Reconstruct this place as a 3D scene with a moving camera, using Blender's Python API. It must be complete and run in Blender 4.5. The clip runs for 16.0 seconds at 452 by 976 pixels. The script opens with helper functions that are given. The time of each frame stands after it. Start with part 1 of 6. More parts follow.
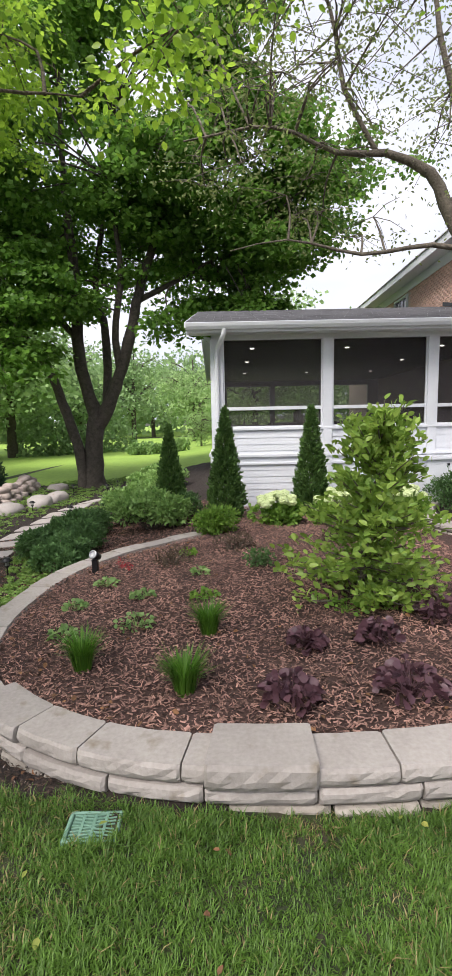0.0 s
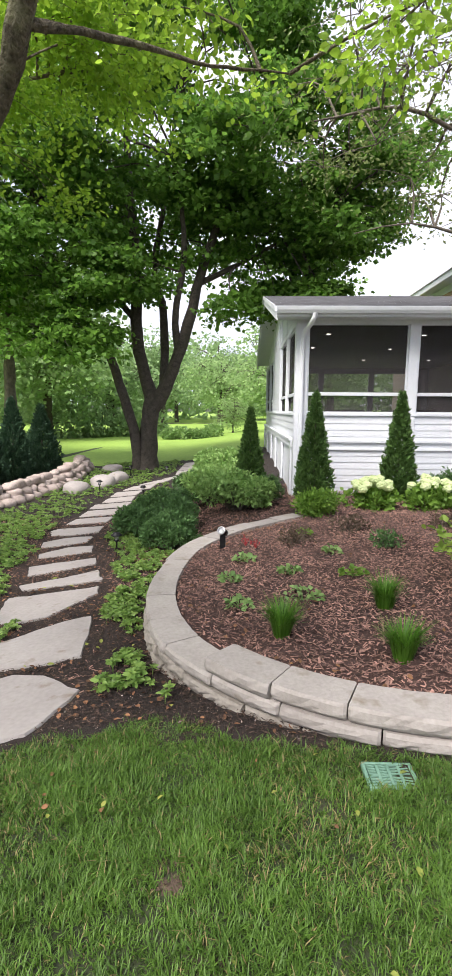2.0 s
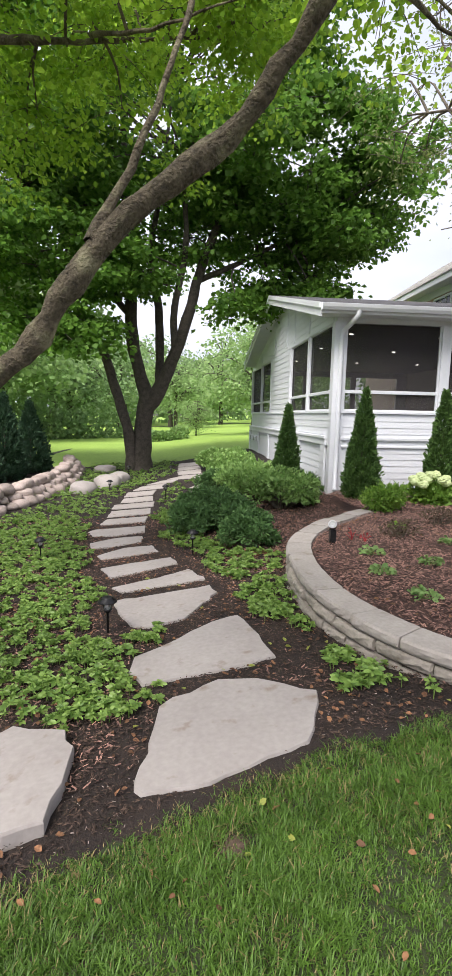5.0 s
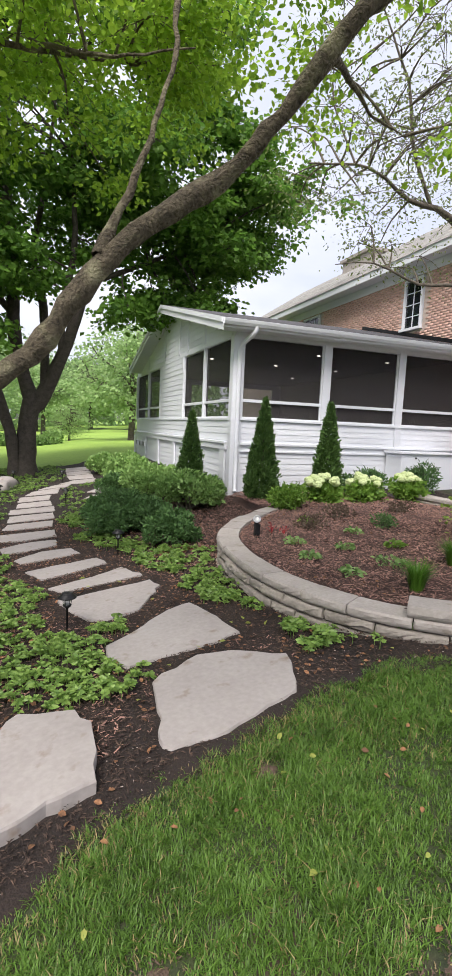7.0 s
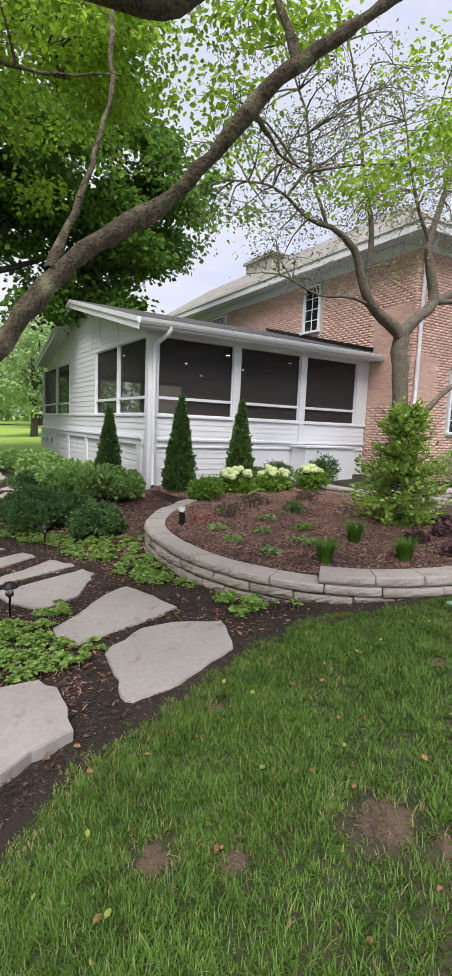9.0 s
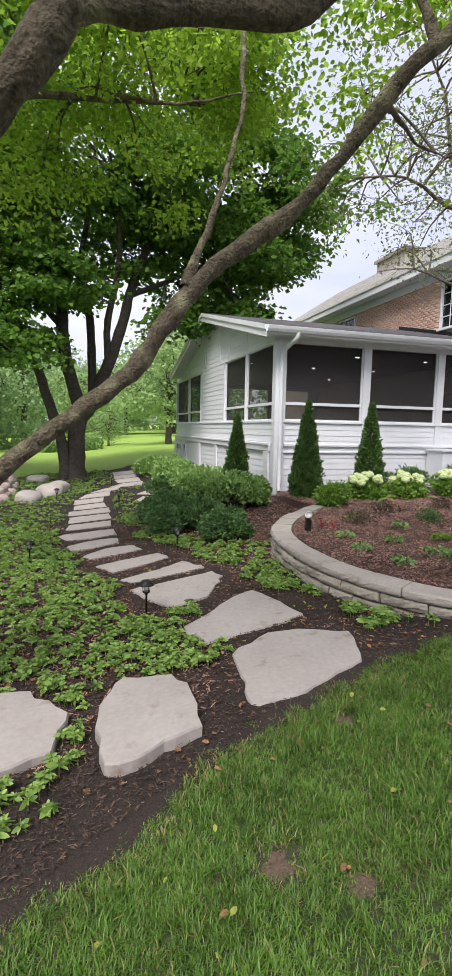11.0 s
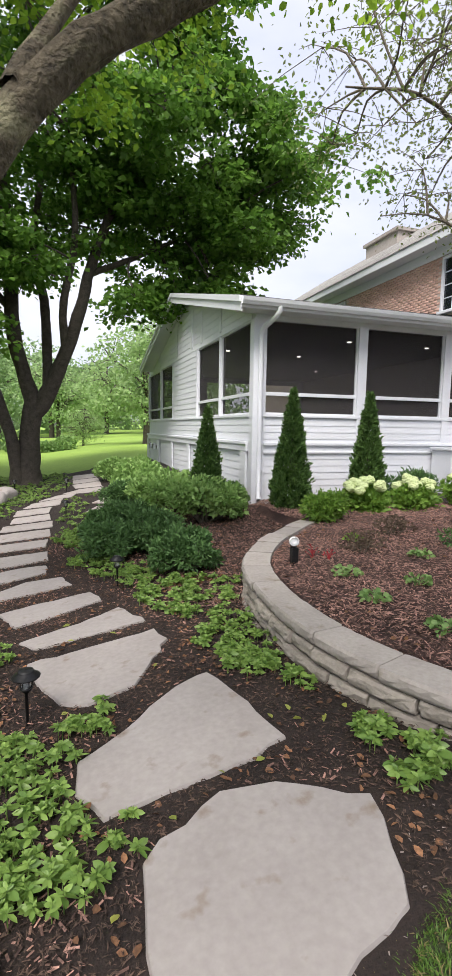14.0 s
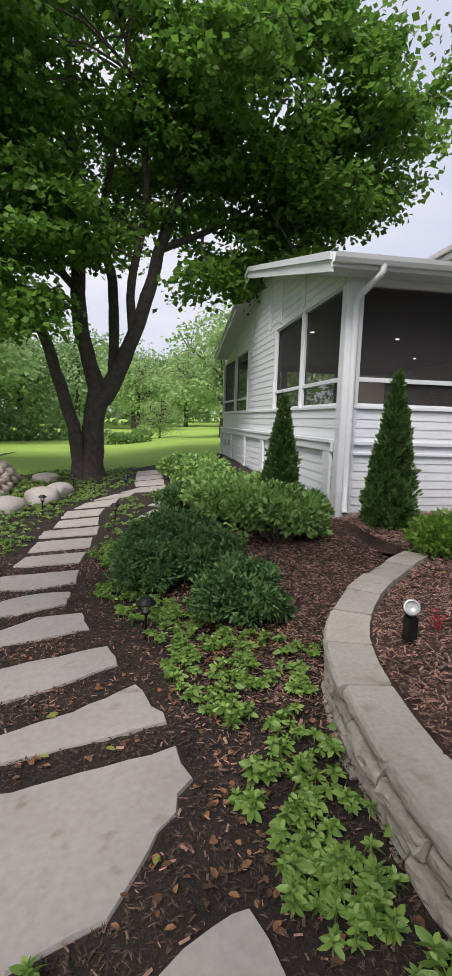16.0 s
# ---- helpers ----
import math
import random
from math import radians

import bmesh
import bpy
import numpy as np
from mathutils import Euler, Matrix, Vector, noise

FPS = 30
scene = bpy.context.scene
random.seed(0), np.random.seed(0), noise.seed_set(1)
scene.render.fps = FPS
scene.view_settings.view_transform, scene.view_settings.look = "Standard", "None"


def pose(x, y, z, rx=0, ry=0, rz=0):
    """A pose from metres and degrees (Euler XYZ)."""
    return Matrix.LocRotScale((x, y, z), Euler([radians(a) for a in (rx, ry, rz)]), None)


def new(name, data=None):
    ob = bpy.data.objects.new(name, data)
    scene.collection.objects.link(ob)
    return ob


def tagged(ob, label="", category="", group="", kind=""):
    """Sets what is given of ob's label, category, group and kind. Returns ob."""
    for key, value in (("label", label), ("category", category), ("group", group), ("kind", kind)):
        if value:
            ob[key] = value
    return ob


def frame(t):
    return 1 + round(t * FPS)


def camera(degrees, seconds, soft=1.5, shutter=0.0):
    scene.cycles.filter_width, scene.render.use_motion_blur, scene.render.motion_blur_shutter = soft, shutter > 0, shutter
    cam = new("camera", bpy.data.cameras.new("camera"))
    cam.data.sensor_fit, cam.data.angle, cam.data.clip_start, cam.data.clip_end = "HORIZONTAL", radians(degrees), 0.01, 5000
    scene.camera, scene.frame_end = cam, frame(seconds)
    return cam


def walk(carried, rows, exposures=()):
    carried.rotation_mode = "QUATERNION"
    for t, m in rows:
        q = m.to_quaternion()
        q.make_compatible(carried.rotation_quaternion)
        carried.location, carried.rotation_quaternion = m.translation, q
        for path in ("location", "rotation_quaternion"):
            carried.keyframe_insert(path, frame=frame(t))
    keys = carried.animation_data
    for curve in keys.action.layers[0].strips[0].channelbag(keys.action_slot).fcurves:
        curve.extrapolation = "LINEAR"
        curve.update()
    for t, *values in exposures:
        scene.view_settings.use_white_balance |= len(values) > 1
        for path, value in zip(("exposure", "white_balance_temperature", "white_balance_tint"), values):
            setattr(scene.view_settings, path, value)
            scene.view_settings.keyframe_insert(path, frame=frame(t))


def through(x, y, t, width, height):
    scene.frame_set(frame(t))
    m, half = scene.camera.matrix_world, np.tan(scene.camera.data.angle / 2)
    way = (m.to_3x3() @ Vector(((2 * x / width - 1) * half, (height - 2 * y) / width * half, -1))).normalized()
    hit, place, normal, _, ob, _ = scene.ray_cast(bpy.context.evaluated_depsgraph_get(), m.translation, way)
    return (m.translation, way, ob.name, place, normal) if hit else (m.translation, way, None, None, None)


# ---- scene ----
cam = camera(48.6, 16.0)
METRES, EYE, TILT, LEAN, TURN = 8.0, 1.6, 0.0, 0.0, 0.0
ROWS = [
    (0.0, 0.0, 0.0, 0.0, -0.15, -7.42, 1.15),
    (0.5, -0.0431, 0.0026, -0.0049, -1.66, -7.81, 0.71),
    (1.0, -0.0774, -0.0027, -0.0044, -1.93, -8.42, 0.02),
    (1.5, -0.1164, -0.0137, -0.0046, -0.78, -8.76, -0.37),
    (2.0, -0.1503, -0.0146, -0.0084, 1.68, -8.79, -0.43),
    (2.5, -0.1859, -0.0113, -0.0088, 3.77, -8.97, -0.44),
    (3.0, -0.2245, -0.0161, -0.0133, 4.91, -9.02, -0.64),
    (5.5, -0.4025, 0.02, -0.0337, -9.38, -7.61, -1.57),
    (6.0, -0.4303, 0.02, -0.0352, -13.45, -7.06, -2.01),
    (6.5, -0.4481, 0.0094, -0.0354, -16.67, -6.99, -2.26),
    (7.0, -0.4645, -0.0134, -0.0375, -20.15, -6.88, -2.45),
    (7.5, -0.4815, -0.0332, -0.0361, -25.22, -6.93, -2.58),
    (8.0, -0.5004, -0.0451, -0.0383, -30.48, -6.76, -2.68),
    (8.5, -0.5105, -0.0525, -0.0368, -33.72, -6.6, -2.96),
    (9.0, -0.5125, -0.0557, -0.0373, -30.88, -6.93, -2.39),
    (9.5, -0.5133, -0.0596, -0.0374, -25.91, -7.05, -1.92),
    (10.0, -0.5149, -0.0641, -0.037, -20.44, -7.23, -1.68),
    (12.5, -0.4905, 0.0123, -0.0397, -15.51, -6.47, -0.92),
    (13.0, -0.471, 0.0549, -0.043, -17.85, -6.75, -0.73),
    (13.5, -0.4437, 0.1015, -0.0457, -18.81, -7.15, -0.68),
    (14.0, -0.4142, 0.147, -0.0441, -18.21, -6.78, -0.86),
    (14.5, -0.3935, 0.1938, -0.0429, -16.39, -6.02, -1.53),
    (15.0, -0.3718, 0.2398, -0.0449, -14.49, -5.77, -2.13),
    (15.5, -0.3576, 0.2884, -0.0471, -12.96, -6.33, -2.26),
    (16.0, -0.3527, 0.334, -0.045, -9.14, -7.66, -1.79),
]
walk(cam, [(t, pose(0, 0, EYE, TILT, LEAN, TURN) @ pose(METRES * x, METRES * y, METRES * z, 90 + pitch, roll, yaw)) for t, x, y, z, yaw, pitch, roll in ROWS],
     [(0.0, 0.90, 6500, 14), (1.0, 1.0, 6500, 14), (2.0, 1.2, 6500, 14), (3.0, 1.28, 6500, 14), (5.5, 0.97, 6500, 14), (7.0, 0.93, 6500, 14), (9.0, 0.74, 6500, 14), (10.0, 0.74, 6500, 14), (12.5, 1.04, 6500, 14), (13.5, 1.0, 6500, 14), (14.5, 0.82, 6500, 14), (15.5, 0.6, 6500, 14), (16.0, 0.57, 6500, 14)])

# ---- sky and sun ----
SUN_EL, SUN_AZ = 52.0, 215.0
world = bpy.data.worlds.new("overcast_sky")
scene.world = world
world.use_nodes = True
wn, wl = world.node_tree.nodes, world.node_tree.links
wn.clear()
w_out = wn.new("ShaderNodeOutputWorld")
w_sky = wn.new("ShaderNodeTexSky")
w_sky.sky_type, w_sky.sun_disc = "NISHITA", False
w_sky.sun_elevation, w_sky.sun_rotation = radians(SUN_EL), radians(SUN_AZ)
w_sky.dust_density = 3.0
w_bsky = wn.new("ShaderNodeBackground")
w_bsky.inputs["Strength"].default_value = 0.07
w_cl = wn.new("ShaderNodeBackground")
w_co = wn.new("ShaderNodeTexCoord")
w_map = wn.new("ShaderNodeMapping")
w_map.inputs["Scale"].default_value = (1.0, 1.0, 2.6)
w_noise = wn.new("ShaderNodeTexNoise")
w_noise.inputs["Scale"].default_value, w_noise.inputs["Detail"].default_value = 2.2, 5.0
w_ramp = wn.new("ShaderNodeValToRGB")
w_ramp.color_ramp.elements[0].position, w_ramp.color_ramp.elements[0].color = 0.36, (0.77, 0.83, 1.0, 1)
w_ramp.color_ramp.elements[1].position, w_ramp.color_ramp.elements[1].color = 0.62, (1.03, 1.05, 1.12, 1)
w_cl.inputs["Strength"].default_value = 0.62
w_mix = wn.new("ShaderNodeMixShader")
w_mix.inputs[0].default_value = 0.86
wl.new(w_co.outputs["Generated"], w_map.inputs["Vector"])
wl.new(w_map.outputs["Vector"], w_noise.inputs["Vector"])
wl.new(w_noise.outputs["Fac"], w_ramp.inputs["Fac"])
wl.new(w_ramp.outputs["Color"], w_cl.inputs["Color"])
wl.new(w_sky.outputs["Color"], w_bsky.inputs["Color"])
wl.new(w_bsky.outputs["Background"], w_mix.inputs[1])
wl.new(w_cl.outputs["Background"], w_mix.inputs[2])
wl.new(w_mix.outputs["Shader"], w_out.inputs["Surface"])
sun = new("sun", bpy.data.lights.new("sun", "SUN"))
sun.data.energy, sun.data.angle, sun.data.color = 2.95, radians(30), (1.0, 0.96, 0.9)
sun.matrix_world = pose(0, 0, 30, 90 - SUN_EL, 0, 180 - SUN_AZ)


# ---- materials ----
def base_mat(name, rough=0.8, metal=0.0):
    m = bpy.data.materials.new(name)
    m.use_nodes = True
    n = m.node_tree.nodes
    b = n["Principled BSDF"]
    b.inputs["Roughness"].default_value = rough
    b.inputs["Metallic"].default_value = metal
    return m, n, m.node_tree.links, b


def surface(name, c0, c1, scale=6.0, rough=0.8, metal=0.0, bump=0.2, fine=60.0, spread=0.25, per="object", stain=None, dist=0.02):
    """Two-scale procedural surface: large stains between c0 and c1, fine grain, a shift of tone per piece."""
    m, n, l, b = base_mat(name, rough, metal)
    co = n.new("ShaderNodeTexCoord")
    geo = n.new("ShaderNodeNewGeometry")
    big = n.new("ShaderNodeTexNoise")
    big.inputs["Scale"].default_value, big.inputs["Detail"].default_value = scale, 6.0
    small = n.new("ShaderNodeTexNoise")
    small.inputs["Scale"].default_value, small.inputs["Detail"].default_value = fine, 4.0
    l.new(geo.outputs["Position"], big.inputs["Vector"])
    l.new(geo.outputs["Position"], small.inputs["Vector"])
    ramp = n.new("ShaderNodeValToRGB")
    ramp.color_ramp.elements[0].position, ramp.color_ramp.elements[0].color = 0.3, (*c0, 1)
    ramp.color_ramp.elements[1].position, ramp.color_ramp.elements[1].color = 0.7, (*c1, 1)
    add = n.new("ShaderNodeMath")
    add.operation = "MULTIPLY_ADD"
    add.inputs[1].default_value, add.inputs[2].default_value = 0.5, 0.0
    l.new(small.outputs["Fac"], add.inputs[0])
    add2 = n.new("ShaderNodeMath")
    add2.operation = "MULTIPLY_ADD"
    add2.inputs[1].default_value = 0.5
    l.new(big.outputs["Fac"], add2.inputs[0])
    l.new(add.outputs[0], add2.inputs[2])
    l.new(add2.outputs[0], ramp.inputs["Fac"])
    hsv = n.new("ShaderNodeHueSaturation")
    rnd = n.new("ShaderNodeMapRange")
    rnd.inputs["To Min"].default_value, rnd.inputs["To Max"].default_value = 1 - spread, 1 + spread
    if per == "object":
        info = n.new("ShaderNodeObjectInfo")
        l.new(info.outputs["Random"], rnd.inputs["Value"])
    else:
        l.new(geo.outputs["Random Per Island"], rnd.inputs["Value"])
    l.new(rnd.outputs["Result"], hsv.inputs["Value"])
    l.new(ramp.outputs["Color"], hsv.inputs["Color"])
    last = hsv.outputs["Color"]
    if stain:
        sn = n.new("ShaderNodeTexNoise")
        sn.inputs["Scale"].default_value, sn.inputs["Detail"].default_value = stain[1], 8.0
        l.new(geo.outputs["Position"], sn.inputs["Vector"])
        sr = n.new("ShaderNodeValToRGB")
        sr.color_ramp.elements[0].position, sr.color_ramp.elements[0].color = stain[2], (0, 0, 0, 1)
        sr.color_ramp.elements[1].position, sr.color_ramp.elements[1].color = stain[2] + 0.14, (1, 1, 1, 1)
        l.new(sn.outputs["Fac"], sr.inputs["Fac"])
        mx = n.new("ShaderNodeMixRGB")
        mx.inputs[2].default_value = (*stain[0], 1)
        l.new(sr.outputs["Color"], mx.inputs[0])
        l.new(last, mx.inputs[1])
        last = mx.outputs["Color"]
    l.new(last, b.inputs["Base Color"])
    if bump:
        bp = n.new("ShaderNodeBump")
        bp.inputs["Strength"].default_value, bp.inputs["Distance"].default_value = bump, dist
        l.new(add2.outputs[0], bp.inputs["Height"])
        l.new(bp.outputs["Normal"], b.inputs["Normal"])
    return m


def leafy(name, dark, light, rough=0.45, through=0.35, spec=0.35, patch=1.3, share=0.45):
    """Foliage: each leaf its own green, a share of the light passing through it."""
    m, n, l, b = base_mat(name, rough)
    b.inputs["Specular IOR Level"].default_value = spec
    geo = n.new("ShaderNodeNewGeometry")
    ramp = n.new("ShaderNodeValToRGB")
    ramp.color_ramp.elements[0].color, ramp.color_ramp.elements[1].color = (*dark, 1), (*light, 1)
    big = n.new("ShaderNodeTexNoise")
    big.inputs["Scale"].default_value = patch
    big.inputs["Detail"].default_value = 5.0
    l.new(geo.outputs["Position"], big.inputs["Vector"])
    mixv = n.new("ShaderNodeMath")
    mixv.operation = "MULTIPLY_ADD"
    mixv.inputs[1].default_value = 1 - share
    half = n.new("ShaderNodeMath")
    half.operation = "MULTIPLY"
    half.inputs[1].default_value = share
    l.new(big.outputs["Fac"], half.inputs[0])
    l.new(geo.outputs["Random Per Island"], mixv.inputs[0])
    l.new(half.outputs[0], mixv.inputs[2])
    l.new(mixv.outputs[0], ramp.inputs["Fac"])
    l.new(ramp.outputs["Color"], b.inputs["Base Color"])
    tr = n.new("ShaderNodeBsdfTranslucent")
    l.new(ramp.outputs["Color"], tr.inputs["Color"])
    mix = n.new("ShaderNodeMixShader")
    mix.inputs[0].default_value = through
    l.new(b.outputs[0], mix.inputs[1])
    l.new(tr.outputs[0], mix.inputs[2])
    l.new(mix.outputs[0], n["Material Output"].inputs["Surface"])
    return m


M = {}
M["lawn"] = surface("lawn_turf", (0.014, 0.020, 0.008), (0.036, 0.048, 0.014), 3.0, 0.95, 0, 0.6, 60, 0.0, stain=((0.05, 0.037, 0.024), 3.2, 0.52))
# far lawn: the sunlight on it is put into brighter greens
M["far_lawn"] = surface("sunlit_far_turf", (0.17, 0.28, 0.04), (0.29, 0.43, 0.07), 0.25, 0.95, 0, 0.3, 8, 0.0)
M["soil"] = surface("dark_soil", (0.008, 0.005, 0.004), (0.032, 0.020, 0.015), 3.0, 0.95, 0, 0.9, 70, 0.0, dist=0.03)
M["bare"] = surface("bare_earth", (0.045, 0.031, 0.022), (0.12, 0.08, 0.056), 6.0, 0.95, 0, 0.8, 80, 0.1, dist=0.02)
# sheet under the mulch chips, darkened to paint the shade in their gaps
M["mulch"] = surface("gap_shaded_mulch", (0.02, 0.010, 0.008), (0.09, 0.047, 0.037), 2.5, 0.95, 0, 0.9, 55, 0.0, dist=0.03)
M["chip"] = surface("mulch_chip", (0.062, 0.032, 0.025), (0.36, 0.205, 0.16), 3.0, 0.85, 0, 0.2, 120, 0.88, per="island")
M["chip_dark"] = surface("soil_chip", (0.007, 0.0045, 0.0035), (0.11, 0.07, 0.05), 3.0, 0.95, 0, 0.2, 120, 0.75, per="island")
M["stone"] = surface("wall_limestone", (0.27, 0.24, 0.215), (0.385, 0.352, 0.322), 5.0, 0.85, 0, 0.5, 45, 0.10, stain=((0.20, 0.165, 0.12), 7.0, 0.60), dist=0.012)
M["stone_low"] = surface("weathered_limestone", (0.21, 0.185, 0.155), (0.365, 0.33, 0.285), 7.0, 0.9, 0, 0.9, 38, 0.15, stain=((0.13, 0.11, 0.07), 6.0, 0.60), dist=0.02)
M["flag"] = surface("flagstone", (0.275, 0.245, 0.23), (0.37, 0.34, 0.32), 2.2, 0.8, 0, 0.25, 30, 0.05, stain=((0.21, 0.165, 0.13), 8.0, 0.62), dist=0.008)
M["boulder"] = surface("pink_boulder", (0.25, 0.195, 0.17), (0.45, 0.375, 0.34), 4.0, 0.8, 0, 0.4, 40, 0.16, dist=0.02)
M["bark"] = surface("grey_bark", (0.05, 0.042, 0.033), (0.20, 0.17, 0.13), 9.0, 0.95, 0, 1.0, 40, 0.0, dist=0.03)
M["bark_dark"] = surface("dark_bark", (0.03, 0.025, 0.02), (0.125, 0.105, 0.085), 9.0, 0.95, 0, 1.0, 40, 0.0, dist=0.03)
M["bark_limb"] = surface("limb_bark", (0.022, 0.017, 0.011), (0.19, 0.155, 0.10), 17.0, 0.95, 0, 1.0, 55, 0.0, stain=((0.27, 0.25, 0.15), 5.0, 0.55), dist=0.05)
M["white"] = surface("white_paint", (0.64, 0.665, 0.71), (0.74, 0.755, 0.785), 1.2, 0.55, 0, 0.08, 40, 0.02, dist=0.004)
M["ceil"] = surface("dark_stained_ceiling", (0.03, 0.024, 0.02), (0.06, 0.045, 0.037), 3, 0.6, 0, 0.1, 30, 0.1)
M["floor"] = surface("porch_floorboards", (0.10, 0.09, 0.08), (0.17, 0.15, 0.13), 3, 0.7, 0, 0.1, 30, 0.1)
M["shingle"] = surface("asphalt_shingle", (0.05, 0.05, 0.055), (0.13, 0.13, 0.14), 4, 0.95, 0, 0.5, 120, 0.18, per="island")
M["shingle_grey"] = surface("weathered_shingle", (0.28, 0.27, 0.26), (0.44, 0.43, 0.41), 4, 0.95, 0, 0.5, 90, 0.14, per="island")
M["brick"] = surface("pink_red_brick", (0.53, 0.315, 0.25), (0.66, 0.445, 0.365), 2.5, 0.9, 0, 0.2, 60, 0.13, per="island")
M["brick_one"] = surface("pink_red_brick_piece", (0.53, 0.315, 0.25), (0.66, 0.445, 0.365), 2.5, 0.9, 0, 0.2, 60, 0.13)
M["mortar"] = surface("mortar", (0.45, 0.36, 0.31), (0.55, 0.45, 0.39), 5, 0.95, 0, 0.3, 60, 0.0)
M["black"] = surface("black_metal", (0.012, 0.012, 0.013), (0.03, 0.03, 0.03), 10, 0.45, 0.6, 0.05, 60, 0.1)
M["steel"] = surface("bare_steel", (0.42, 0.42, 0.43), (0.6, 0.6, 0.6), 10, 0.35, 0.9, 0.05, 60, 0.05)
M["grate"] = surface("green_plastic", (0.11, 0.22, 0.16), (0.17, 0.30, 0.22), 12, 0.6, 0, 0.1, 80, 0.05)
M["dry"] = surface("dry_leaf", (0.09, 0.04, 0.018), (0.28, 0.14, 0.06), 3, 0.8, 0, 0.1, 80, 0.45, per="island")
M["litter"] = surface("leaf_litter", (0.06, 0.028, 0.014), (0.27, 0.13, 0.06), 3, 0.85, 0, 0.1, 80, 0.6, per="island")
M["cushion"] = surface("grey_cushion", (0.10, 0.10, 0.105), (0.16, 0.16, 0.165), 6, 0.9, 0, 0.2, 120, 0.05)
M["wicker"] = surface("dark_wicker", (0.03, 0.024, 0.02), (0.07, 0.055, 0.045), 20, 0.8, 0, 0.4, 90, 0.1)
M["blade"] = leafy("grass_blade", (0.011, 0.038, 0.005), (0.165, 0.31, 0.044), 0.5, 0.3, 0.35, 5.0, 0.6)
M["fresh"] = leafy("yellow_green_leaf", (0.16, 0.22, 0.04), (0.42, 0.42, 0.10), 0.6, 0.3)
M["maple"] = leafy("maple_leaf", (0.04, 0.12, 0.018), (0.21, 0.39, 0.06), 0.42, 0.58)
M["over"] = leafy("bright_canopy_leaf", (0.11, 0.25, 0.022), (0.47, 0.66, 0.075), 0.4, 0.65)
M["orn"] = leafy("ornamental_leaf", (0.10, 0.14, 0.045), (0.30, 0.36, 0.12), 0.5, 0.4)
# far leaves: the haze of distance is mixed into these paler greens
M["far"] = leafy("hazy_far_leaf", (0.19, 0.33, 0.11), (0.44, 0.58, 0.26), 0.6, 0.45)
M["far_dark"] = leafy("hazy_far_dark_leaf", (0.14, 0.25, 0.10), (0.37, 0.51, 0.23), 0.6, 0.4)
M["thuja"] = leafy("thuja_spray", (0.02, 0.062, 0.016), (0.14, 0.25, 0.06), 0.6, 0.2)
M["spruce"] = leafy("dark_conifer_spray", (0.02, 0.05, 0.03), (0.075, 0.15, 0.075), 0.65, 0.15)
M["yew"] = leafy("yew_needle", (0.022, 0.07, 0.020), (0.15, 0.28, 0.085), 0.55, 0.2)
M["viburnum"] = leafy("shrub_leaf", (0.10, 0.23, 0.05), (0.42, 0.60, 0.20), 0.5, 0.35)
M["lime"] = leafy("lime_shrub_leaf", (0.07, 0.17, 0.02), (0.26, 0.42, 0.07), 0.5, 0.4)
M["bloom"] = leafy("pale_bloom", (0.46, 0.58, 0.24), (0.74, 0.80, 0.48), 0.7, 0.3)
M["magnolia"] = leafy("magnolia_leaf", (0.10, 0.22, 0.035), (0.42, 0.56, 0.11), 0.38, 0.4)
M["pachy"] = leafy("pachysandra_leaf", (0.06, 0.145, 0.026), (0.33, 0.48, 0.12), 0.4, 0.3)
M["straw"] = leafy("dry_grass_blade", (0.16, 0.12, 0.05), (0.36, 0.30, 0.14), 0.7, 0.2)
M["tuft"] = leafy("ornamental_grass", (0.04, 0.13, 0.012), (0.15, 0.31, 0.035), 0.45, 0.35)
M["hosta"] = leafy("perennial_leaf", (0.12, 0.24, 0.07), (0.30, 0.44, 0.15), 0.5, 0.3)
M["heuchera"] = leafy("purple_leaf", (0.05, 0.024, 0.033), (0.17, 0.085, 0.10), 0.4, 0.25)
M["twig"] = leafy("brown_twig", (0.06, 0.045, 0.03), (0.15, 0.11, 0.075), 0.8, 0.1)
M["red"] = leafy("red_flower", (0.30, 0.015, 0.03), (0.5, 0.05, 0.06), 0.6, 0.3)


def glow(name, colour, strength):
    m, n, l, b = base_mat(name, 0.5)
    b.inputs["Base Color"].default_value = (*colour, 1)
    b.inputs["Emission Color"].default_value = (*colour, 1)
    b.inputs["Emission Strength"].default_value = strength
    return m


def clear(name, tint, opacity, rough=0.05):
    """A see-through sheet: glass pane or insect screen, of that opacity."""
    m, n, l, b = base_mat(name, rough)
    b.inputs["Base Color"].default_value = (*tint, 1)
    t = n.new("ShaderNodeBsdfTransparent")
    mix = n.new("ShaderNodeMixShader")
    mix.inputs[0].default_value = opacity
    l.new(t.outputs[0], mix.inputs[1])
    l.new(b.outputs[0], mix.inputs[2])
    l.new(mix.outputs[0], n["Material Output"].inputs["Surface"])
    return m


M["lamp_on"] = glow("recessed_lamp", (1.0, 0.93, 0.8), 9.0)
M["screen"] = clear("insect_screen", (0.045, 0.040, 0.042), 0.50, 0.8)
M["glass"] = clear("window_glass", (0.02, 0.025, 0.03), 0.75, 0.04)
M["lens"] = clear("lamp_lens", (0.7, 0.72, 0.72), 0.35, 0.1)


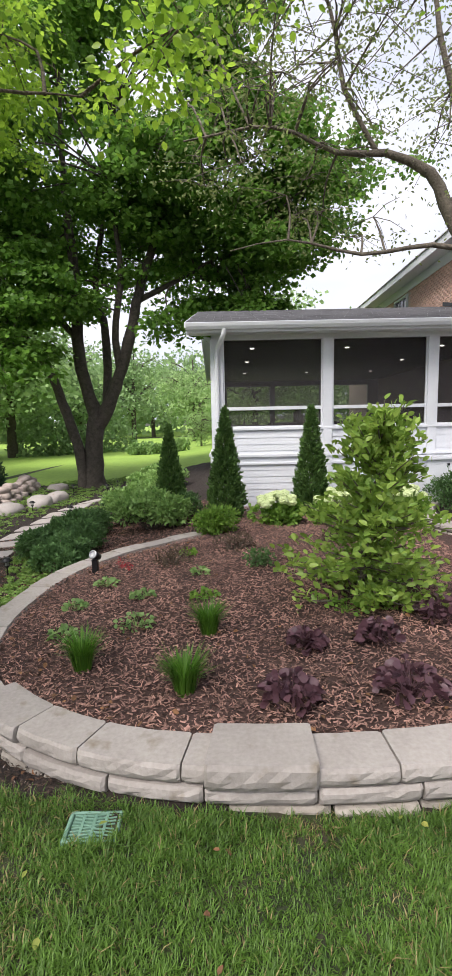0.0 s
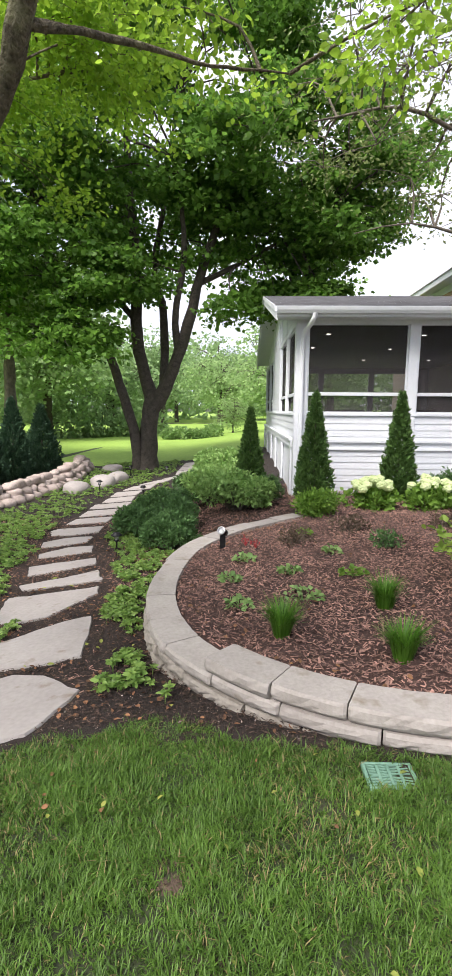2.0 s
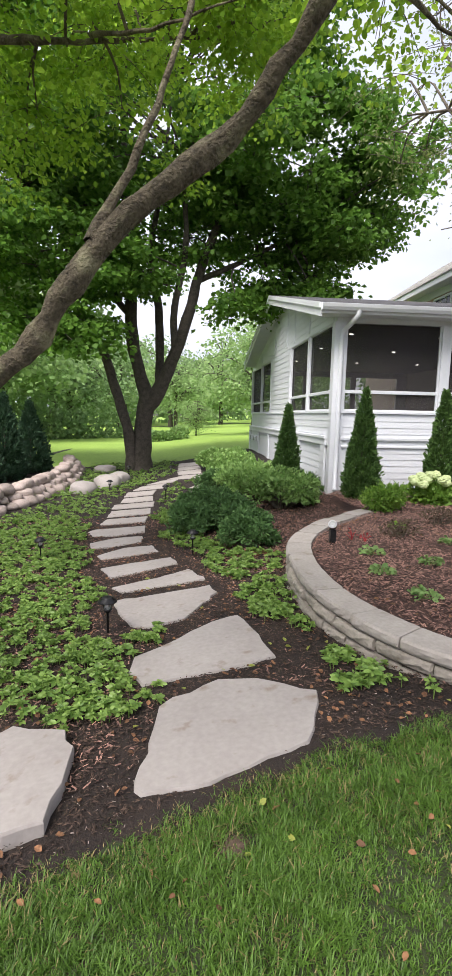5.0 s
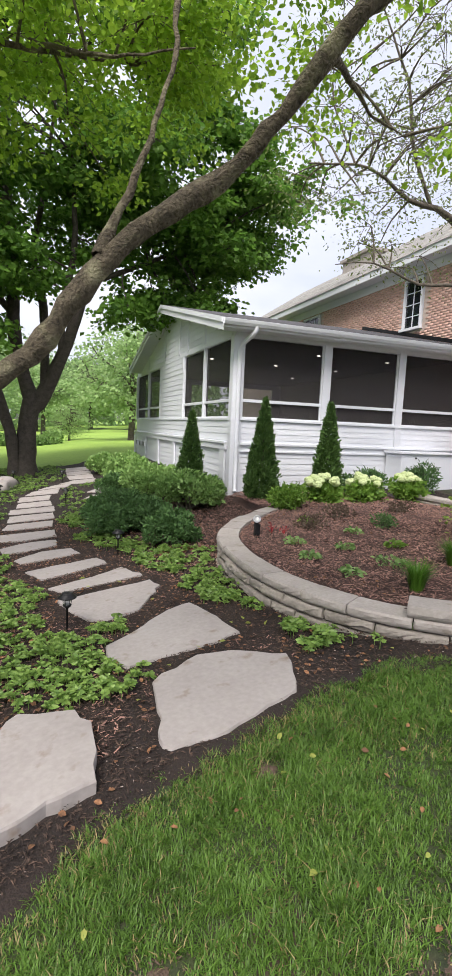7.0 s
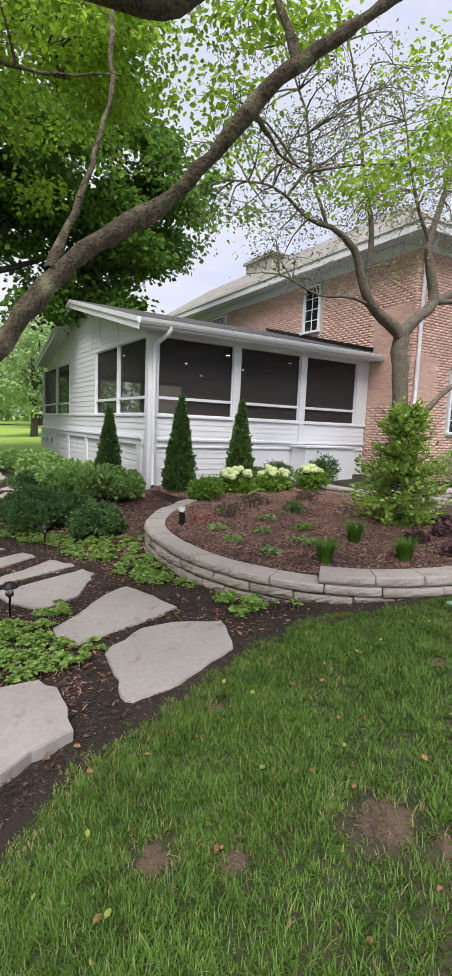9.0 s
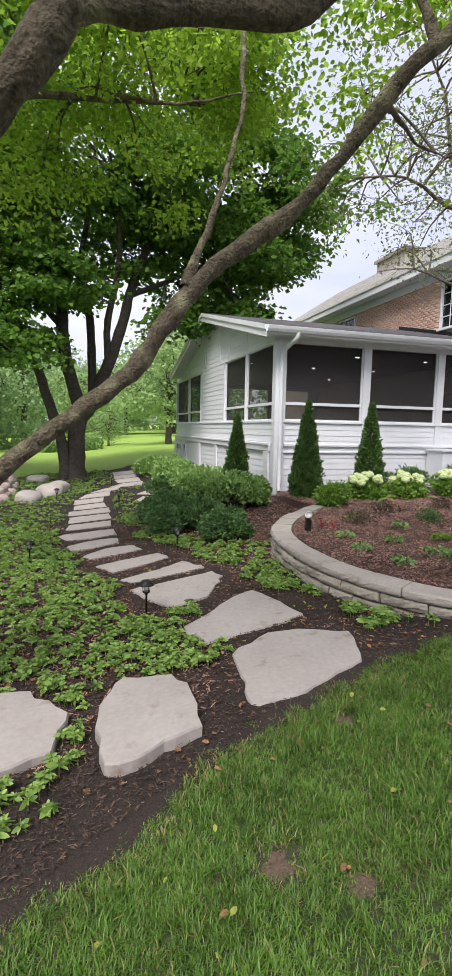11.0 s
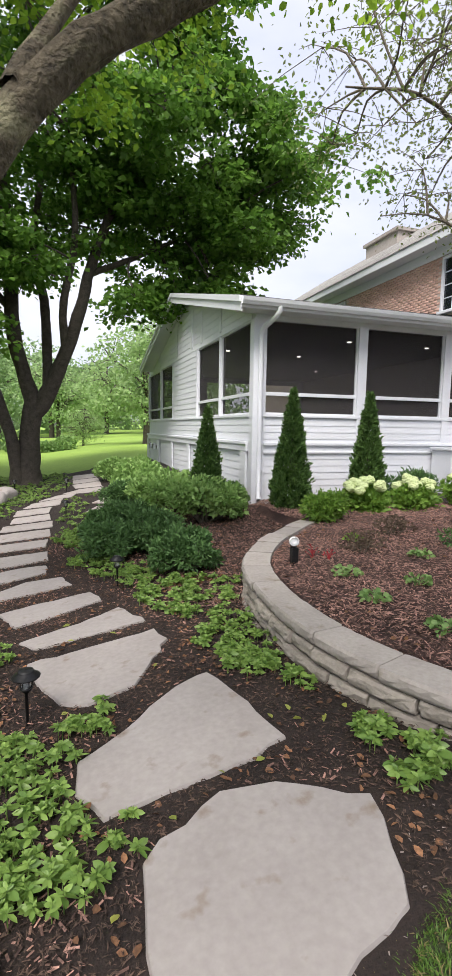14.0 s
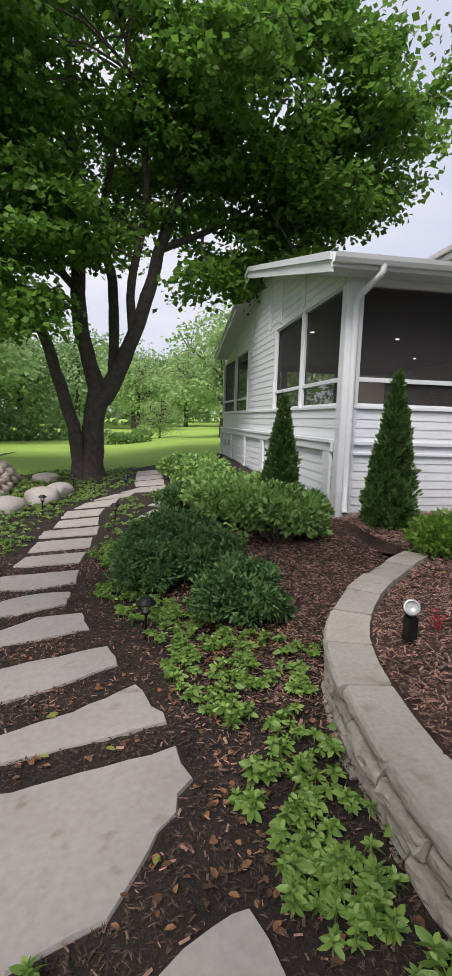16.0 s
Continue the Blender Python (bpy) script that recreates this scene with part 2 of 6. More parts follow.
# ---- mesh helpers ----
def np_mesh(name, V, F, mat, parent=None, label="", smooth=False):
    """One mesh object out of arrays: V is n x 3, F is m x 3 or m x 4."""
    V, F = np.asarray(V, np.float32), np.asarray(F, np.int32)
    me = bpy.data.meshes.new(name)
    k = F.shape[1]
    me.vertices.add(len(V))
    me.vertices.foreach_set("co", V.ravel())
    me.loops.add(F.size)
    me.loops.foreach_set("vertex_index", F.ravel())
    me.polygons.add(len(F))
    me.polygons.foreach_set("loop_start", np.arange(0, F.size, k, dtype=np.int32))
    if smooth:
        me.polygons.foreach_set("use_smooth", np.ones(len(F), bool))
    me.materials.append(mat)
    me.update(calc_edges=True)
    ob = new(name, me)
    if parent:
        ob.parent = parent
    if label:
        tagged(ob, label)
    return ob


def part(name, bm, mat, parent=None, label=""):
    me = bpy.data.meshes.new(name)
    bm.to_mesh(me)
    bm.free()
    me.materials.append(mat)
    ob = new(name, me)
    if parent:
        ob.parent = parent
    if label:
        tagged(ob, label)
    return ob


def thing(name, label, category, group="", kind=""):
    return tagged(new(name), label, category, group, kind)


def add_box(bm, x0, x1, y0, y1, z0, z1, bevel=0.0):
    r = bmesh.ops.create_cube(bm, size=1, matrix=Matrix.LocRotScale(((x0 + x1) / 2, (y0 + y1) / 2, (z0 + z1) / 2), None, (abs(x1 - x0), abs(y1 - y0), abs(z1 - z0))))
    if bevel:
        edges = {e for v in r["verts"] for e in v.link_edges}
        bmesh.ops.bevel(bm, geom=list(edges), offset=bevel, segments=1, affect="EDGES")


def box(name, x0, x1, y0, y1, z0, z1, mat, parent=None, label="", bevel=0.004):
    bm = bmesh.new()
    add_box(bm, x0, x1, y0, y1, z0, z1, bevel)
    return part(name, bm, mat, parent, label)


def add_tube(V, F, pts, radii, sides=8, wob=0.0, rng=None):
    """Append a tapered tube along pts to the lists V, F (quads), closed at the tip by its small radius."""
    pts = [Vector(p) for p in pts]
    start = len(V)
    side = Vector((0.31, 0.95, 0.1))
    for i, p in enumerate(pts):
        d = (pts[min(i + 1, len(pts) - 1)] - pts[max(i - 1, 0)]).normalized()
        a = d.cross(side)
        if a.length < 0.1:
            a = d.cross(Vector((1, 0, 0)))
        a.normalize()
        b = d.cross(a)
        for k in range(sides):
            an = 2 * math.pi * k / sides
            r = radii[i] * (1 + (wob * (rng.random() - 0.5) if rng else 0))
            V.append(p + a * (math.cos(an) * r) + b * (math.sin(an) * r))
    for i in range(len(pts) - 1):
        for k in range(sides):
            q, w = start + i * sides + k, start + i * sides + (k + 1) % sides
            F.append((q, w, w + sides, q + sides))


def smooth_path(ctrl, step):
    """Catmull-Rom through ctrl (tuples of any length), sampled about every step."""
    c = [np.array(p, float) for p in ctrl]
    c = [2 * c[0] - c[1]] + c + [2 * c[-1] - c[-2]]
    out = []
    for i in range(1, len(c) - 2):
        n = max(2, int(np.linalg.norm(c[i + 1] - c[i]) / step))
        for j in range(n):
            u = j / n
            out.append(0.5 * ((2 * c[i]) + (c[i + 1] - c[i - 1]) * u + (2 * c[i - 1] - 5 * c[i] + 4 * c[i + 1] - c[i + 2]) * u * u
                              + (3 * c[i] - c[i - 1] - 3 * c[i + 1] + c[i + 2]) * u ** 3))
    out.append(c[-2])
    return out


def leaf_mesh(name, P, D, size, mat, parent=None, ratio=0.5, fold=0.18, rng=None, label="", long=False, droop=0.0, flat=0.0):
    """Many leaves in one mesh: P bases, D directions, size lengths. long: six-point leaves with a rounder outline."""
    P, D = np.asarray(P, float), np.asarray(D, float)
    n = len(P)
    D = D / np.maximum(np.linalg.norm(D, axis=1, keepdims=True), 1e-6)
    R = rng.normal(size=(n, 3))
    R[:, 2] += flat
    S = np.cross(D, R)
    S /= np.maximum(np.linalg.norm(S, axis=1, keepdims=True), 1e-6)
    U = np.cross(S, D)
    flip = np.sign(U[:, 2:3] + 1e-6)
    U, S = U * flip, S * flip
    L = (np.ones(n) * size * rng.uniform(0.7, 1.25, n))[:, None]
    W = L * ratio * 0.5
    dr = np.zeros((n, 3))
    dr[:, 2] = -droop * L[:, 0]
    if long:
        V = np.stack([P, P + D * L * 0.33 + S * W + U * L * fold * 0.6, P + D * L * 0.72 + S * W * 0.8 + U * L * fold * 0.5 + dr * 0.5, P + D * L + dr,
                      P + D * L * 0.72 - S * W * 0.8 + U * L * fold * 0.5 + dr * 0.5, P + D * L * 0.33 - S * W + U * L * fold * 0.6], 1).reshape(-1, 3)
        b = np.arange(n)[:, None] * 6
        F = np.concatenate([b + np.array([[0, 1, 2, 3]]), b + np.array([[0, 3, 4, 5]])])
    else:
        V = np.stack([P, P + D * L * 0.5 + S * W + U * L * fold, P + D * L + dr, P + D * L * 0.5 - S * W + U * L * fold], 1).reshape(-1, 3)
        b = np.arange(n)[:, None] * 4
        F = np.concatenate([b + np.array([[0, 1, 2]]), b + np.array([[0, 2, 3]])])
    return np_mesh(name, V, F, mat, parent, label)


def ground_z(x, y):
    """The lie of the land: it falls away from the lawn to the path, and rises a little towards the far lawn and the house."""
    x, y = np.asarray(x, float), np.asarray(y, float)
    z = 0.128 + 0.1176 * np.clip(x, -4.2, -0.5) + np.where(y < 7, -0.0277 * np.clip(y, -3, 7), -0.194 + 0.022 * (np.clip(y, 7, 17) - 7))
    z = z + 0.05 * np.clip(x - 1.5, 0, 4) + 0.04 * np.clip(x + 0.5, 0, 2) * np.clip((y - 5) / 4, 0, 1)
    z = z - 0.03 * np.clip((y - 24) / 25, 0, 1) * 8 * np.clip((-x) / 30 + 0.6, 0, 1)
    far = np.hypot(x, y - 8)
    return z + np.clip((far - 75) / 120, 0, 4) * 2.2


def gz(x, y):
    return float(ground_z(x, y))


EDGE_X = [-9.0, -6.0, -4.5, -3.75, -3.5, -3.1, -2.8, -2.35, -2.0, -1.6, -1.24, -0.8, 0.0, 12.0]
EDGE_Y = [-0.6, 0.5, 1.2, 1.62, 1.79, 1.97, 2.11, 2.24, 2.29, 2.30, 2.16, 1.98, 1.95, 1.95]


def lawn_edge(x):
    return np.interp(x, EDGE_X, EDGE_Y)


def far_edge(x):
    return np.interp(x, [-12, -6.5, -2.85, -0.3, 5], [17.5, 16.2, 17.4, 19.8, 24])


# ---- ground ----
def build_ground():
    xs = np.concatenate([[-900, -500, -280, -160, -100, -70, -50, -38, -30, -24, -19, -15, -12], np.arange(-10, 10.01, 0.25), [12, 15, 19, 24, 30, 38, 50, 70, 100, 160, 280, 500, 900]])
    ys = np.concatenate([[-900, -400, -150, -70, -35, -18, -10, -6], np.arange(-4, 24.01, 0.25), [27, 31, 36, 42, 50, 60, 72, 86, 105, 130, 170, 240, 400, 900]])
    X, Y = np.meshgrid(xs, ys)
    V = np.stack([X, Y, ground_z(X, Y)], -1).reshape(-1, 3)
    w = len(xs)
    i = (np.arange(len(ys) - 1)[:, None] * w + np.arange(w - 1)[None]).ravel()
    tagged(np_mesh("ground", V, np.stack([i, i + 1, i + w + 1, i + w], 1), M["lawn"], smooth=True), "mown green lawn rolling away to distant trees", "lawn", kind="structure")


def sheet(name, xs, lo, hi, rows, mat, label, category, lift, rough, seed):
    """A sheet over the ground between two edge curves lo(x) and hi(x)."""
    rng = np.random.default_rng(seed)
    X = np.repeat(xs[None], rows + 1, 0)
    v = np.linspace(0, 1, rows + 1)[:, None]
    Y = lo(xs)[None] * (1 - v) + hi(xs)[None] * v
    Z = ground_z(X, Y) + lift + rng.uniform(-rough, rough, X.shape)
    Z[0] -= lift * 1.5
    w = len(xs)
    i = (np.arange(rows)[:, None] * w + np.arange(w - 1)[None]).ravel()
    return tagged(np_mesh(name, np.stack([X, Y, Z], -1).reshape(-1, 3), np.stack([i, i + 1, i + w + 1, i + w], 1), mat, smooth=True), label, category, kind="structure")


def build_soil():
    """Dark soil of the planting beds and the far lawn with sunlight in its colour, sheets just above the ground."""
    wob = lambda x: 0.04 * np.sin(x * 5.1) + 0.03 * np.sin(x * 13.0) + 0.02 * np.sin(x * 29.0)
    sheet("soil_bed", np.arange(-8.6, 4.3, 0.07), lambda x: lawn_edge(x) - 0.10 + wob(x), lambda x: far_edge(x) + wob(x) * 4, 240, M["soil"], "dark soil of the planting bed beside the path", "soil", 0.014, 0.006, 5)
    sheet("far_lawn", np.concatenate([np.arange(-140, -20, 6.0), np.arange(-20, 12, 0.8), np.arange(12, 120, 6.0)]), lambda x: np.where(x < -8.6, 2 + wob(x), far_edge(x) - 0.3), lambda x: np.full(len(x), 170.0), 160, M["far_lawn"], "mown lawn beyond the garden, its colour brightened as sunlit", "lawn", 0.03, 0.003, 6)


build_ground()
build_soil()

# ---- raised bed: retaining wall and mulch ----
WALL = [(-0.45, 6.85, 0.11), (-0.78, 6.55, 0.11), (-1.38, 5.92, 0.10), (-1.80, 5.22, 0.08), (-1.96, 4.4, 0.07), (-1.93, 3.6, 0.07), (-1.71, 2.92, 0.08), (-1.36, 2.5, 0.07),
        (-0.92, 2.16, 0.08), (-0.4, 1.93, 0.105), (0.25, 1.84, 0.13), (1.0, 1.87, 0.14), (1.8, 2.05, 0.15), (2.6, 2.5, 0.16), (3.2, 3.2, 0.17), (3.5, 4.2, 0.18), (3.3, 5.2, 0.18)]
WALL_PATH = np.array(smooth_path(WALL, 0.02))
WALL_S = np.concatenate([[0], np.cumsum(np.linalg.norm(np.diff(WALL_PATH[:, :2], axis=0), axis=1))])


def arc(path):
    return np.concatenate([[0], np.cumsum(np.linalg.norm(np.diff(path[:, :2], axis=0), axis=1))])


def wall_at(s, path=None, S=None):
    """Outer point, inward normal and top height of a wall at arc length s."""
    path, S = (WALL_PATH, WALL_S) if path is None else (path, S)
    p = np.array([np.interp(s, S, path[:, k]) for k in range(3)])
    q = np.array([np.interp(s + 0.05, S, path[:, k]) for k in range(3)]) - np.array([np.interp(s - 0.05, S, path[:, k]) for k in range(3)])
    t = q[:2] / max(np.linalg.norm(q[:2]), 1e-6)
    return p, np.array([-t[1], t[0]]), p[2]


def wall_stone(s0, s1, z_off, h, depth, proud, rng, parent, path=None, S=None):
    """One hewn block between arc lengths s0 and s1: rough front, chamfered arris, flat top."""
    n = max(5, int((s1 - s0) / 0.045) + 2)
    rag = 0.005 if z_off > -0.03 else 0.009
    at = [s0, s0 + 0.014] + [s0 + 0.014 + (s1 - s0 - 0.028) * k / (n - 3) for k in range(1, n - 3)] + [s1 - 0.014, s1]
    rows = []
    dz = rng.uniform(-0.004, 0.004)
    for i in range(n):
        s = at[i]
        p, nn, top = wall_at(s, path, S)
        end = 0.010 if i in (0, n - 1) else 0.0
        zt, zb = top + z_off + dz, top + z_off - h + (0.011 if z_off < 0.04 else 0.005)
        j = rng.uniform(-rag, rag, 8)
        f = proud + end
        prof = [(depth - end, zb), (f + 0.010 + j[0] * 0.4, zb), (f - 0.004 + j[1], zb + 0.2 * h), (f - 0.008 + j[5], zb + (0.42 + 12 * j[6]) * h), (f - 0.004 + j[2], zt - 0.2 * h), (f + 0.007 + j[3] * 0.35, zt - 0.002 - abs(j[7]) * 0.25), (depth - end + j[4] * 0.5, zt)]
        rows.append([(p[0] + nn[0] * a, p[1] + nn[1] * a, z) for a, z in prof])
    V = [v for r in rows for v in r]
    bm = bmesh.new()
    vs = [bm.verts.new(v) for v in V]
    for i in range(n - 1):
        for k in range(7):
            a, b = i * 7 + k, i * 7 + (k + 1) % 7
            bm.faces.new((vs[a], vs[b], vs[b + 7], vs[a + 7]))
    bm.faces.new(vs[:7][::-1])
    bm.faces.new(vs[-7:])
    bmesh.ops.recalc_face_normals(bm, faces=bm.faces)
    return part("stone", bm, M["stone"] if z_off > -0.03 else M["stone_low"], parent)


H_COURSE = 0.09
STEP_S = float(WALL_S[np.argmax((WALL_PATH[:, 0] > -1.40) & (WALL_PATH[:, 1] < 3.0))])


def build_wall(label, path, S, seed, courses, step=None):
    """Courses of hewn blocks; from arc length step on, one course more."""
    wall = thing("retaining_wall", label, "retaining wall")
    rng = np.random.default_rng(seed)
    total = S[-1] - 0.1
    for course in range(-1 if step else 0, courses):
        s = step if course == -1 else 0.02 if course == 0 else 0.16 * course + rng.uniform(0, 0.2)
        first = True
        while s < total:
            ln = 0.45 if (course == -1 and first) else rng.uniform(0.36, 0.54) if course <= 0 else rng.uniform(0.24, 0.5)
            first = False
            s1 = min(s + ln, total)
            if s1 - s > 0.1:
                p, nn, top = wall_at((s + s1) / 2, path, S)
                if top - course * H_COURSE > gz(p[0] - nn[0] * 0.05, p[1] - nn[1] * 0.05) - 0.03:
                    g = 0.004 if course <= 0 else rng.uniform(0.004, 0.010)
                    wall_stone(s + g, s1 - g, -course * H_COURSE, H_COURSE, 0.235 if course <= 0 else 0.20, rng.uniform(-0.010, 0.014) if course <= 0 else rng.uniform(-0.006, 0.016) - 0.004 * course, rng, wall, path, S)
            s = s1
    if step:
        # one thicker block stands proud of the front coping
        k = float(S[np.argmax((path[:, 0] > -0.13) & (path[:, 1] < 2.2))])
        wall_stone(k, k + 0.46, H_COURSE + 0.03, H_COURSE + 0.03, 0.26, -0.026, rng, wall, path, S)


build_wall("low curved retaining wall of pale hewn limestone blocks", WALL_PATH, WALL_S, 11, 4, STEP_S)
WALL_B = np.array(smooth_path([(3.6, 8.7, 0.2), (3.2, 8.2, 0.2), (2.92, 7.5, 0.21), (2.8, 6.75, 0.22), (2.95, 6.2, 0.23), (3.5, 5.75, 0.25), (4.4, 5.55, 0.28), (5.6, 5.5, 0.3), (7.5, 5.5, 0.32)], 0.02))
build_wall("low pale limestone edging wall of the bed before the house", WALL_B, arc(WALL_B), 12, 2)
BED_C = np.array([0.9, 5.2])


def bed_outline(off=0.18):
    pts = []
    for s in np.linspace(0.0, WALL_S[-1] - 0.1, 260):
        p, nn, top = wall_at(s)
        pts.append((p[0] + nn[0] * off, p[1] + nn[1] * off, top - 0.045 + 0.06 * min(1, max(0, (s - STEP_S + 0.6) / 0.8))))
    for x, y in [(3.4, 6.2), (3.9, 7.2), (4.2, 8.2), (4.2, 9.1), (2, 9.12), (0, 9.12), (-0.35, 8.6), (-0.4, 7.6)]:
        pts.append((x, y, gz(x, y) + 0.012))
    return pts


def bed_height(x, y):
    return 0.06 + 0.10 * np.clip((np.asarray(x) + 1.6) / 2.4, 0, 1) - 0.02 * np.clip(np.asarray(y) - 5, 0, 4) - 0.03 * np.clip((np.asarray(x) - 2), 0, 3)


def build_mulch():
    rng = np.random.default_rng(8)
    out = np.array(bed_outline())
    n, rings = len(out), 60
    V = []
    for r in range(rings + 1):
        u = r / rings
        P = out[:, :2] * (1 - u) + BED_C * u
        zi = bed_height(P[:, 0], P[:, 1]) + 0.012 * np.sin(P[:, 0] * 4.2) * np.sin(P[:, 1] * 3.7)
        k = min(1, u * 5)
        z = out[:, 2] * (1 - k) + zi * k + rng.uniform(-0.008, 0.008, n)
        V.append(np.c_[P, z])
    V = np.concatenate(V)
    i = np.arange(n)
    F = np.concatenate([np.stack([r * n + i, r * n + (i + 1) % n, (r + 1) * n + (i + 1) % n, (r + 1) * n + i], 1) for r in range(rings)])
    tagged(np_mesh("mulch_bed", V, F, M["mulch"], smooth=True), "raised bed covered in reddish brown shredded mulch", "mulch bed", kind="structure")


build_mulch()
BED_POLY = np.array(bed_outline())[:, :2]


def in_poly(P, poly):
    x, y = P[:, 0], P[:, 1]
    inside = np.zeros(len(P), bool)
    j = len(poly) - 1
    for i in range(len(poly)):
        a, b = poly[i], poly[j]
        hit = ((a[1] > y) != (b[1] > y)) & (x < (b[0] - a[0]) * (y - a[1]) / (b[1] - a[1] + 1e-12) + a[0])
        inside ^= hit
        j = i
    return inside


def chips(name, P, Z, mat, rng, size, label, flat=False):
    """Loose shreds of bark: thin bent slivers lying every way."""
    n = len(P)
    a = rng.uniform(0, 2 * math.pi, n)
    tilt = rng.normal(0, 0.25, n)
    L = rng.uniform(0.4, 1.3, n) * size
    W = L * rng.uniform(0.14, 0.4, n)
    d = np.stack([np.cos(a), np.sin(a), tilt], 1)
    s = np.stack([-np.sin(a), np.cos(a), rng.normal(0, 0.3, n)], 1)
    c = np.c_[P, Z + rng.uniform(0.0, 0.018, n)]
    up = np.array([0, 0, 1.0])
    V = np.stack([c - d * L[:, None] / 2 - s * W[:, None] / 2, c + d * L[:, None] / 2 - s * W[:, None] / 3, c + d * L[:, None] / 2 + s * W[:, None] / 2, c - d * L[:, None] / 2 + s * W[:, None] / 3,
                  c + up * W[:, None] * 0.35], 1).reshape(-1, 3)
    b = np.arange(n)[:, None] * 5
    F = np.concatenate([b + np.array([q]) for q in (([0, 1, 4], [2, 3, 4]) if flat else ([0, 1, 4], [1, 2, 4], [2, 3, 4], [3, 0, 4]))])
    return tagged(np_mesh(name, V, F, mat), label, "mulch", kind="stuff")


def on_stones(P, grow=0.0):
    """Which points lie on a stepping stone, or within about grow of it."""
    hit = np.zeros(len(P), bool)
    for poly in STONE_POLYS:
        c = poly.mean(0)
        r = np.linalg.norm(poly - c, axis=1).mean()
        hit |= in_poly(P, c + (poly - c) * (1 + grow / r))
    return hit


def build_chips():
    rng = np.random.default_rng(21)
    P = np.c_[rng.uniform(-2, 2.6, 105000), rng.uniform(1.9, 9.0, 105000)]
    P = P[in_poly(P, np.array(bed_outline(0.25))[:, :2])]
    chips("mulch_chips", P, bed_height(P[:, 0], P[:, 1]) + 0.012 * np.sin(P[:, 0] * 4.2) * np.sin(P[:, 1] * 3.7) + 0.006, M["chip"], rng, 0.031, "shredded reddish brown bark mulch on the raised bed")
    P = np.c_[rng.uniform(-2.9, 0.2, 34000), rng.uniform(4.6, 10.5, 34000)]
    w = np.clip((P[:, 0] + 2.75) / 0.5, 0, 1) * np.clip((P[:, 1] - 4.6) / 0.8, 0, 1)
    P = P[(rng.random(len(P)) < w) & ~in_poly(P, BED_POLY) & ~on_stones(P)]
    chips("bed_chips", P, ground_z(P[:, 0], P[:, 1]) + 0.024, M["chip"], rng, 0.036, "brown bark mulch between the shrubs and the wall")
    P = np.c_[rng.uniform(-6.2, -1.4, 46000), rng.uniform(2.0, 9.0, 46000)]
    clump = np.array([noise.noise(Vector((p[0] * 1.3, p[1] * 1.3, 6.0))) for p in P])
    P = P[(P[:, 1] > lawn_edge(P[:, 0]) + 0.35) & (rng.random(len(P)) < np.clip(0.55 + clump, 0.1, 1) * np.where(P[:, 0] > -3.3, 0.35, 1.0)) & ~in_poly(P, BED_POLY) & ~on_stones(P, 0.01)]
    chips("litter_chips", P, ground_z(P[:, 0], P[:, 1]) + 0.022, M["chip"], rng, 0.029, "brown bark shreds between the groundcover plants")
    P = np.c_[rng.uniform(-4.8, 0.0, 110000), rng.uniform(1.3, 8.5, 110000)]
    P = P[(P[:, 1] > lawn_edge(P[:, 0]) + 0.02) & ~in_poly(P, BED_POLY) & ~on_stones(P, 0.01)]
    chips("soil_chips", P, ground_z(P[:, 0], P[:, 1]) + 0.02, M["chip_dark"], rng, 0.030, "dark crumbly soil and bark crumbs in the planting bed", True)


# ---- stepping stones ----
def paver(corners, rng, thick=0.05, lift=0.03, jag=0.008):
    """A flagstone of irregular outline with a rough broken edge, lying on the soil."""
    STONE_POLYS.append(np.array(corners, float))
    c = [np.array(p, float) for p in corners]
    pts = []
    for i in range(len(c)):
        a, b = c[i], c[(i + 1) % len(c)]
        n = max(2, int(np.linalg.norm(b - a) / 0.09))
        nrm = np.array([b[1] - a[1], a[0] - b[0]]) / max(np.linalg.norm(b - a), 1e-6)
        for j in range(n):
            u = j / n
            k = rng.normal(0, jag) * (0.4 if j == 0 else 1)
            pts.append(a * (1 - u) + b * u + nrm * k)
    cen = sum(pts) / len(pts)
    pts = [p + (cen - p) * 0.03 * (0 if i % 2 else 1) * rng.random() for i, p in enumerate(pts)]
    z0 = gz(*cen) + lift
    gx, gy = (gz(cen[0] + 0.3, cen[1]) - gz(cen[0] - 0.3, cen[1])) / 0.6, (gz(cen[0], cen[1] + 0.3) - gz(cen[0], cen[1] - 0.3)) / 0.6
    bm = bmesh.new()

    def ring(k, dz):
        r = []
        for p in pts:
            q = cen + (p - cen) * k
            r.append(bm.verts.new((q[0], q[1], z0 + gx * (q[0] - cen[0]) + gy * (q[1] - cen[1]) + dz + rng.uniform(-1, 1) * (0.002 if k > 0.9 else 0.0003))))
        return r

    rings = [ring(0.985, -thick - 0.02), ring(1.0, -0.014), ring(0.985, 0.0), ring(0.6, 0.003), ring(0.25, 0.002)]
    n = len(pts)
    for a, b in zip(rings, rings[1:]):
        for i in range(n):
            bm.faces.new((a[i], a[(i + 1) % n], b[(i + 1) % n], b[i]))
    bm.faces.new(rings[-1])
    bmesh.ops.recalc_face_normals(bm, faces=bm.faces)
    return part("flagstone", bm, M["flag"])


STONE_POLYS = []


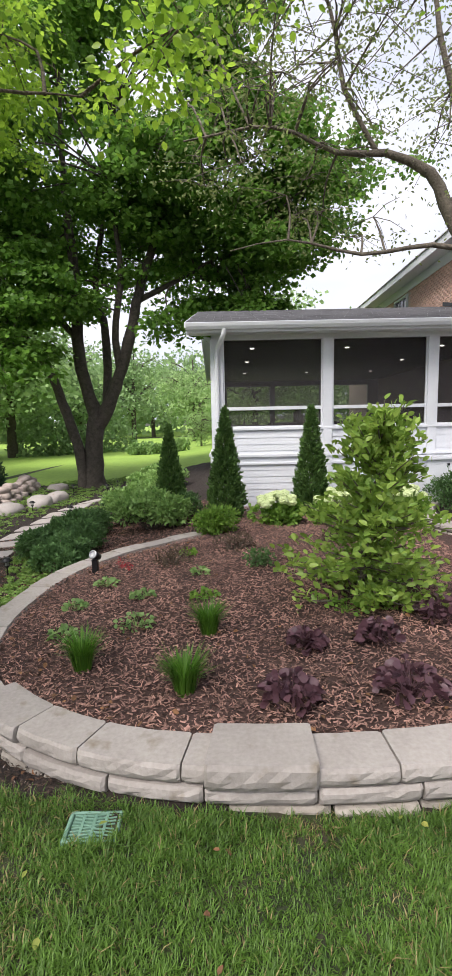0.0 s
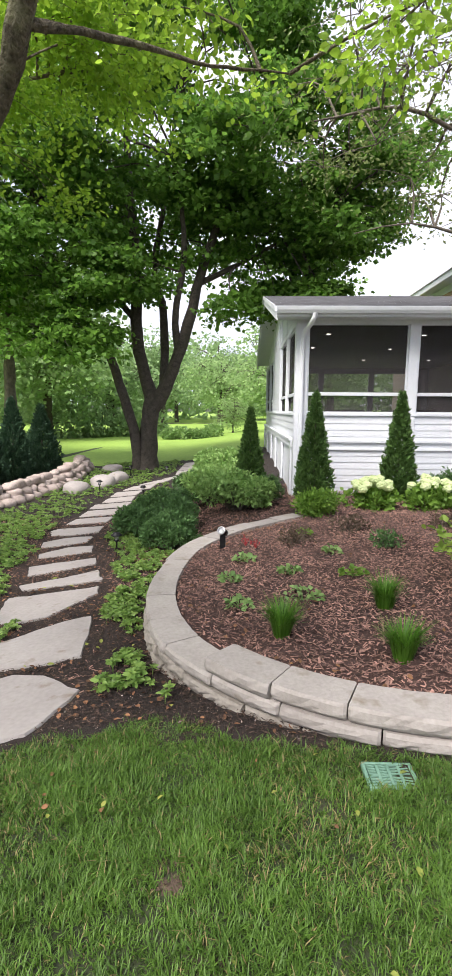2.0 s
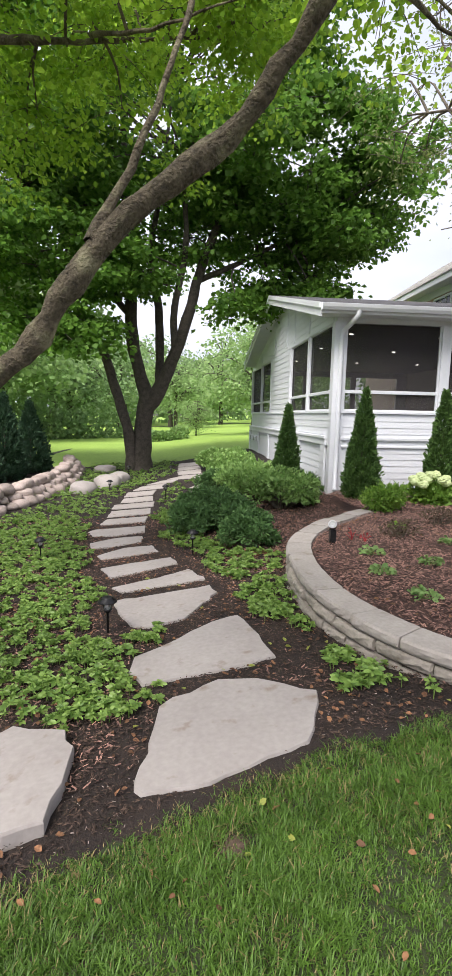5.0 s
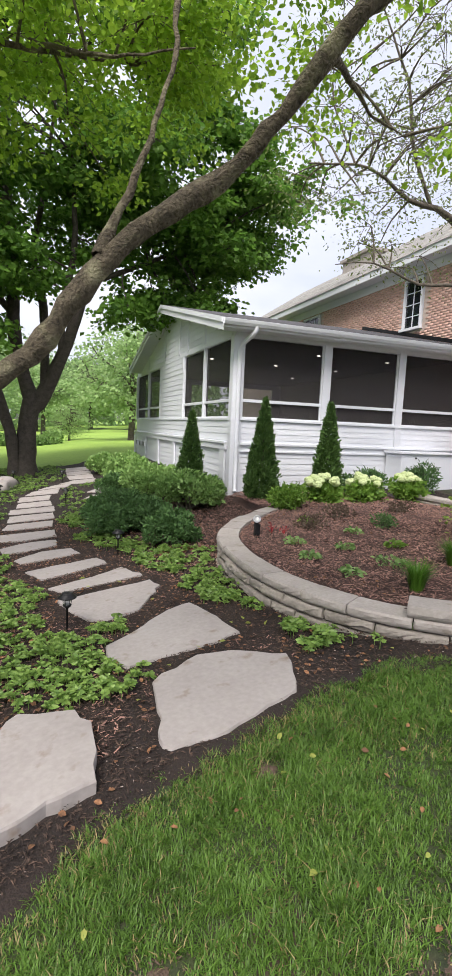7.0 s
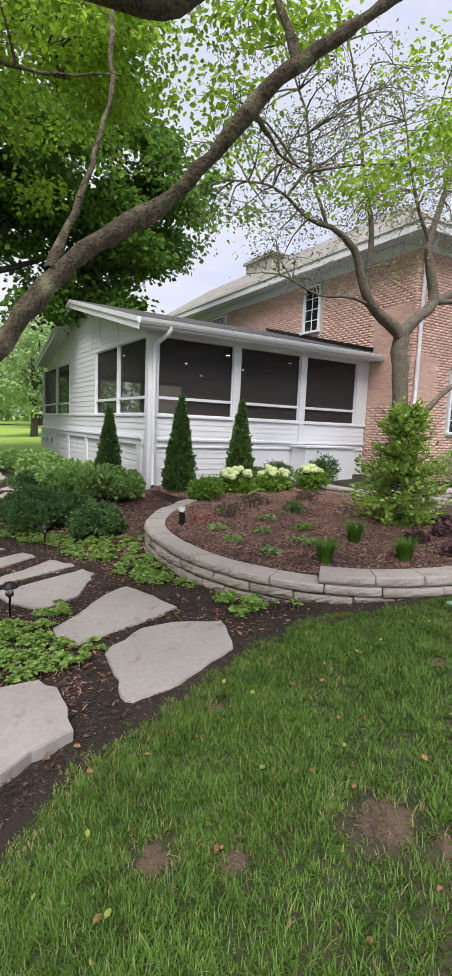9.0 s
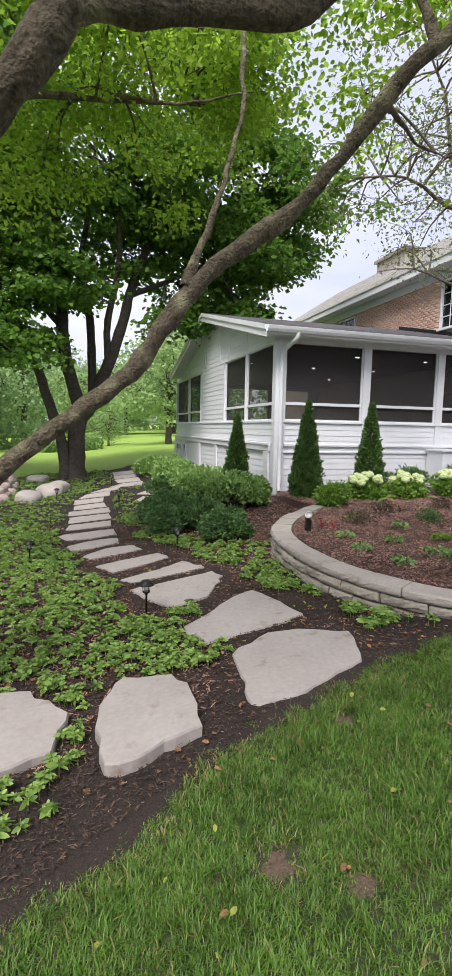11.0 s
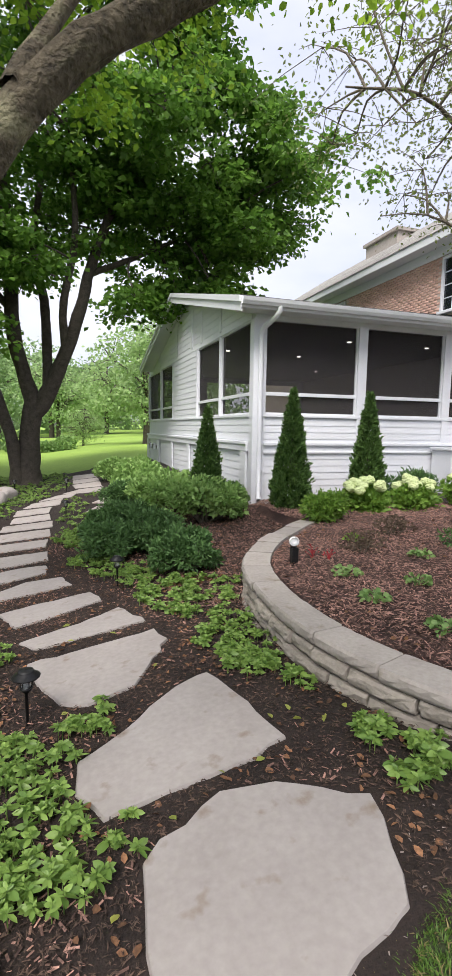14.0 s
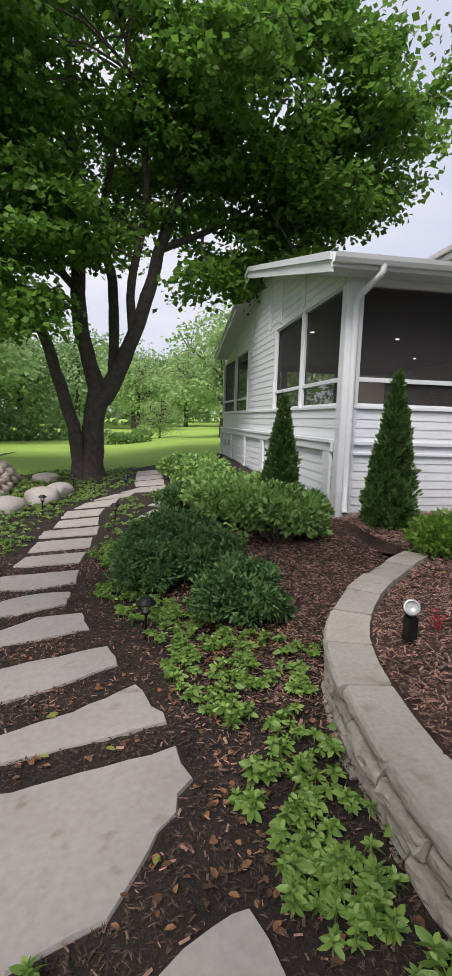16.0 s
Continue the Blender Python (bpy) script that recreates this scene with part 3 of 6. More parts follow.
def build_path():
    rng = np.random.default_rng(3)
    stones = [
        [(-3.08, 2.79), (-2.72, 3.0), (-2.49, 2.95), (-2.16, 2.73), (-2.24, 2.49), (-2.33, 2.29), (-2.75, 2.13), (-2.89, 2.09), (-3.13, 2.09), (-3.17, 2.19), (-3.11, 2.47)],
        [(-3.28, 3.46), (-3.04, 3.62), (-2.79, 3.86), (-2.6, 3.98), (-2.48, 4.01), (-2.42, 3.78), (-2.37, 3.45), (-2.32, 3.2), (-2.6, 3.11), (-2.86, 3.09), (-3.18, 3.05), (-3.29, 3.25)],
        [(-3.58, 4.74), (-3.1, 4.80), (-2.66, 4.86), (-2.60, 4.62), (-2.79, 4.28), (-2.92, 4.06), (-3.20, 3.96), (-3.36, 4.06), (-3.5, 4.4)],
        [(-3.66, 5.17), (-3.2, 5.32), (-2.86, 5.52), (-2.68, 5.06), (-3.1, 5.0), (-3.52, 4.96)],
        [(-3.90, 5.98), (-3.5, 6.08), (-3.06, 6.14), (-2.98, 5.82), (-3.3, 5.66), (-3.70, 5.52)],
        [(-4.05, 6.66), (-3.72, 6.95), (-3.33, 6.92), (-3.22, 6.52), (-3.6, 6.44), (-3.95, 6.42)],
        [(-4.28, 7.42), (-3.9, 7.56), (-3.50, 7.50), (-3.50, 7.18), (-3.9, 7.08), (-4.19, 7.1)],
        [(-4.45, 8.1), (-4.36, 8.25), (-3.51, 8.17), (-3.49, 7.74), (-3.9, 7.70), (-4.3, 7.8)],
        [(-4.32, 8.55), (-4.26, 8.95), (-3.51, 8.86), (-3.54, 8.42)],
        [(-4.28, 9.15), (-4.26, 9.66), (-3.50, 9.55), (-3.49, 9.08)],
        [(-4.29, 9.86), (-4.29, 10.28), (-3.47, 10.18), (-3.47, 9.72)],
        [(-4.18, 10.45), (-4.16, 10.9), (-3.53, 10.86), (-3.49, 10.32)],
        [(-4.17, 11.1), (-4.16, 11.66), (-3.49, 11.56), (-3.55, 11.02)],
        [(-4.06, 11.85), (-3.9, 12.3), (-3.28, 12.45), (-3.36, 11.74)],
        [(-3.79, 12.5), (-3.4, 12.95), (-3.0, 12.92), (-3.1, 12.52)],
        [(-3.3, 13.1), (-2.9, 13.5), (-2.35, 13.4), (-2.45, 12.8), (-2.9, 12.9)],
        [(-3.05, 14.4), (-2.37, 14.4), (-2.38, 13.6), (-3.0, 13.7)],
        [(-3.02, 15.3), (-2.38, 15.2), (-2.36, 14.55), (-3.03, 14.6)],
        [(-3.0, 16.3), (-2.35, 16.2), (-2.36, 15.4), (-3.03, 15.45)],
        [(-2.9, 10.55), (-2.66, 11.0), (-2.45, 10.8), (-2.55, 10.3)],
        [(-2.75, 11.4), (-2.44, 11.8), (-2.15, 11.35), (-2.26, 10.9)],
    ]
    for c in stones:
        ob = paver(c, rng)
        tagged(ob, "pale grey irregular flagstone set in dark soil", "stepping stone", "flagstones of the garden path")
    ob = paver([(-4.04, 2.19), (-4.0, 2.41), (-3.93, 2.57), (-3.84, 2.69), (-3.54, 2.58), (-3.47, 2.43), (-3.47, 2.17), (-3.49, 1.96), (-3.64, 1.93), (-3.75, 1.88), (-3.87, 1.83), (-4.0, 1.86)], rng, 0.16, 0.09, 0.008)
    tagged(ob, "thick pale limestone slab lying at the edge of the lawn", "rock", "slabs beside the lawn")
    ob = paver([(-4.9, 2.85), (-4.4, 2.78), (-4.18, 2.45), (-4.25, 2.08), (-4.7, 1.95), (-5.0, 2.3)], rng, 0.14, 0.075, 0.012)
    tagged(ob, "thick pale limestone slab lying among groundcover", "rock", "slabs beside the lawn")


build_path()


def boulder(name, x, y, z, sx, sy, sz, rng, mat, label, category, group=""):
    bm = bmesh.new()
    bmesh.ops.create_icosphere(bm, subdivisions=3, radius=1)
    o = Vector(rng.uniform(-50, 50, 3))
    for v in bm.verts:
        c = v.co.copy()
        f = 1 + 0.2 * noise.noise(c * 1.1 + o) + 0.1 * noise.noise(c * 2.7 + o)
        c = Vector([math.copysign(abs(k) ** 0.8, k) for k in c])
        v.co = Vector((c.x * sx * f, c.y * sy * f, c.z * sz * f))
    bmesh.ops.rotate(bm, verts=bm.verts, cent=(0, 0, 0), matrix=Matrix.Rotation(rng.uniform(0, 6.3), 3, "Z"))
    for f in bm.faces:
        f.smooth = True
    ob = part(name, bm, mat)
    ob.location = (x, y, z)
    return tagged(ob, label, category, group)


def build_boulders():
    rng = np.random.default_rng(14)
    line = smooth_path([(-7.6, 6.6), (-6.75, 8.2), (-6.2, 9.6), (-5.85, 11.2), (-5.75, 13.0), (-5.9, 15.0), (-6.3, 16.4)], 0.05)
    s, last = 0.0, line[0]
    k = 0
    for p in line:
        if k == 0 or np.linalg.norm(p - last) > 0.31:
            last = p
            k += 1
            for row in range(3):
                r = rng.uniform(0.10, 0.185)
                x, y = p[0] - 0.12 * row + rng.uniform(-0.04, 0.04), p[1] + rng.uniform(-0.1, 0.1)
                boulder("boulder", x, y, gz(x, y) + 0.07 + 0.135 * row + rng.uniform(-0.02, 0.02), r, r * 1.2, r * 0.72, rng, M["boulder"], "rounded pinkish grey boulder in a low dry-laid rockery wall", "boulder", "boulders of the rockery wall")
    for x, y, sx, sy, sz in [(-5.15, 11.8, 0.34, 0.25, 0.17), (-4.72, 12.6, 0.36, 0.3, 0.2), (-4.55, 13.4, 0.3, 0.25, 0.18), (-5.2, 15.4, 0.35, 0.3, 0.14)]:
        boulder("flat_rock", x, y, gz(x, y) + sz * 0.5, sx, sy, sz, rng, M["flag"], "squarish pale limestone rock standing among groundcover", "rock", "rocks beside the tree")


build_boulders()

build_chips()


# ---- screened porch ----
PX0, PX1, PY0, PY1 = -0.2, 5.9, 9.15, 19.6
SILL, MID, HEAD = 1.5, 1.845, 3.05
EAVE_Y, EAVE_Z, RIDGE_Y, RIDGE_Z = 8.72, 3.29, 13.85, 4.55
SLOPE = (RIDGE_Z - EAVE_Z) / (RIDGE_Y - EAVE_Y)


def gable_z(y):
    return EAVE_Z - 0.14 + SLOPE * ((y - EAVE_Y) if y < RIDGE_Y else (2 * RIDGE_Y - EAVE_Y - y))


def lap_board(axis, a0, a1, z0, z1, at, parent, out=-1, cut=None):
    """A weatherboard: its lower edge stands proud of the board below. cut: heights at both ends of a slanting top."""
    t0, t1 = 0.010, 0.019
    za, zb = cut if cut else (z1, z1)
    prof = [(0.0, z0), (t1, z0), (t0, None), (0.0, None)]
    V = []
    for a, zt in ((a0, za), (a1, zb)):
        for d, z in prof:
            zz = zt if z is None else z
            V.append((a, at + out * d, zz) if axis == "x" else (at + out * d, a, zz))
    bm = bmesh.new()
    vs = [bm.verts.new(v) for v in V]
    for k in range(4):
        bm.faces.new((vs[k], vs[(k + 1) % 4], vs[4 + (k + 1) % 4], vs[4 + k]))
    bm.faces.new(vs[:4][::-1])
    bm.faces.new(vs[4:])
    bmesh.ops.recalc_face_normals(bm, faces=bm.faces)
    return part("board", bm, M["white"], parent)


def screen_panel(axis, a0, a1, at, parent, z0=SILL, z1=HEAD):
    """An insect screen in its opening, with a rail across it and a slim frame."""
    b = (lambda n, p, q, zz0, zz1, m, par, t=0.03, off=0.0: box(n, p, q, at + off, at + off + t, zz0, zz1, m, par)) if axis == "x" else (lambda n, p, q, zz0, zz1, m, par, t=0.03, off=0.0: box(n, at + off, at + off + t, p, q, zz0, zz1, m, par))
    s = b("insect_screen", a0, a1, z0, z1, M["screen"], parent, 0.004, 0.045)
    tagged(s, "dark fine-meshed insect screen")
    b("rail", a0, a1, MID - 0.03, MID + 0.03, M["white"], parent, 0.045, 0.0)
    for p, q in ((a0, a0 + 0.025), (a1 - 0.025, a1)):
        b("stile", p, q, z0, z1, M["white"], parent, 0.04, 0.002)
    b("bottom_rail", a0 + 0.025, a1 - 0.025, z0, z0 + 0.03, M["white"], parent, 0.04, 0.003)


def build_porch():
    porch = thing("screened_porch", "white clapboard screened porch with a low gable roof attached to the house", "porch", kind="structure")
    fronts = [(-0.01, 1.77), (1.95, 3.65), (3.83, 5.5)]
    sides = [(9.30, 11.0), (11.06, 12.8), (15.55, 17.3), (17.36, 19.45)]
    # front: sheathing behind the boards, posts, header
    box("front_sheathing", PX0 + 0.02, PX1, PY0 + 0.002, PY0 + 0.12, -0.15, SILL - 0.045, M["white"], porch)
    z = 0.02
    while z < SILL - 0.1:
        z1 = min(z + 0.118, SILL - 0.05)
        lap_board("x", PX0 + 0.17, PX1 - 0.02, z, z1, PY0, porch)
        z = z1
    for zz, h, t in ((0.97, 0.05, 0.06), (0.83, 0.04, 0.05)):
        box("water_table", PX0 + 0.17, PX1 - 0.02, PY0 - t, PY0 - 0.001, zz, zz + h, M["white"], porch)
    box("sill", PX0 + 0.1, PX1, PY0 - 0.05, PY0 + 0.12, SILL - 0.045, SILL, M["white"], porch)
    posts = [(PX0 - 0.03, -0.01), (1.77, 1.95), (3.65, 3.83), (5.5, PX1 - 0.01)]
    for a, b in posts:
        box("post", a, b, PY0 - 0.035, PY0 + 0.1, SILL - 0.001 if a > 0 else -0.1, HEAD + 0.02, M["white"], porch, "white painted porch post")
    for a, b in posts[1:3]:
        box("pilaster", a + 0.01, b - 0.01, PY0 - 0.045, PY0 - 0.028, 0.02, SILL - 0.05, M["white"], porch)
    box("header", PX0, PX1, PY0 - 0.02, PY0 + 0.12, HEAD, 3.19, M["white"], porch)
    for a, b in fronts:
        screen_panel("x", a, b, PY0, porch)
    # gable side
    z = 0.0
    box("side_sheathing", PX0 + 0.002, PX0 + 0.1, PY0 + 0.13, PY1, -0.4, SILL - 0.045, M["white"], porch)
    box("side_header", PX0 + 0.003, PX0 + 0.1, PY0 + 0.13, PY1, HEAD, HEAD + 0.2, M["white"], porch)
    box("side_pier", PX0 + 0.003, PX0 + 0.1, 12.8, 15.55, SILL - 0.045, HEAD, M["white"], porch)
    bm = bmesh.new()
    vs = [bm.verts.new(v) for v in ((PX0 + 0.05, PY0, HEAD + 0.2), (PX0 + 0.05, PY1, HEAD + 0.2), (PX0 + 0.05, RIDGE_Y, gable_z(RIDGE_Y)))]
    bm.faces.new(vs)
    ex = bmesh.ops.extrude_face_region(bm, geom=bm.faces[:])
    bmesh.ops.translate(bm, verts=[v for v in ex["geom"] if isinstance(v, bmesh.types.BMVert)], vec=(0.06, 0, 0))
    bmesh.ops.recalc_face_normals(bm, faces=bm.faces)
    part("gable_sheathing", bm, M["white"], porch)
    z = -0.3
    while z < 4.5:
        z1 = z + 0.135
        y0, y1 = PY0 + 0.14, PY1 - 0.14
        if z1 <= SILL - 0.03 or z >= HEAD + 0.08:
            spans = [(y0, y1)]
        elif z > SILL - 0.1 and z1 < HEAD + 0.16:
            spans = [(12.86, 15.49)]
        else:
            spans = [(y0, y1)] if z >= HEAD else []
        if z > HEAD:
            lo = max(y0, EAVE_Y + (z + 0.04 - (EAVE_Z - 0.14)) / SLOPE)
            hi = min(y1, 2 * RIDGE_Y - lo)
            spans = [(lo, hi)] if hi > lo + 0.1 else []
        for a, b in spans:
            lap_board("y", a, b, z, z1, PX0, porch)
        z = z1
    box("side_water_table", PX0 - 0.10, PX0 - 0.001, PY0 + 0.16, PY1, 0.98, 1.03, M["white"], porch)
    box("side_apron", PX0 - 0.075, PX0 - 0.029, PY0 + 0.16, PY1, 0.86, 0.979, M["white"], porch)
    y = PY0 + 0.2
    while y < PY1 - 0.1:
        box("skirt_post", PX0 - 0.07, PX0 - 0.028, y, y + 0.28, -0.3, 0.859, M["white"], porch)
        y += 2.02
    box("side_sill", PX0 - 0.04, PX0 + 0.1, PY0 + 0.14, PY1, SILL - 0.045, SILL, M["white"], porch)
    for a, b in ((PY0 + 0.1, 9.30), (11.0, 11.06), (12.8, 12.86), (15.49, 15.55), (17.3, 17.36), (19.45, PY1)):
        box("side_post", PX0 - 0.034, PX0 + 0.09, a, b, SILL, HEAD + 0.02, M["white"], porch)
    for yb in (11.03, 12.45, 13.3, 15.0, 17.33):
        box("batten", PX0 - 0.036, PX0 - 0.014, yb - 0.05, yb + 0.05, HEAD + 0.1, gable_z(yb) - 0.06, M["white"], porch)
    for a, b in sides:
        screen_panel("y", a, b, PX0, porch)
    box("corner_board", PX0 - 0.036, PX0 - 0.031, PY0 - 0.03, PY0 + 0.14, -0.1, HEAD, M["white"], porch)
    box("pier_block", PX0 - 0.02, PX0 + 0.15, PY0 - 0.01, PY0 + 0.12, -0.3, -0.1, M["stone"], porch)
    # rear side: low wall, posts and screens
    box("rear_wall", PX0 + 0.1, PX1, PY1 - 0.1, PY1, -0.4, SILL, M["white"], porch)
    box("rear_header", PX0 + 0.1, PX1, PY1 - 0.1, PY1, HEAD - 0.1, 3.16, M["white"], porch)
    for a, b in ((PX0 + 0.1, 0.1), (1.75, 1.95), (3.65, 3.85), (5.5, PX1)):
        box("rear_post", a, b, PY1 - 0.1, PY1, SILL, HEAD - 0.1, M["white"], porch)
    # floor, ceiling, roof
    box("porch_floor", PX0 + 0.1, PX1, PY0 + 0.12, PY1 - 0.1, 0.62, 0.72, M["floor"], porch)
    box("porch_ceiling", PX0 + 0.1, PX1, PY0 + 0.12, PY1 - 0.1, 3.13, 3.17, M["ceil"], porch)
    rx0 = PX0 - 0.42
    for side in (0, 1):
        ye, zr = (EAVE_Y, 0) if side == 0 else (2 * RIDGE_Y - EAVE_Y, 0)
        n = 26
        V, F = [], []
        for i in range(n):
            u0, u1 = i / n, (i + 1) / n
            ya, yb = ye + (RIDGE_Y - ye) * u0, ye + (RIDGE_Y - ye) * u1
            za, zb = EAVE_Z + (RIDGE_Z - EAVE_Z) * u0, EAVE_Z + (RIDGE_Z - EAVE_Z) * u1
            x = rx0 - 0.02
            off = 0.16 if i % 2 else 0.0
            while x < PX1 - 0.01:
                x1 = min(x + 0.32 - (off if x < rx0 else 0), PX1 - 0.01)
                b = len(V)
                V += [(x, ya, za + 0.012), (x1 - 0.004, ya, za + 0.012), (x1 - 0.004, yb, zb + 0.003), (x, yb, zb + 0.003), (x, ya, za), (x1 - 0.004, ya, za)]
                F += [(b, b + 1, b + 2, b + 3), (b + 4, b + 5, b + 1, b)]
                x = x1
        tagged(np_mesh("shingles", V, F, M["shingle"], porch), "dark grey asphalt shingles", kind="stuff")
        bm = bmesh.new()
        t = 0.12
        pr = [(ye, EAVE_Z - 0.01), (RIDGE_Y, RIDGE_Z - 0.01), (RIDGE_Y, RIDGE_Z - t), (ye, EAVE_Z - t)]
        vs = [bm.verts.new((x, p, q)) for x in (rx0 + 0.03, PX1) for p, q in pr]
        for k in range(4):
            bm.faces.new((vs[k], vs[(k + 1) % 4], vs[4 + (k + 1) % 4], vs[4 + k]))
        bm.faces.new(vs[:4])
        bm.faces.new(vs[4:])
        bmesh.ops.recalc_face_normals(bm, faces=bm.faces)
        part("roof_deck", bm, M["white"], porch)
        # rake board along the gable
        bm = bmesh.new()
        for (xa, xb, top, low) in ((rx0, rx0 + 0.028, 0.0, 0.23), (rx0 - 0.03, rx0 - 0.001, 0.005, 0.09)):
            pr = [(ye, EAVE_Z + top), (RIDGE_Y, RIDGE_Z + top), (RIDGE_Y, RIDGE_Z - low), (ye, EAVE_Z - low)]
            vs = [bm.verts.new((x, p, q)) for x in (xa, xb) for p, q in pr]
            for k in range(4):
                bm.faces.new((vs[k], vs[(k + 1) % 4], vs[4 + (k + 1) % 4], vs[4 + k]))
            bm.faces.new(vs[:4])
            bm.faces.new(vs[4:])
        bmesh.ops.recalc_face_normals(bm, faces=bm.faces)
        part("rake_board", bm, M["white"], porch)
    box("soffit", rx0 + 0.03, PX1, EAVE_Y + 0.002, PY0 + 0.02, 3.14, 3.165, M["white"], porch)
    box("fascia", rx0, PX1, EAVE_Y - 0.02, EAVE_Y + 0.001, 3.11, 3.285, M["white"], porch)
    # gutter and downspout
    gut = thing("gutter", "white metal eaves gutter along the porch roof", "gutter")
    bm = bmesh.new()
    prof = [(0, 0.10), (0, 0), (-0.07, 0.0), (-0.10, 0.05), (-0.115, 0.10), (-0.105, 0.10), (-0.09, 0.05), (-0.065, 0.008), (-0.008, 0.008), (-0.008, 0.1)]
    vs = [bm.verts.new((x, EAVE_Y - 0.021 + p, 3.155 + q)) for x in (rx0, PX1 + 0.25) for p, q in prof]
    m = len(prof)
    for k in range(m):
        bm.faces.new((vs[k], vs[(k + 1) % m], vs[m + (k + 1) % m], vs[m + k]))
    bm.faces.new(vs[:m])
    bm.faces.new(vs[m:])
    bmesh.ops.recalc_face_normals(bm, faces=bm.faces)
    part("trough", bm, M["white"], gut)
    V, F = [], []
    add_tube(V, F, [(0.02, EAVE_Y - 0.06, 3.2), (0.02, EAVE_Y - 0.06, 3.1), (-0.02, EAVE_Y + 0.02, 3.02), (-0.1, PY0 - 0.12, 2.9), (-0.12, PY0 - 0.075, 2.78), (-0.12, PY0 - 0.075, 1.3), (-0.12, PY0 - 0.09, 1.05), (-0.12, PY0 - 0.075, 0.85), (-0.12, PY0 - 0.075, 0.12), (-0.14, PY0 - 0.16, 0.04)], [0.045] * 10, 8)
    np_mesh("downspout", V, F, M["white"], gut, "white downspout down the corner post", True)
    for x, y in ((0.6, 10.7), (0.6, 13.0), (0.65, 16.0), (2.6, 10.8), (2.6, 13.2), (2.6, 16.0), (4.6, 10.8), (4.6, 13.2), (4.6, 16.0)):
        lamp = thing("recessed_light", "small round recessed ceiling light, switched on", "ceiling light", "recessed lights of the porch")
        bm = bmesh.new()
        bmesh.ops.create_cone(bm, cap_ends=True, segments=20, radius1=0.06, radius2=0.058, depth=0.012, matrix=Matrix.Translation((x, y, 3.124)))
        part("trim_ring", bm, M["white"], lamp)
        bm = bmesh.new()
        bmesh.ops.create_cone(bm, cap_ends=True, segments=20, radius1=0.042, radius2=0.042, depth=0.006, matrix=Matrix.Translation((x, y, 3.115)))
        part("lens", bm, M["lamp_on"], lamp)
    # furniture seen as dark shapes through the screens
    for x, y, r in ((1.6, 12.6, 0), (3.4, 12.6, 0), (1.6, 14.8, 180), (3.4, 14.8, 180)):
        ch = thing("patio_armchair", "dark wicker armchair with a grey cushion on the porch floor", "chair", "armchairs on the porch")
        bits = [("seat_frame", -0.36, 0.36, -0.36, 0.36, 0.12, 0.30, "wicker"), ("cushion", -0.27, 0.27, -0.34, 0.27, 0.301, 0.44, "cushion"), ("backrest", -0.36, 0.36, 0.28, 0.37, 0.301, 0.86, "wicker"), ("armrest", -0.36, -0.275, -0.36, 0.279, 0.301, 0.58, "wicker"), ("armrest", 0.275, 0.36, -0.36, 0.279, 0.301, 0.58, "wicker")]
        for n, a, b, c, d, e, f, mt in bits:
            box(n, a, b, c, d, e, f, M[mt], ch, bevel=0.02)
        for a in (-0.31, 0.31):
            for c in (-0.31, 0.31):
                box("leg", a - 0.025, a + 0.025, c - 0.025, c + 0.025, 0, 0.121, M["wicker"], ch)
        ch.matrix_world = pose(x, y, 0.72, 0, 0, r)
    tb = thing("coffee_table", "low dark rectangular table between the porch chairs", "table")
    box("tabletop", 1.9, 3.1, 13.4, 14.0, 1.12, 1.17, M["wicker"], tb)
    for a in (1.95, 3.0):
        for c in (13.45, 13.9):
            box("leg", a, a + 0.05, c, c + 0.05, 0.72, 1.121, M["wicker"], tb)

    for yv in (17.6, 18.3, 19.0):
        vt = thing("foundation_vent", "small dark vent in the white porch skirting", "vent", "vents in the porch skirting")
        box("frame", PX0 - 0.105, PX0 - 0.03, yv - 0.09, yv + 0.09, 0.52, 0.70, M["white"], vt)
        for q in range(4):
            box("slat", PX0 - 0.112, PX0 - 0.106, yv - 0.075, yv + 0.075, 0.535 + q * 0.04, 0.562 + q * 0.04, M["black"], vt, bevel=0.001)
    ub = thing("utility_box", "white boarded utility box with a flat lid against the porch", "utility box")
    box("body", 3.45, 5.0, 8.55, 9.08, 0.05, 0.90, M["white"], ub, bevel=0.01)
    box("lid", 3.40, 5.05, 8.50, 9.09, 0.902, 0.95, M["white"], ub, bevel=0.008)
    box("handle", 3.8, 3.84, 8.53, 8.548, 0.8, 0.84, M["black"], ub, "small black knob", 0.003)


build_porch()

# ---- brick house ----
HX, HY = 5.9, 7.8


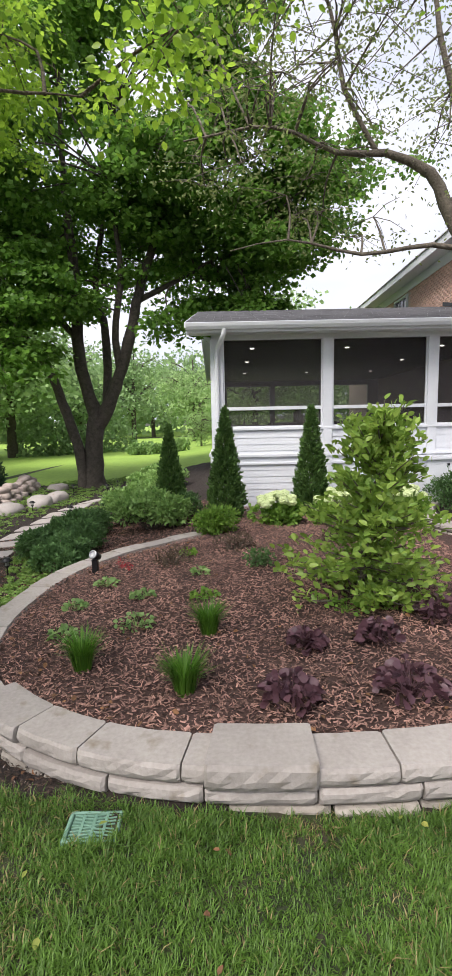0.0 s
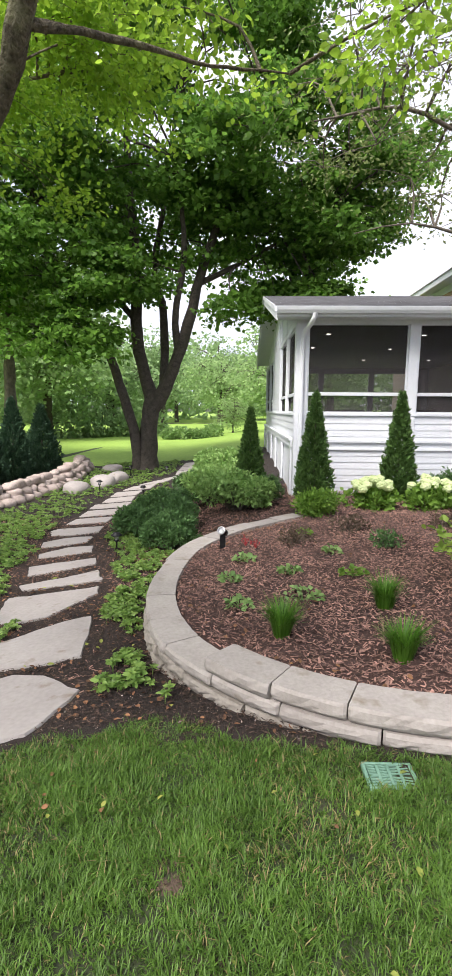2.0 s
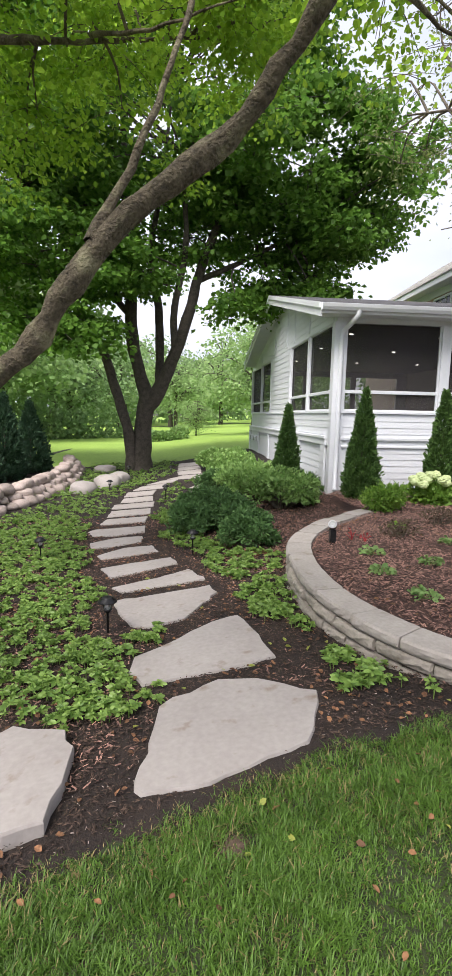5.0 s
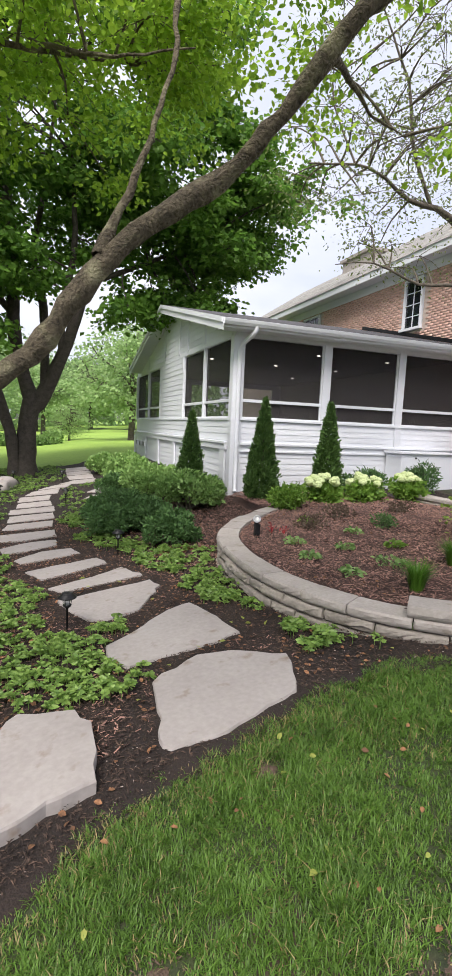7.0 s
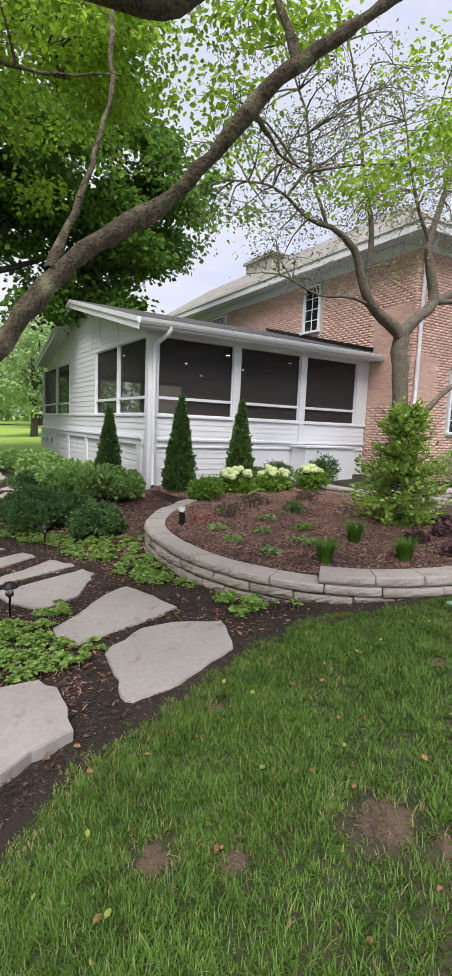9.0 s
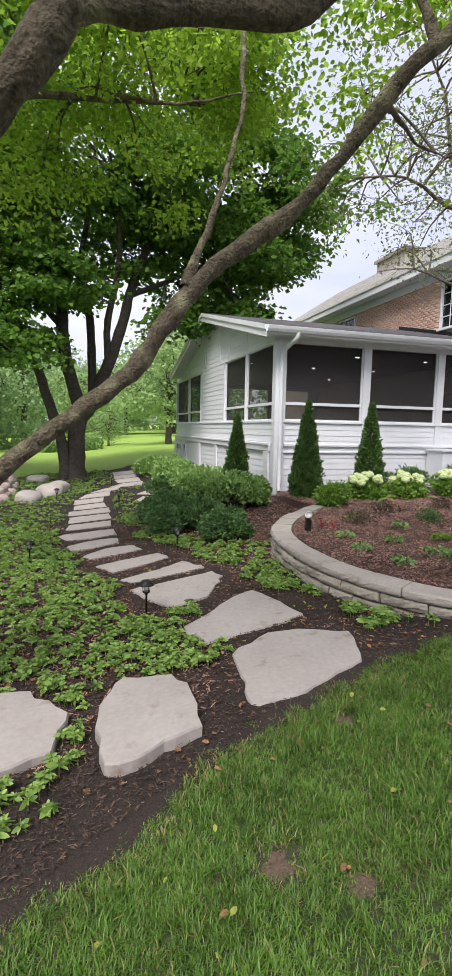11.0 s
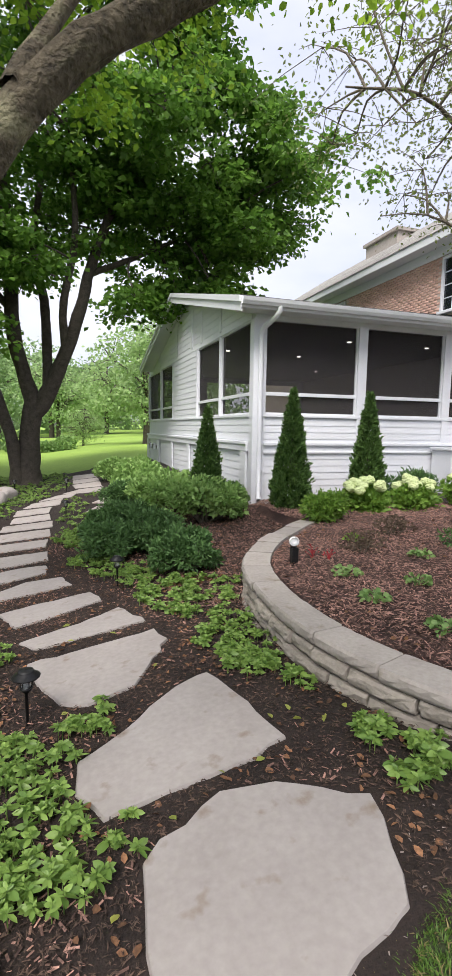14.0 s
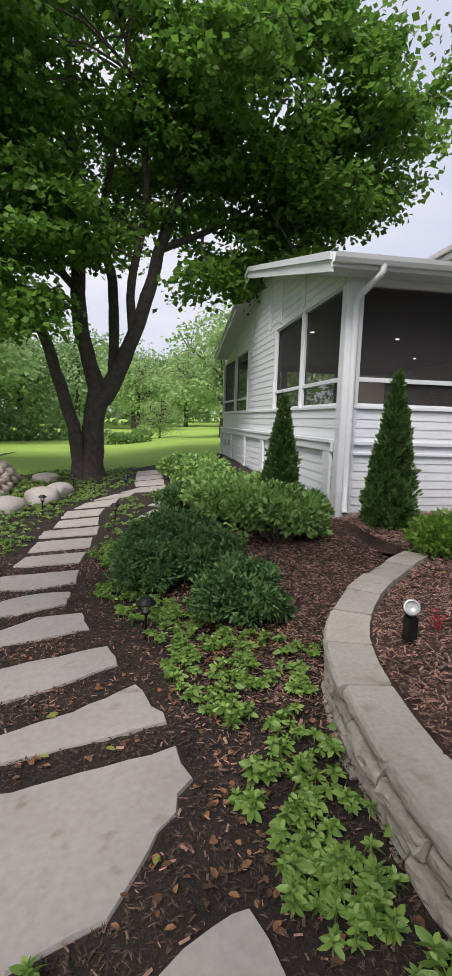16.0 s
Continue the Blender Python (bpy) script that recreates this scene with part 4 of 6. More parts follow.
def build_house():
    house = thing("brick_house", "two-storey pink-red brick house with white trim and a grey hipped roof", "house")
    holes_l = [(11.15, 11.98, 4.15, 5.62), (16.5, 17.8, 4.7, 5.6)]
    holes_r = [(7.4, 9.4, 1.32, 3.02), (7.42, 9.8, 4.07, 5.48)]
    for axis, lo, hi, holes in (("y", HY + 0.003, 24.0, holes_l), ("x", HX + 0.3, 13.0, holes_r)):
        bm = bmesh.new()
        cuts = sorted({lo, hi} | {v for h in holes for v in h[:2]})
        for a0, a1 in zip(cuts, cuts[1:]):
            levels = [0.0] + [v for h in sorted(holes, key=lambda q: q[2]) if h[0] < (a0 + a1) / 2 < h[1] for v in h[2:]] + [5.9]
            for z0, z1 in zip(levels[::2], levels[1::2]):
                add_box(bm, *((HX + 0.003, HX + 0.3, a0, a1) if axis == "y" else (a0, a1, HY + 0.003, HY + 0.3)), z0, z1)
        part("wall", bm, M["mortar"], house)
    rng = np.random.default_rng(6)
    V, F = [], []
    singles = 0
    proto = {}

    def hole(a0, a1, z0, z1, holes):
        return any(a1 > h[0] and a0 < h[1] and z1 > h[2] and z0 < h[3] for h in holes)

    for face in (0, 1):
        row = 0
        z = 0.1
        while z < 5.85:
            a = (HY if face == 0 else HX) - (0.105 if row % 2 else 0.0)
            lo, hi = (HY, 23.5) if face == 0 else (HX, 12.5)
            while a < hi:
                a0, a1 = max(a, lo), a + 0.20
                vis = (z > 3.3 or a1 < 9.2) if face == 0 else True
                if a1 - a0 > 0.04 and vis and not hole(a0, a1, z, z + 0.058, holes_l if face == 0 else holes_r):
                    d = rng.uniform(0, 0.0015)
                    # the bricks nearest the porch roof end stand as pieces of their own
                    near = (face == 0 and a1 < 9.2 and 2.0 < z < 4.4 and a1 - a0 > 0.19) or (face == 1 and a1 < 7.0 and 2.0 < z < 4.4 and a1 - a0 > 0.19)
                    if near and singles < 300:
                        if face not in proto:
                            bm = bmesh.new()
                            if face == 0:
                                add_box(bm, -0.0, 0.03, 0, 0.2, 0, 0.058, 0.003)
                            else:
                                add_box(bm, 0, 0.2, -0.0, 0.03, 0, 0.058, 0.003)
                            me = bpy.data.meshes.new("brick")
                            bm.to_mesh(me)
                            bm.free()
                            me.materials.append(M["brick_one"])
                            proto[face] = me
                        ob = new("brick", proto[face])
                        ob.parent = house
                        ob.location = (HX - d, a0, z) if face == 0 else (a0, HY - d, z)
                        singles += 1
                    else:
                        b = len(V)
                        for zz in (z, z + 0.058):
                            for q in (a0, a1):
                                for t in (-d, 0.03):
                                    V.append((HX + t, q, zz) if face == 0 else (q, HY + t, zz))
                        F += [(b, b + 2, b + 6, b + 4), (b, b + 1, b + 3, b + 2), (b + 4, b + 6, b + 7, b + 5), (b, b + 4, b + 5, b + 1), (b + 2, b + 3, b + 7, b + 6)]
                a += 0.21
            z += 0.068
            row += 1
    tagged(np_mesh("brickwork", V, F, M["brick"], house), "pink-red brickwork in running bond", kind="stuff")

    def window(axis, a0, a1, z0, z1, at, cols, rows, mull=0):
        # black panel behind the panes stands in for the unlit room
        w = box("window", *((at + 0.085, at + 0.1, a0, a1) if axis == "y" else (a0, a1, at + 0.085, at + 0.1)), z0, z1, M["black"], house)
        b = (lambda n, p, q, zz0, zz1, d0, d1, m: box(n, at + d0, at + d1, p, q, zz0, zz1, m, w)) if axis == "y" else (lambda n, p, q, zz0, zz1, d0, d1, m: box(n, p, q, at + d0, at + d1, zz0, zz1, m, w))
        t = 0.07
        b("frame", a0, a1, z1 - t, z1, -0.04, 0.08, M["white"])
        b("sill", a0 - 0.05, a1 + 0.05, z0 - 0.02, z0 + 0.05, -0.09, 0.08, M["white"])
        b("frame", a0, a0 + t, z0 + 0.05, z1 - t, -0.04, 0.08, M["white"])
        b("frame", a1 - t, a1, z0 + 0.05, z1 - t, -0.04, 0.08, M["white"])
        n = mull + 1
        wd = (a1 - a0 - 2 * t) / n
        for k in range(n):
            p = a0 + t + k * wd
            if k:
                b("mullion", p - 0.09, p + 0.09, z0 + 0.05, z1 - t, -0.035, 0.07, M["white"])
            b("pane", p, p + wd, z0 + 0.05, z1 - t, 0.02, 0.026, M["glass"])
            for c in range(1, cols):
                q = p + wd * c / cols
                b("muntin", q - 0.012, q + 0.012, z0 + 0.05, z1 - t, 0.0, 0.02, M["white"])
            for r in range(1, rows):
                zz = z0 + 0.05 + (z1 - t - z0 - 0.05) * r / rows
                b("muntin", p, p + wd, zz - 0.012, zz + 0.012, 0.001, 0.019, M["white"])

    window("y", 11.2, 11.95, 4.2, 5.58, HX, 2, 4)
    window("y", 16.55, 17.75, 4.75, 5.56, HX, 3, 2)
    window("x", 7.45, 9.35, 1.37, 2.98, HY, 2, 5, 1)
    # box bay on the upper floor
    bay = box("bay", 7.4, 9.9, HY - 0.45, HY + 0.02, 4.05, 5.5, M["white"], house, "white boxed bay")
    for a in (7.62, 8.75):
        box("pane", a, a + 0.95, HY - 0.462, HY - 0.452, 4.35, 5.3, M["glass"], house)
    box("pane", 7.388, 7.398, HY - 0.36, HY - 0.08, 4.35, 5.3, M["glass"], house)
    # eaves and hipped roof
    ex0, ey0, ez = HX - 0.45, HY - 0.45, 5.86
    box("soffit", ex0, 14.5, ey0, 24.4, ez, ez + 0.05, M["white"], house)
    box("fascia", ex0 - 0.03, ex0, ey0 - 0.03, 24.4, ez - 0.03, ez + 0.18, M["white"], house)
    box("fascia", ex0, 14.5, ey0 - 0.03, ey0, ez - 0.03, ez + 0.18, M["white"], house)
    box("frieze", HX - 0.03, HX - 0.002, HY - 0.03, 24, ez - 0.25, ez - 0.002, M["white"], house)
    box("frieze", HX, 13, HY - 0.03, HY - 0.002, ez - 0.25, ez - 0.002, M["white"], house)
    bm = bmesh.new()
    rz = 8.6
    a = [bm.verts.new(v) for v in ((ex0 - 0.06, ey0 - 0.06, ez + 0.17), (14.5, ey0 - 0.06, ez + 0.17), (14.5, 24.4, ez + 0.17), (ex0 - 0.06, 24.4, ez + 0.17), (9.4, 11.3, rz), (11.5, 11.3, rz), (9.4, 24.4, rz), (11.5, 24.4, rz))]
    for f in ((0, 1, 5, 4), (0, 4, 6, 3), (1, 2, 7, 5), (4, 5, 7, 6), (3, 6, 7, 2)):
        bm.faces.new([a[k] for k in f])
    bmesh.ops.recalc_face_normals(bm, faces=bm.faces)
    part("roof", bm, M["shingle_grey"], house, "weathered grey shingle hip roof")
    V, F = [], []
    n = 22
    for i in range(n):
        u0, u1 = i / n, (i + 1) / n
        for side in (0, 1):
            def P(u):
                x, y, z = ex0 - 0.06 + (9.4 - ex0 + 0.06) * u, ey0 - 0.06 + (11.3 - ey0 + 0.06) * u, ez + 0.17 + (rz - ez - 0.17) * u
                return ((x, y, z), (x, 24.4, z)) if side == 0 else ((14.5, y, z), (x, y, z))
            (p0, q0), (p1, q1) = P(u0), P(u1)
            m = 40
            for k in range(m):
                b = len(V)
                lerp = lambda s, e, w: tuple(s[j] + (e[j] - s[j]) * w for j in range(3))
                A, B, C, D = lerp(p0, q0, k / m), lerp(p0, q0, (k + 1) / m - 0.002), lerp(p1, q1, (k + 1) / m - 0.002), lerp(p1, q1, k / m)
                V += [(A[0], A[1], A[2] + 0.03), (B[0], B[1], B[2] + 0.03), (C[0], C[1], C[2] + 0.01), (D[0], D[1], D[2] + 0.01), A, B]
                F += [(b, b + 1, b + 2, b + 3), (b + 4, b + 5, b + 1, b)]
    tagged(np_mesh("shingles", V, F, M["shingle_grey"], house), "weathered grey roof shingles", kind="stuff")
    ch = box("chimney", 8.6, 9.6, 17.6, 19.6, 6.2, 8.55, M["stone"], house, "broad pale chimney")
    box("cap", 8.5, 9.7, 17.5, 19.7, 8.56, 8.68, M["stone"], ch)
    V, F = [], []
    add_tube(V, F, [(HX + 0.16, HY - 0.36, 5.9), (HX + 0.16, HY - 0.3, 5.75), (HX + 0.16, HY - 0.06, 5.45), (HX + 0.16, HY - 0.06, 0.7), (HX + 0.05, HY - 0.2, 0.55)], [0.05] * 5, 8)
    np_mesh("downspout", V, F, M["white"], house, "white downspout at the brick corner", True)
    # black flashing where the porch roof meets the brick
    bm = bmesh.new()
    pr = [(EAVE_Y + 0.3, 0.02), (RIDGE_Y, 0.02), (RIDGE_Y, 0.12), (EAVE_Y + 0.3, 0.12)]
    vs = [bm.verts.new((x, y, EAVE_Z + SLOPE * (y - EAVE_Y) + dz)) for x in (HX - 0.03, HX - 0.006) for y, dz in pr]
    for k in range(4):
        bm.faces.new((vs[k], vs[(k + 1) % 4], vs[4 + (k + 1) % 4], vs[4 + k]))
    bm.faces.new(vs[:4])
    bm.faces.new(vs[4:])
    bmesh.ops.recalc_face_normals(bm, faces=bm.faces)
    part("roof_flashing", bm, M["black"], house, "black flashing strip over the porch roof")


build_house()


# ---- trees ----
def make_tree(name, label, limbs, blobs, leaf, mat, bark, seed, clusters, per, spread=0.5, group="", ratio=0.6, twig=0.02, sides=10, hang=0.25, trunk_label="", hollow=0.15, rough=0.22, step=0.25, long=False, sprays=1, bough=0.6, flat=0.0):
    """limbs: lists of (x, y, z, radius). blobs: (x, y, z, rx, ry, rz, share) in which clusters of leaves grow at the ends of twigs."""
    rng = np.random.default_rng(seed)
    tree = thing(name, label, "tree", group)
    V, F = [], []
    tips = []
    for limb in limbs:
        pts = smooth_path(limb, step)
        jit = 0.012
        P = [(p[0] + rng.uniform(-jit, jit), p[1] + rng.uniform(-jit, jit), p[2]) for p in pts]
        add_tube(V, F, P, [max(p[3], 0.006) * (1 + rough * 0.5 * math.sin(7.3 * i * step + 3.1 * math.sin(4.1 * i * step))) if rough > 0.25 else max(p[3], 0.006) for i, p in enumerate(pts)], sides, rough, rng)
        tips += [np.array(p[:3]) for p in pts[len(pts) // 3:]]
    tips = np.array(tips)
    shares = np.array([b[6] for b in blobs], float)
    shares /= shares.sum()
    LP, LD = [], []
    # boughs: flattened sprays hung on the limbs, each made of several clusters of leaves
    for _ in range(max(clusters // sprays, 1)):
        b = blobs[rng.choice(len(blobs), p=shares)]
        d = rng.normal(size=3)
        d /= np.linalg.norm(d)
        r = rng.uniform(hollow, 1.0) ** 0.45
        o = np.array(b[:3]) + d * r * np.array(b[3:6])
        o += 0.12 * np.array(b[3:6]) * np.array([math.sin(o[1] * 1.7 + seed), math.sin(o[2] * 1.9), math.sin(o[0] * 1.5 + o[1])])
        t = tips[np.argmin(np.linalg.norm(tips - o, axis=1))]
        gap = np.linalg.norm(t - o)
        if gap < 6:
            mid = (t + o) / 2 + np.array([rng.uniform(-0.12, 0.12) * gap, rng.uniform(-0.12, 0.12) * gap, rng.uniform(0.02, 0.16) * gap])
            add_tube(V, F, smooth_path([t, mid, o], max(gap / 4, 0.1)), np.linspace(twig * 1.2, twig * 0.5, len(smooth_path([t, mid, o], max(gap / 4, 0.1)))), 5)
        wide = bough * rng.uniform(0.6, 1.3)
        for _ in range(sprays):
            q = rng.normal(size=3) * wide * np.array([0.62, 0.62, 0.26])
            q[2] -= 0.22 * math.hypot(q[0], q[1])
            c = o + q
            if sprays > 1:
                add_tube(V, F, [o, (o + c) / 2 + np.array([0, 0, 0.06 * wide]), c], [twig * 0.45, twig * 0.35, twig * 0.2], 3)
            n = rng.poisson(per)
            q = rng.normal(size=(n, 3)) * np.array([spread, spread, spread * 0.34])
            q[:, 2] -= 0.25 * np.hypot(q[:, 0], q[:, 1]) ** 1.5
            LP.append(c + q)
            dd = rng.normal(size=(n, 3)) * np.array([1, 1, 0.4]) + q / spread * 0.5
            dd[:, 2] -= hang
            LD.append(dd)
    np_mesh("trunk", np.array([tuple(v) for v in V]), F, bark, tree, trunk_label, True)
    leaf_mesh("crown", np.concatenate(LP), np.concatenate(LD), leaf, mat, tree, ratio, 0.12, rng, long=long, flat=flat)
    return tree


TX, TY = -4.15, 15.7
TZ = gz(TX, TY) - 0.05
make_tree("maple_tree", "large multi-stemmed maple with a dense dark green crown", [
    [(TX, TY, TZ, 0.44), (TX + 0.02, TY, TZ + 0.3, 0.31), (TX + 0.08, TY, 1.2, 0.26), (TX + 0.16, TY, 1.9, 0.25), (TX - 0.02, TY, 2.5, 0.19), (TX - 0.28, TY + 0.1, 3.7, 0.19), (TX - 0.3, TY + 0.2, 5.9, 0.16), (TX - 0.5, TY + 0.3, 8.5, 0.11), (TX - 0.4, TY, 11.5, 0.05)],
    [(TX + 0.2, TY, 1.6, 0.24), (TX + 0.52, TY - 0.1, 2.05, 0.23), (TX + 0.95, TY - 0.2, 3.0, 0.18), (TX + 1.35, TY - 0.3, 4.1, 0.16), (TX + 1.8, TY - 0.4, 5.7, 0.13), (TX + 2.6, TY - 0.6, 7.6, 0.09), (TX + 3.6, TY - 1, 9.4, 0.04)],
    [(TX + 0.55, TY - 0.1, 2.2, 0.14), (TX + 0.55, TY + 0.2, 3.4, 0.13), (TX + 0.5, TY + 0.3, 4.6, 0.12), (TX + 0.25, TY + 0.5, 6.0, 0.10), (TX + 0.6, TY + 0.8, 8.5, 0.06), (TX + 0.9, TY + 0.9, 11, 0.03)],
    [(TX + 1.0, TY - 0.2, 3.2, 0.11), (TX + 1.0, TY - 0.5, 4.4, 0.10), (TX + 1.3, TY - 0.9, 6.0, 0.08), (TX + 1.2, TY - 1.6, 8.0, 0.04)],
    [(TX - 0.25, TY - 0.1, TZ, 0.22), (TX - 0.36, TY - 0.1, 0.7, 0.17), (TX - 0.75, TY - 0.1, 2.1, 0.15), (TX - 1.15, TY - 0.2, 3.3, 0.13), (TX - 2.0, TY - 0.5, 4.6, 0.09), (TX - 3.4, TY - 0.8, 5.8, 0.05), (TX - 4.8, TY - 1.0, 6.4, 0.02)],
    [(TX - 0.28, TY + 0.1, 4.2, 0.10), (TX - 1.3, TY + 0.2, 5.4, 0.08), (TX - 2.8, TY + 0.5, 7.2, 0.05), (TX - 4.2, TY + 0.5, 8.6, 0.02)],
    [(TX + 1.6, TY - 0.3, 5.2, 0.09), (TX + 3.2, TY - 0.5, 5.9, 0.06), (TX + 5.0, TY - 0.8, 6.8, 0.03)],
], [(-4.2, 15.8, 10.3, 5.3, 4.2, 4.6, 6.6), (0.2, 15.2, 8.7, 2.4, 2.6, 2.4, 1.7), (2.3, 15.0, 7.9, 1.5, 1.6, 1.2, 0.8), (1.0, 15.0, 6.3, 1.6, 1.6, 0.9, 0.55), (-8.3, 15.0, 7.6, 3.6, 3.6, 3.6, 2.2), (-3.6, 15.8, 6.9, 5.0, 2.6, 1.5, 1.0), (0.2, 14.6, 5.0, 1.3, 1.3, 0.5, 0.3), (-6.9, 14.6, 5.1, 2.0, 2.0, 1.0, 0.5), (-6.2, 14.0, 3.6, 1.0, 1.0, 0.5, 0.2), (-2.4, 14.4, 4.9, 1.6, 1.2, 0.6, 0.25), (-4.8, 14.2, 5.2, 1.4, 1.2, 0.5, 0.2)],
    0.16, M["maple"], M["bark_dark"], 41, 1980, 66, 0.24, ratio=0.85, twig=0.026, hollow=0.35, sprays=9, bough=0.85, flat=1.0, hang=0.35)

make_tree("leaning_tree", "grey-barked tree leaning over the path with bright green leaves", [
    [(-6.0, 2.85, -0.5, 0.205), (-5.6, 2.85, -0.1, 0.141), (-5.0, 2.85, 0.6, 0.096), (-4.35, 2.85, 1.19, 0.064), (-3.78, 2.85, 1.64, 0.0589), (-3.52, 2.85, 2.0, 0.0576), (-3.29, 2.85, 2.28, 0.0614), (-3.03, 2.85, 2.5, 0.0544), (-2.75, 2.83, 2.71, 0.0589), (-2.58, 2.74, 2.89, 0.0448), (-2.38, 2.62, 3.13, 0.0435), (-2.28, 2.52, 3.28, 0.0499), (-2.12, 2.4, 3.5, 0.041), (-1.7, 2.25, 3.86, 0.0384), (-1.0, 2.15, 4.45, 0.0288), (-0.2, 2.3, 5.05, 0.0192), (0.8, 2.8, 5.6, 0.00768)],
    [(-3.42, 2.86, 2.2, 0.04), (-3.24, 3.0, 2.62, 0.024), (-3.1, 3.1, 3.0, 0.02), (-2.93, 3.25, 3.6, 0.016), (-2.85, 3.5, 4.4, 0.02), (-2.6, 3.9, 5.4, 0.0096)],
    [(-2.0, 2.36, 3.6, 0.036), (-2.02, 2.45, 3.85, 0.0304), (-2.08, 2.55, 4.15, 0.0264), (-1.9, 2.8, 4.6, 0.0208), (-1.5, 3.3, 5.2, 0.0104)],
    [(-2.25, 2.5, 3.32, 0.024), (-1.85, 2.9, 3.5, 0.0176), (-1.4, 3.3, 3.62, 0.0112), (-0.9, 3.6, 3.75, 0.0048)],
    [(-5.4, 2.85, 0.1, 0.16), (-5.1, 2.3, 1.1, 0.12), (-4.6, 1.75, 2.1, 0.084), (-4.26, 1.52, 2.5, 0.068), (-4.1, 1.5, 2.69, 0.056), (-3.9, 1.5, 2.75, 0.0528), (-3.5, 1.5, 2.84, 0.0528), (-3.28, 1.5, 2.89, 0.0528), (-3.1, 1.5, 3.02, 0.036), (-2.5, 1.45, 3.6, 0.028), (-1.6, 1.4, 4.4, 0.016)],
    # limb into the crown overhead, added out of view
    [(-3.3, 1.5, 2.9, 0.045), (-2.9, 0.9, 4.2, 0.04), (-2.0, 0.4, 5.3, 0.03), (-0.8, 0.0, 6.0, 0.02), (0.9, -0.2, 6.4, 0.01)],
    [(-5.1, 2.6, 0.9, 0.128), (-5.3, 3.2, 2.4, 0.104), (-5.2, 3.9, 3.8, 0.072), (-4.6, 4.5, 5.2, 0.04), (-4.0, 4.9, 6.2, 0.016)],
    [(-5.25, 3.6, 3.2, 0.048), (-4.6, 4.2, 3.9, 0.036), (-3.8, 4.7, 4.3, 0.024), (-2.9, 5.0, 4.6, 0.012)],
    [(-3.7, 4.7, 4.35, 0.02), (-3.2, 4.2, 4.1, 0.0144), (-2.6, 4.0, 4.2, 0.0064)],
# last two blobs: unseen crown added overhead to shade the lawn
], [(-3.9, 5.0, 5.2, 2.4, 1.4, 1.3, 4.6), (-0.7, 3.9, 5.0, 1.5, 1.0, 1.0, 0.5), (-6.3, 4.8, 4.8, 2.0, 1.8, 1.9, 2.0), (0.9, 3.4, 5.3, 1.0, 0.7, 0.8, 0.25), (-3.6, 5.2, 4.2, 1.8, 0.9, 0.6, 0.9), (-0.4, 3.4, 4.1, 0.8, 0.5, 0.5, 0.2), (-3.2, 0.2, 5.4, 2.4, 1.2, 0.8, 4.4), (-1.6, 0.0, 6.2, 1.8, 1.3, 0.8, 1.5)],
    0.06, M["over"], M["bark_limb"], 42, 880, 74, 0.16, ratio=0.66, twig=0.012, sprays=7, bough=0.42, flat=1.2, sides=18, hang=0.5, rough=0.3, step=0.11, long=True)

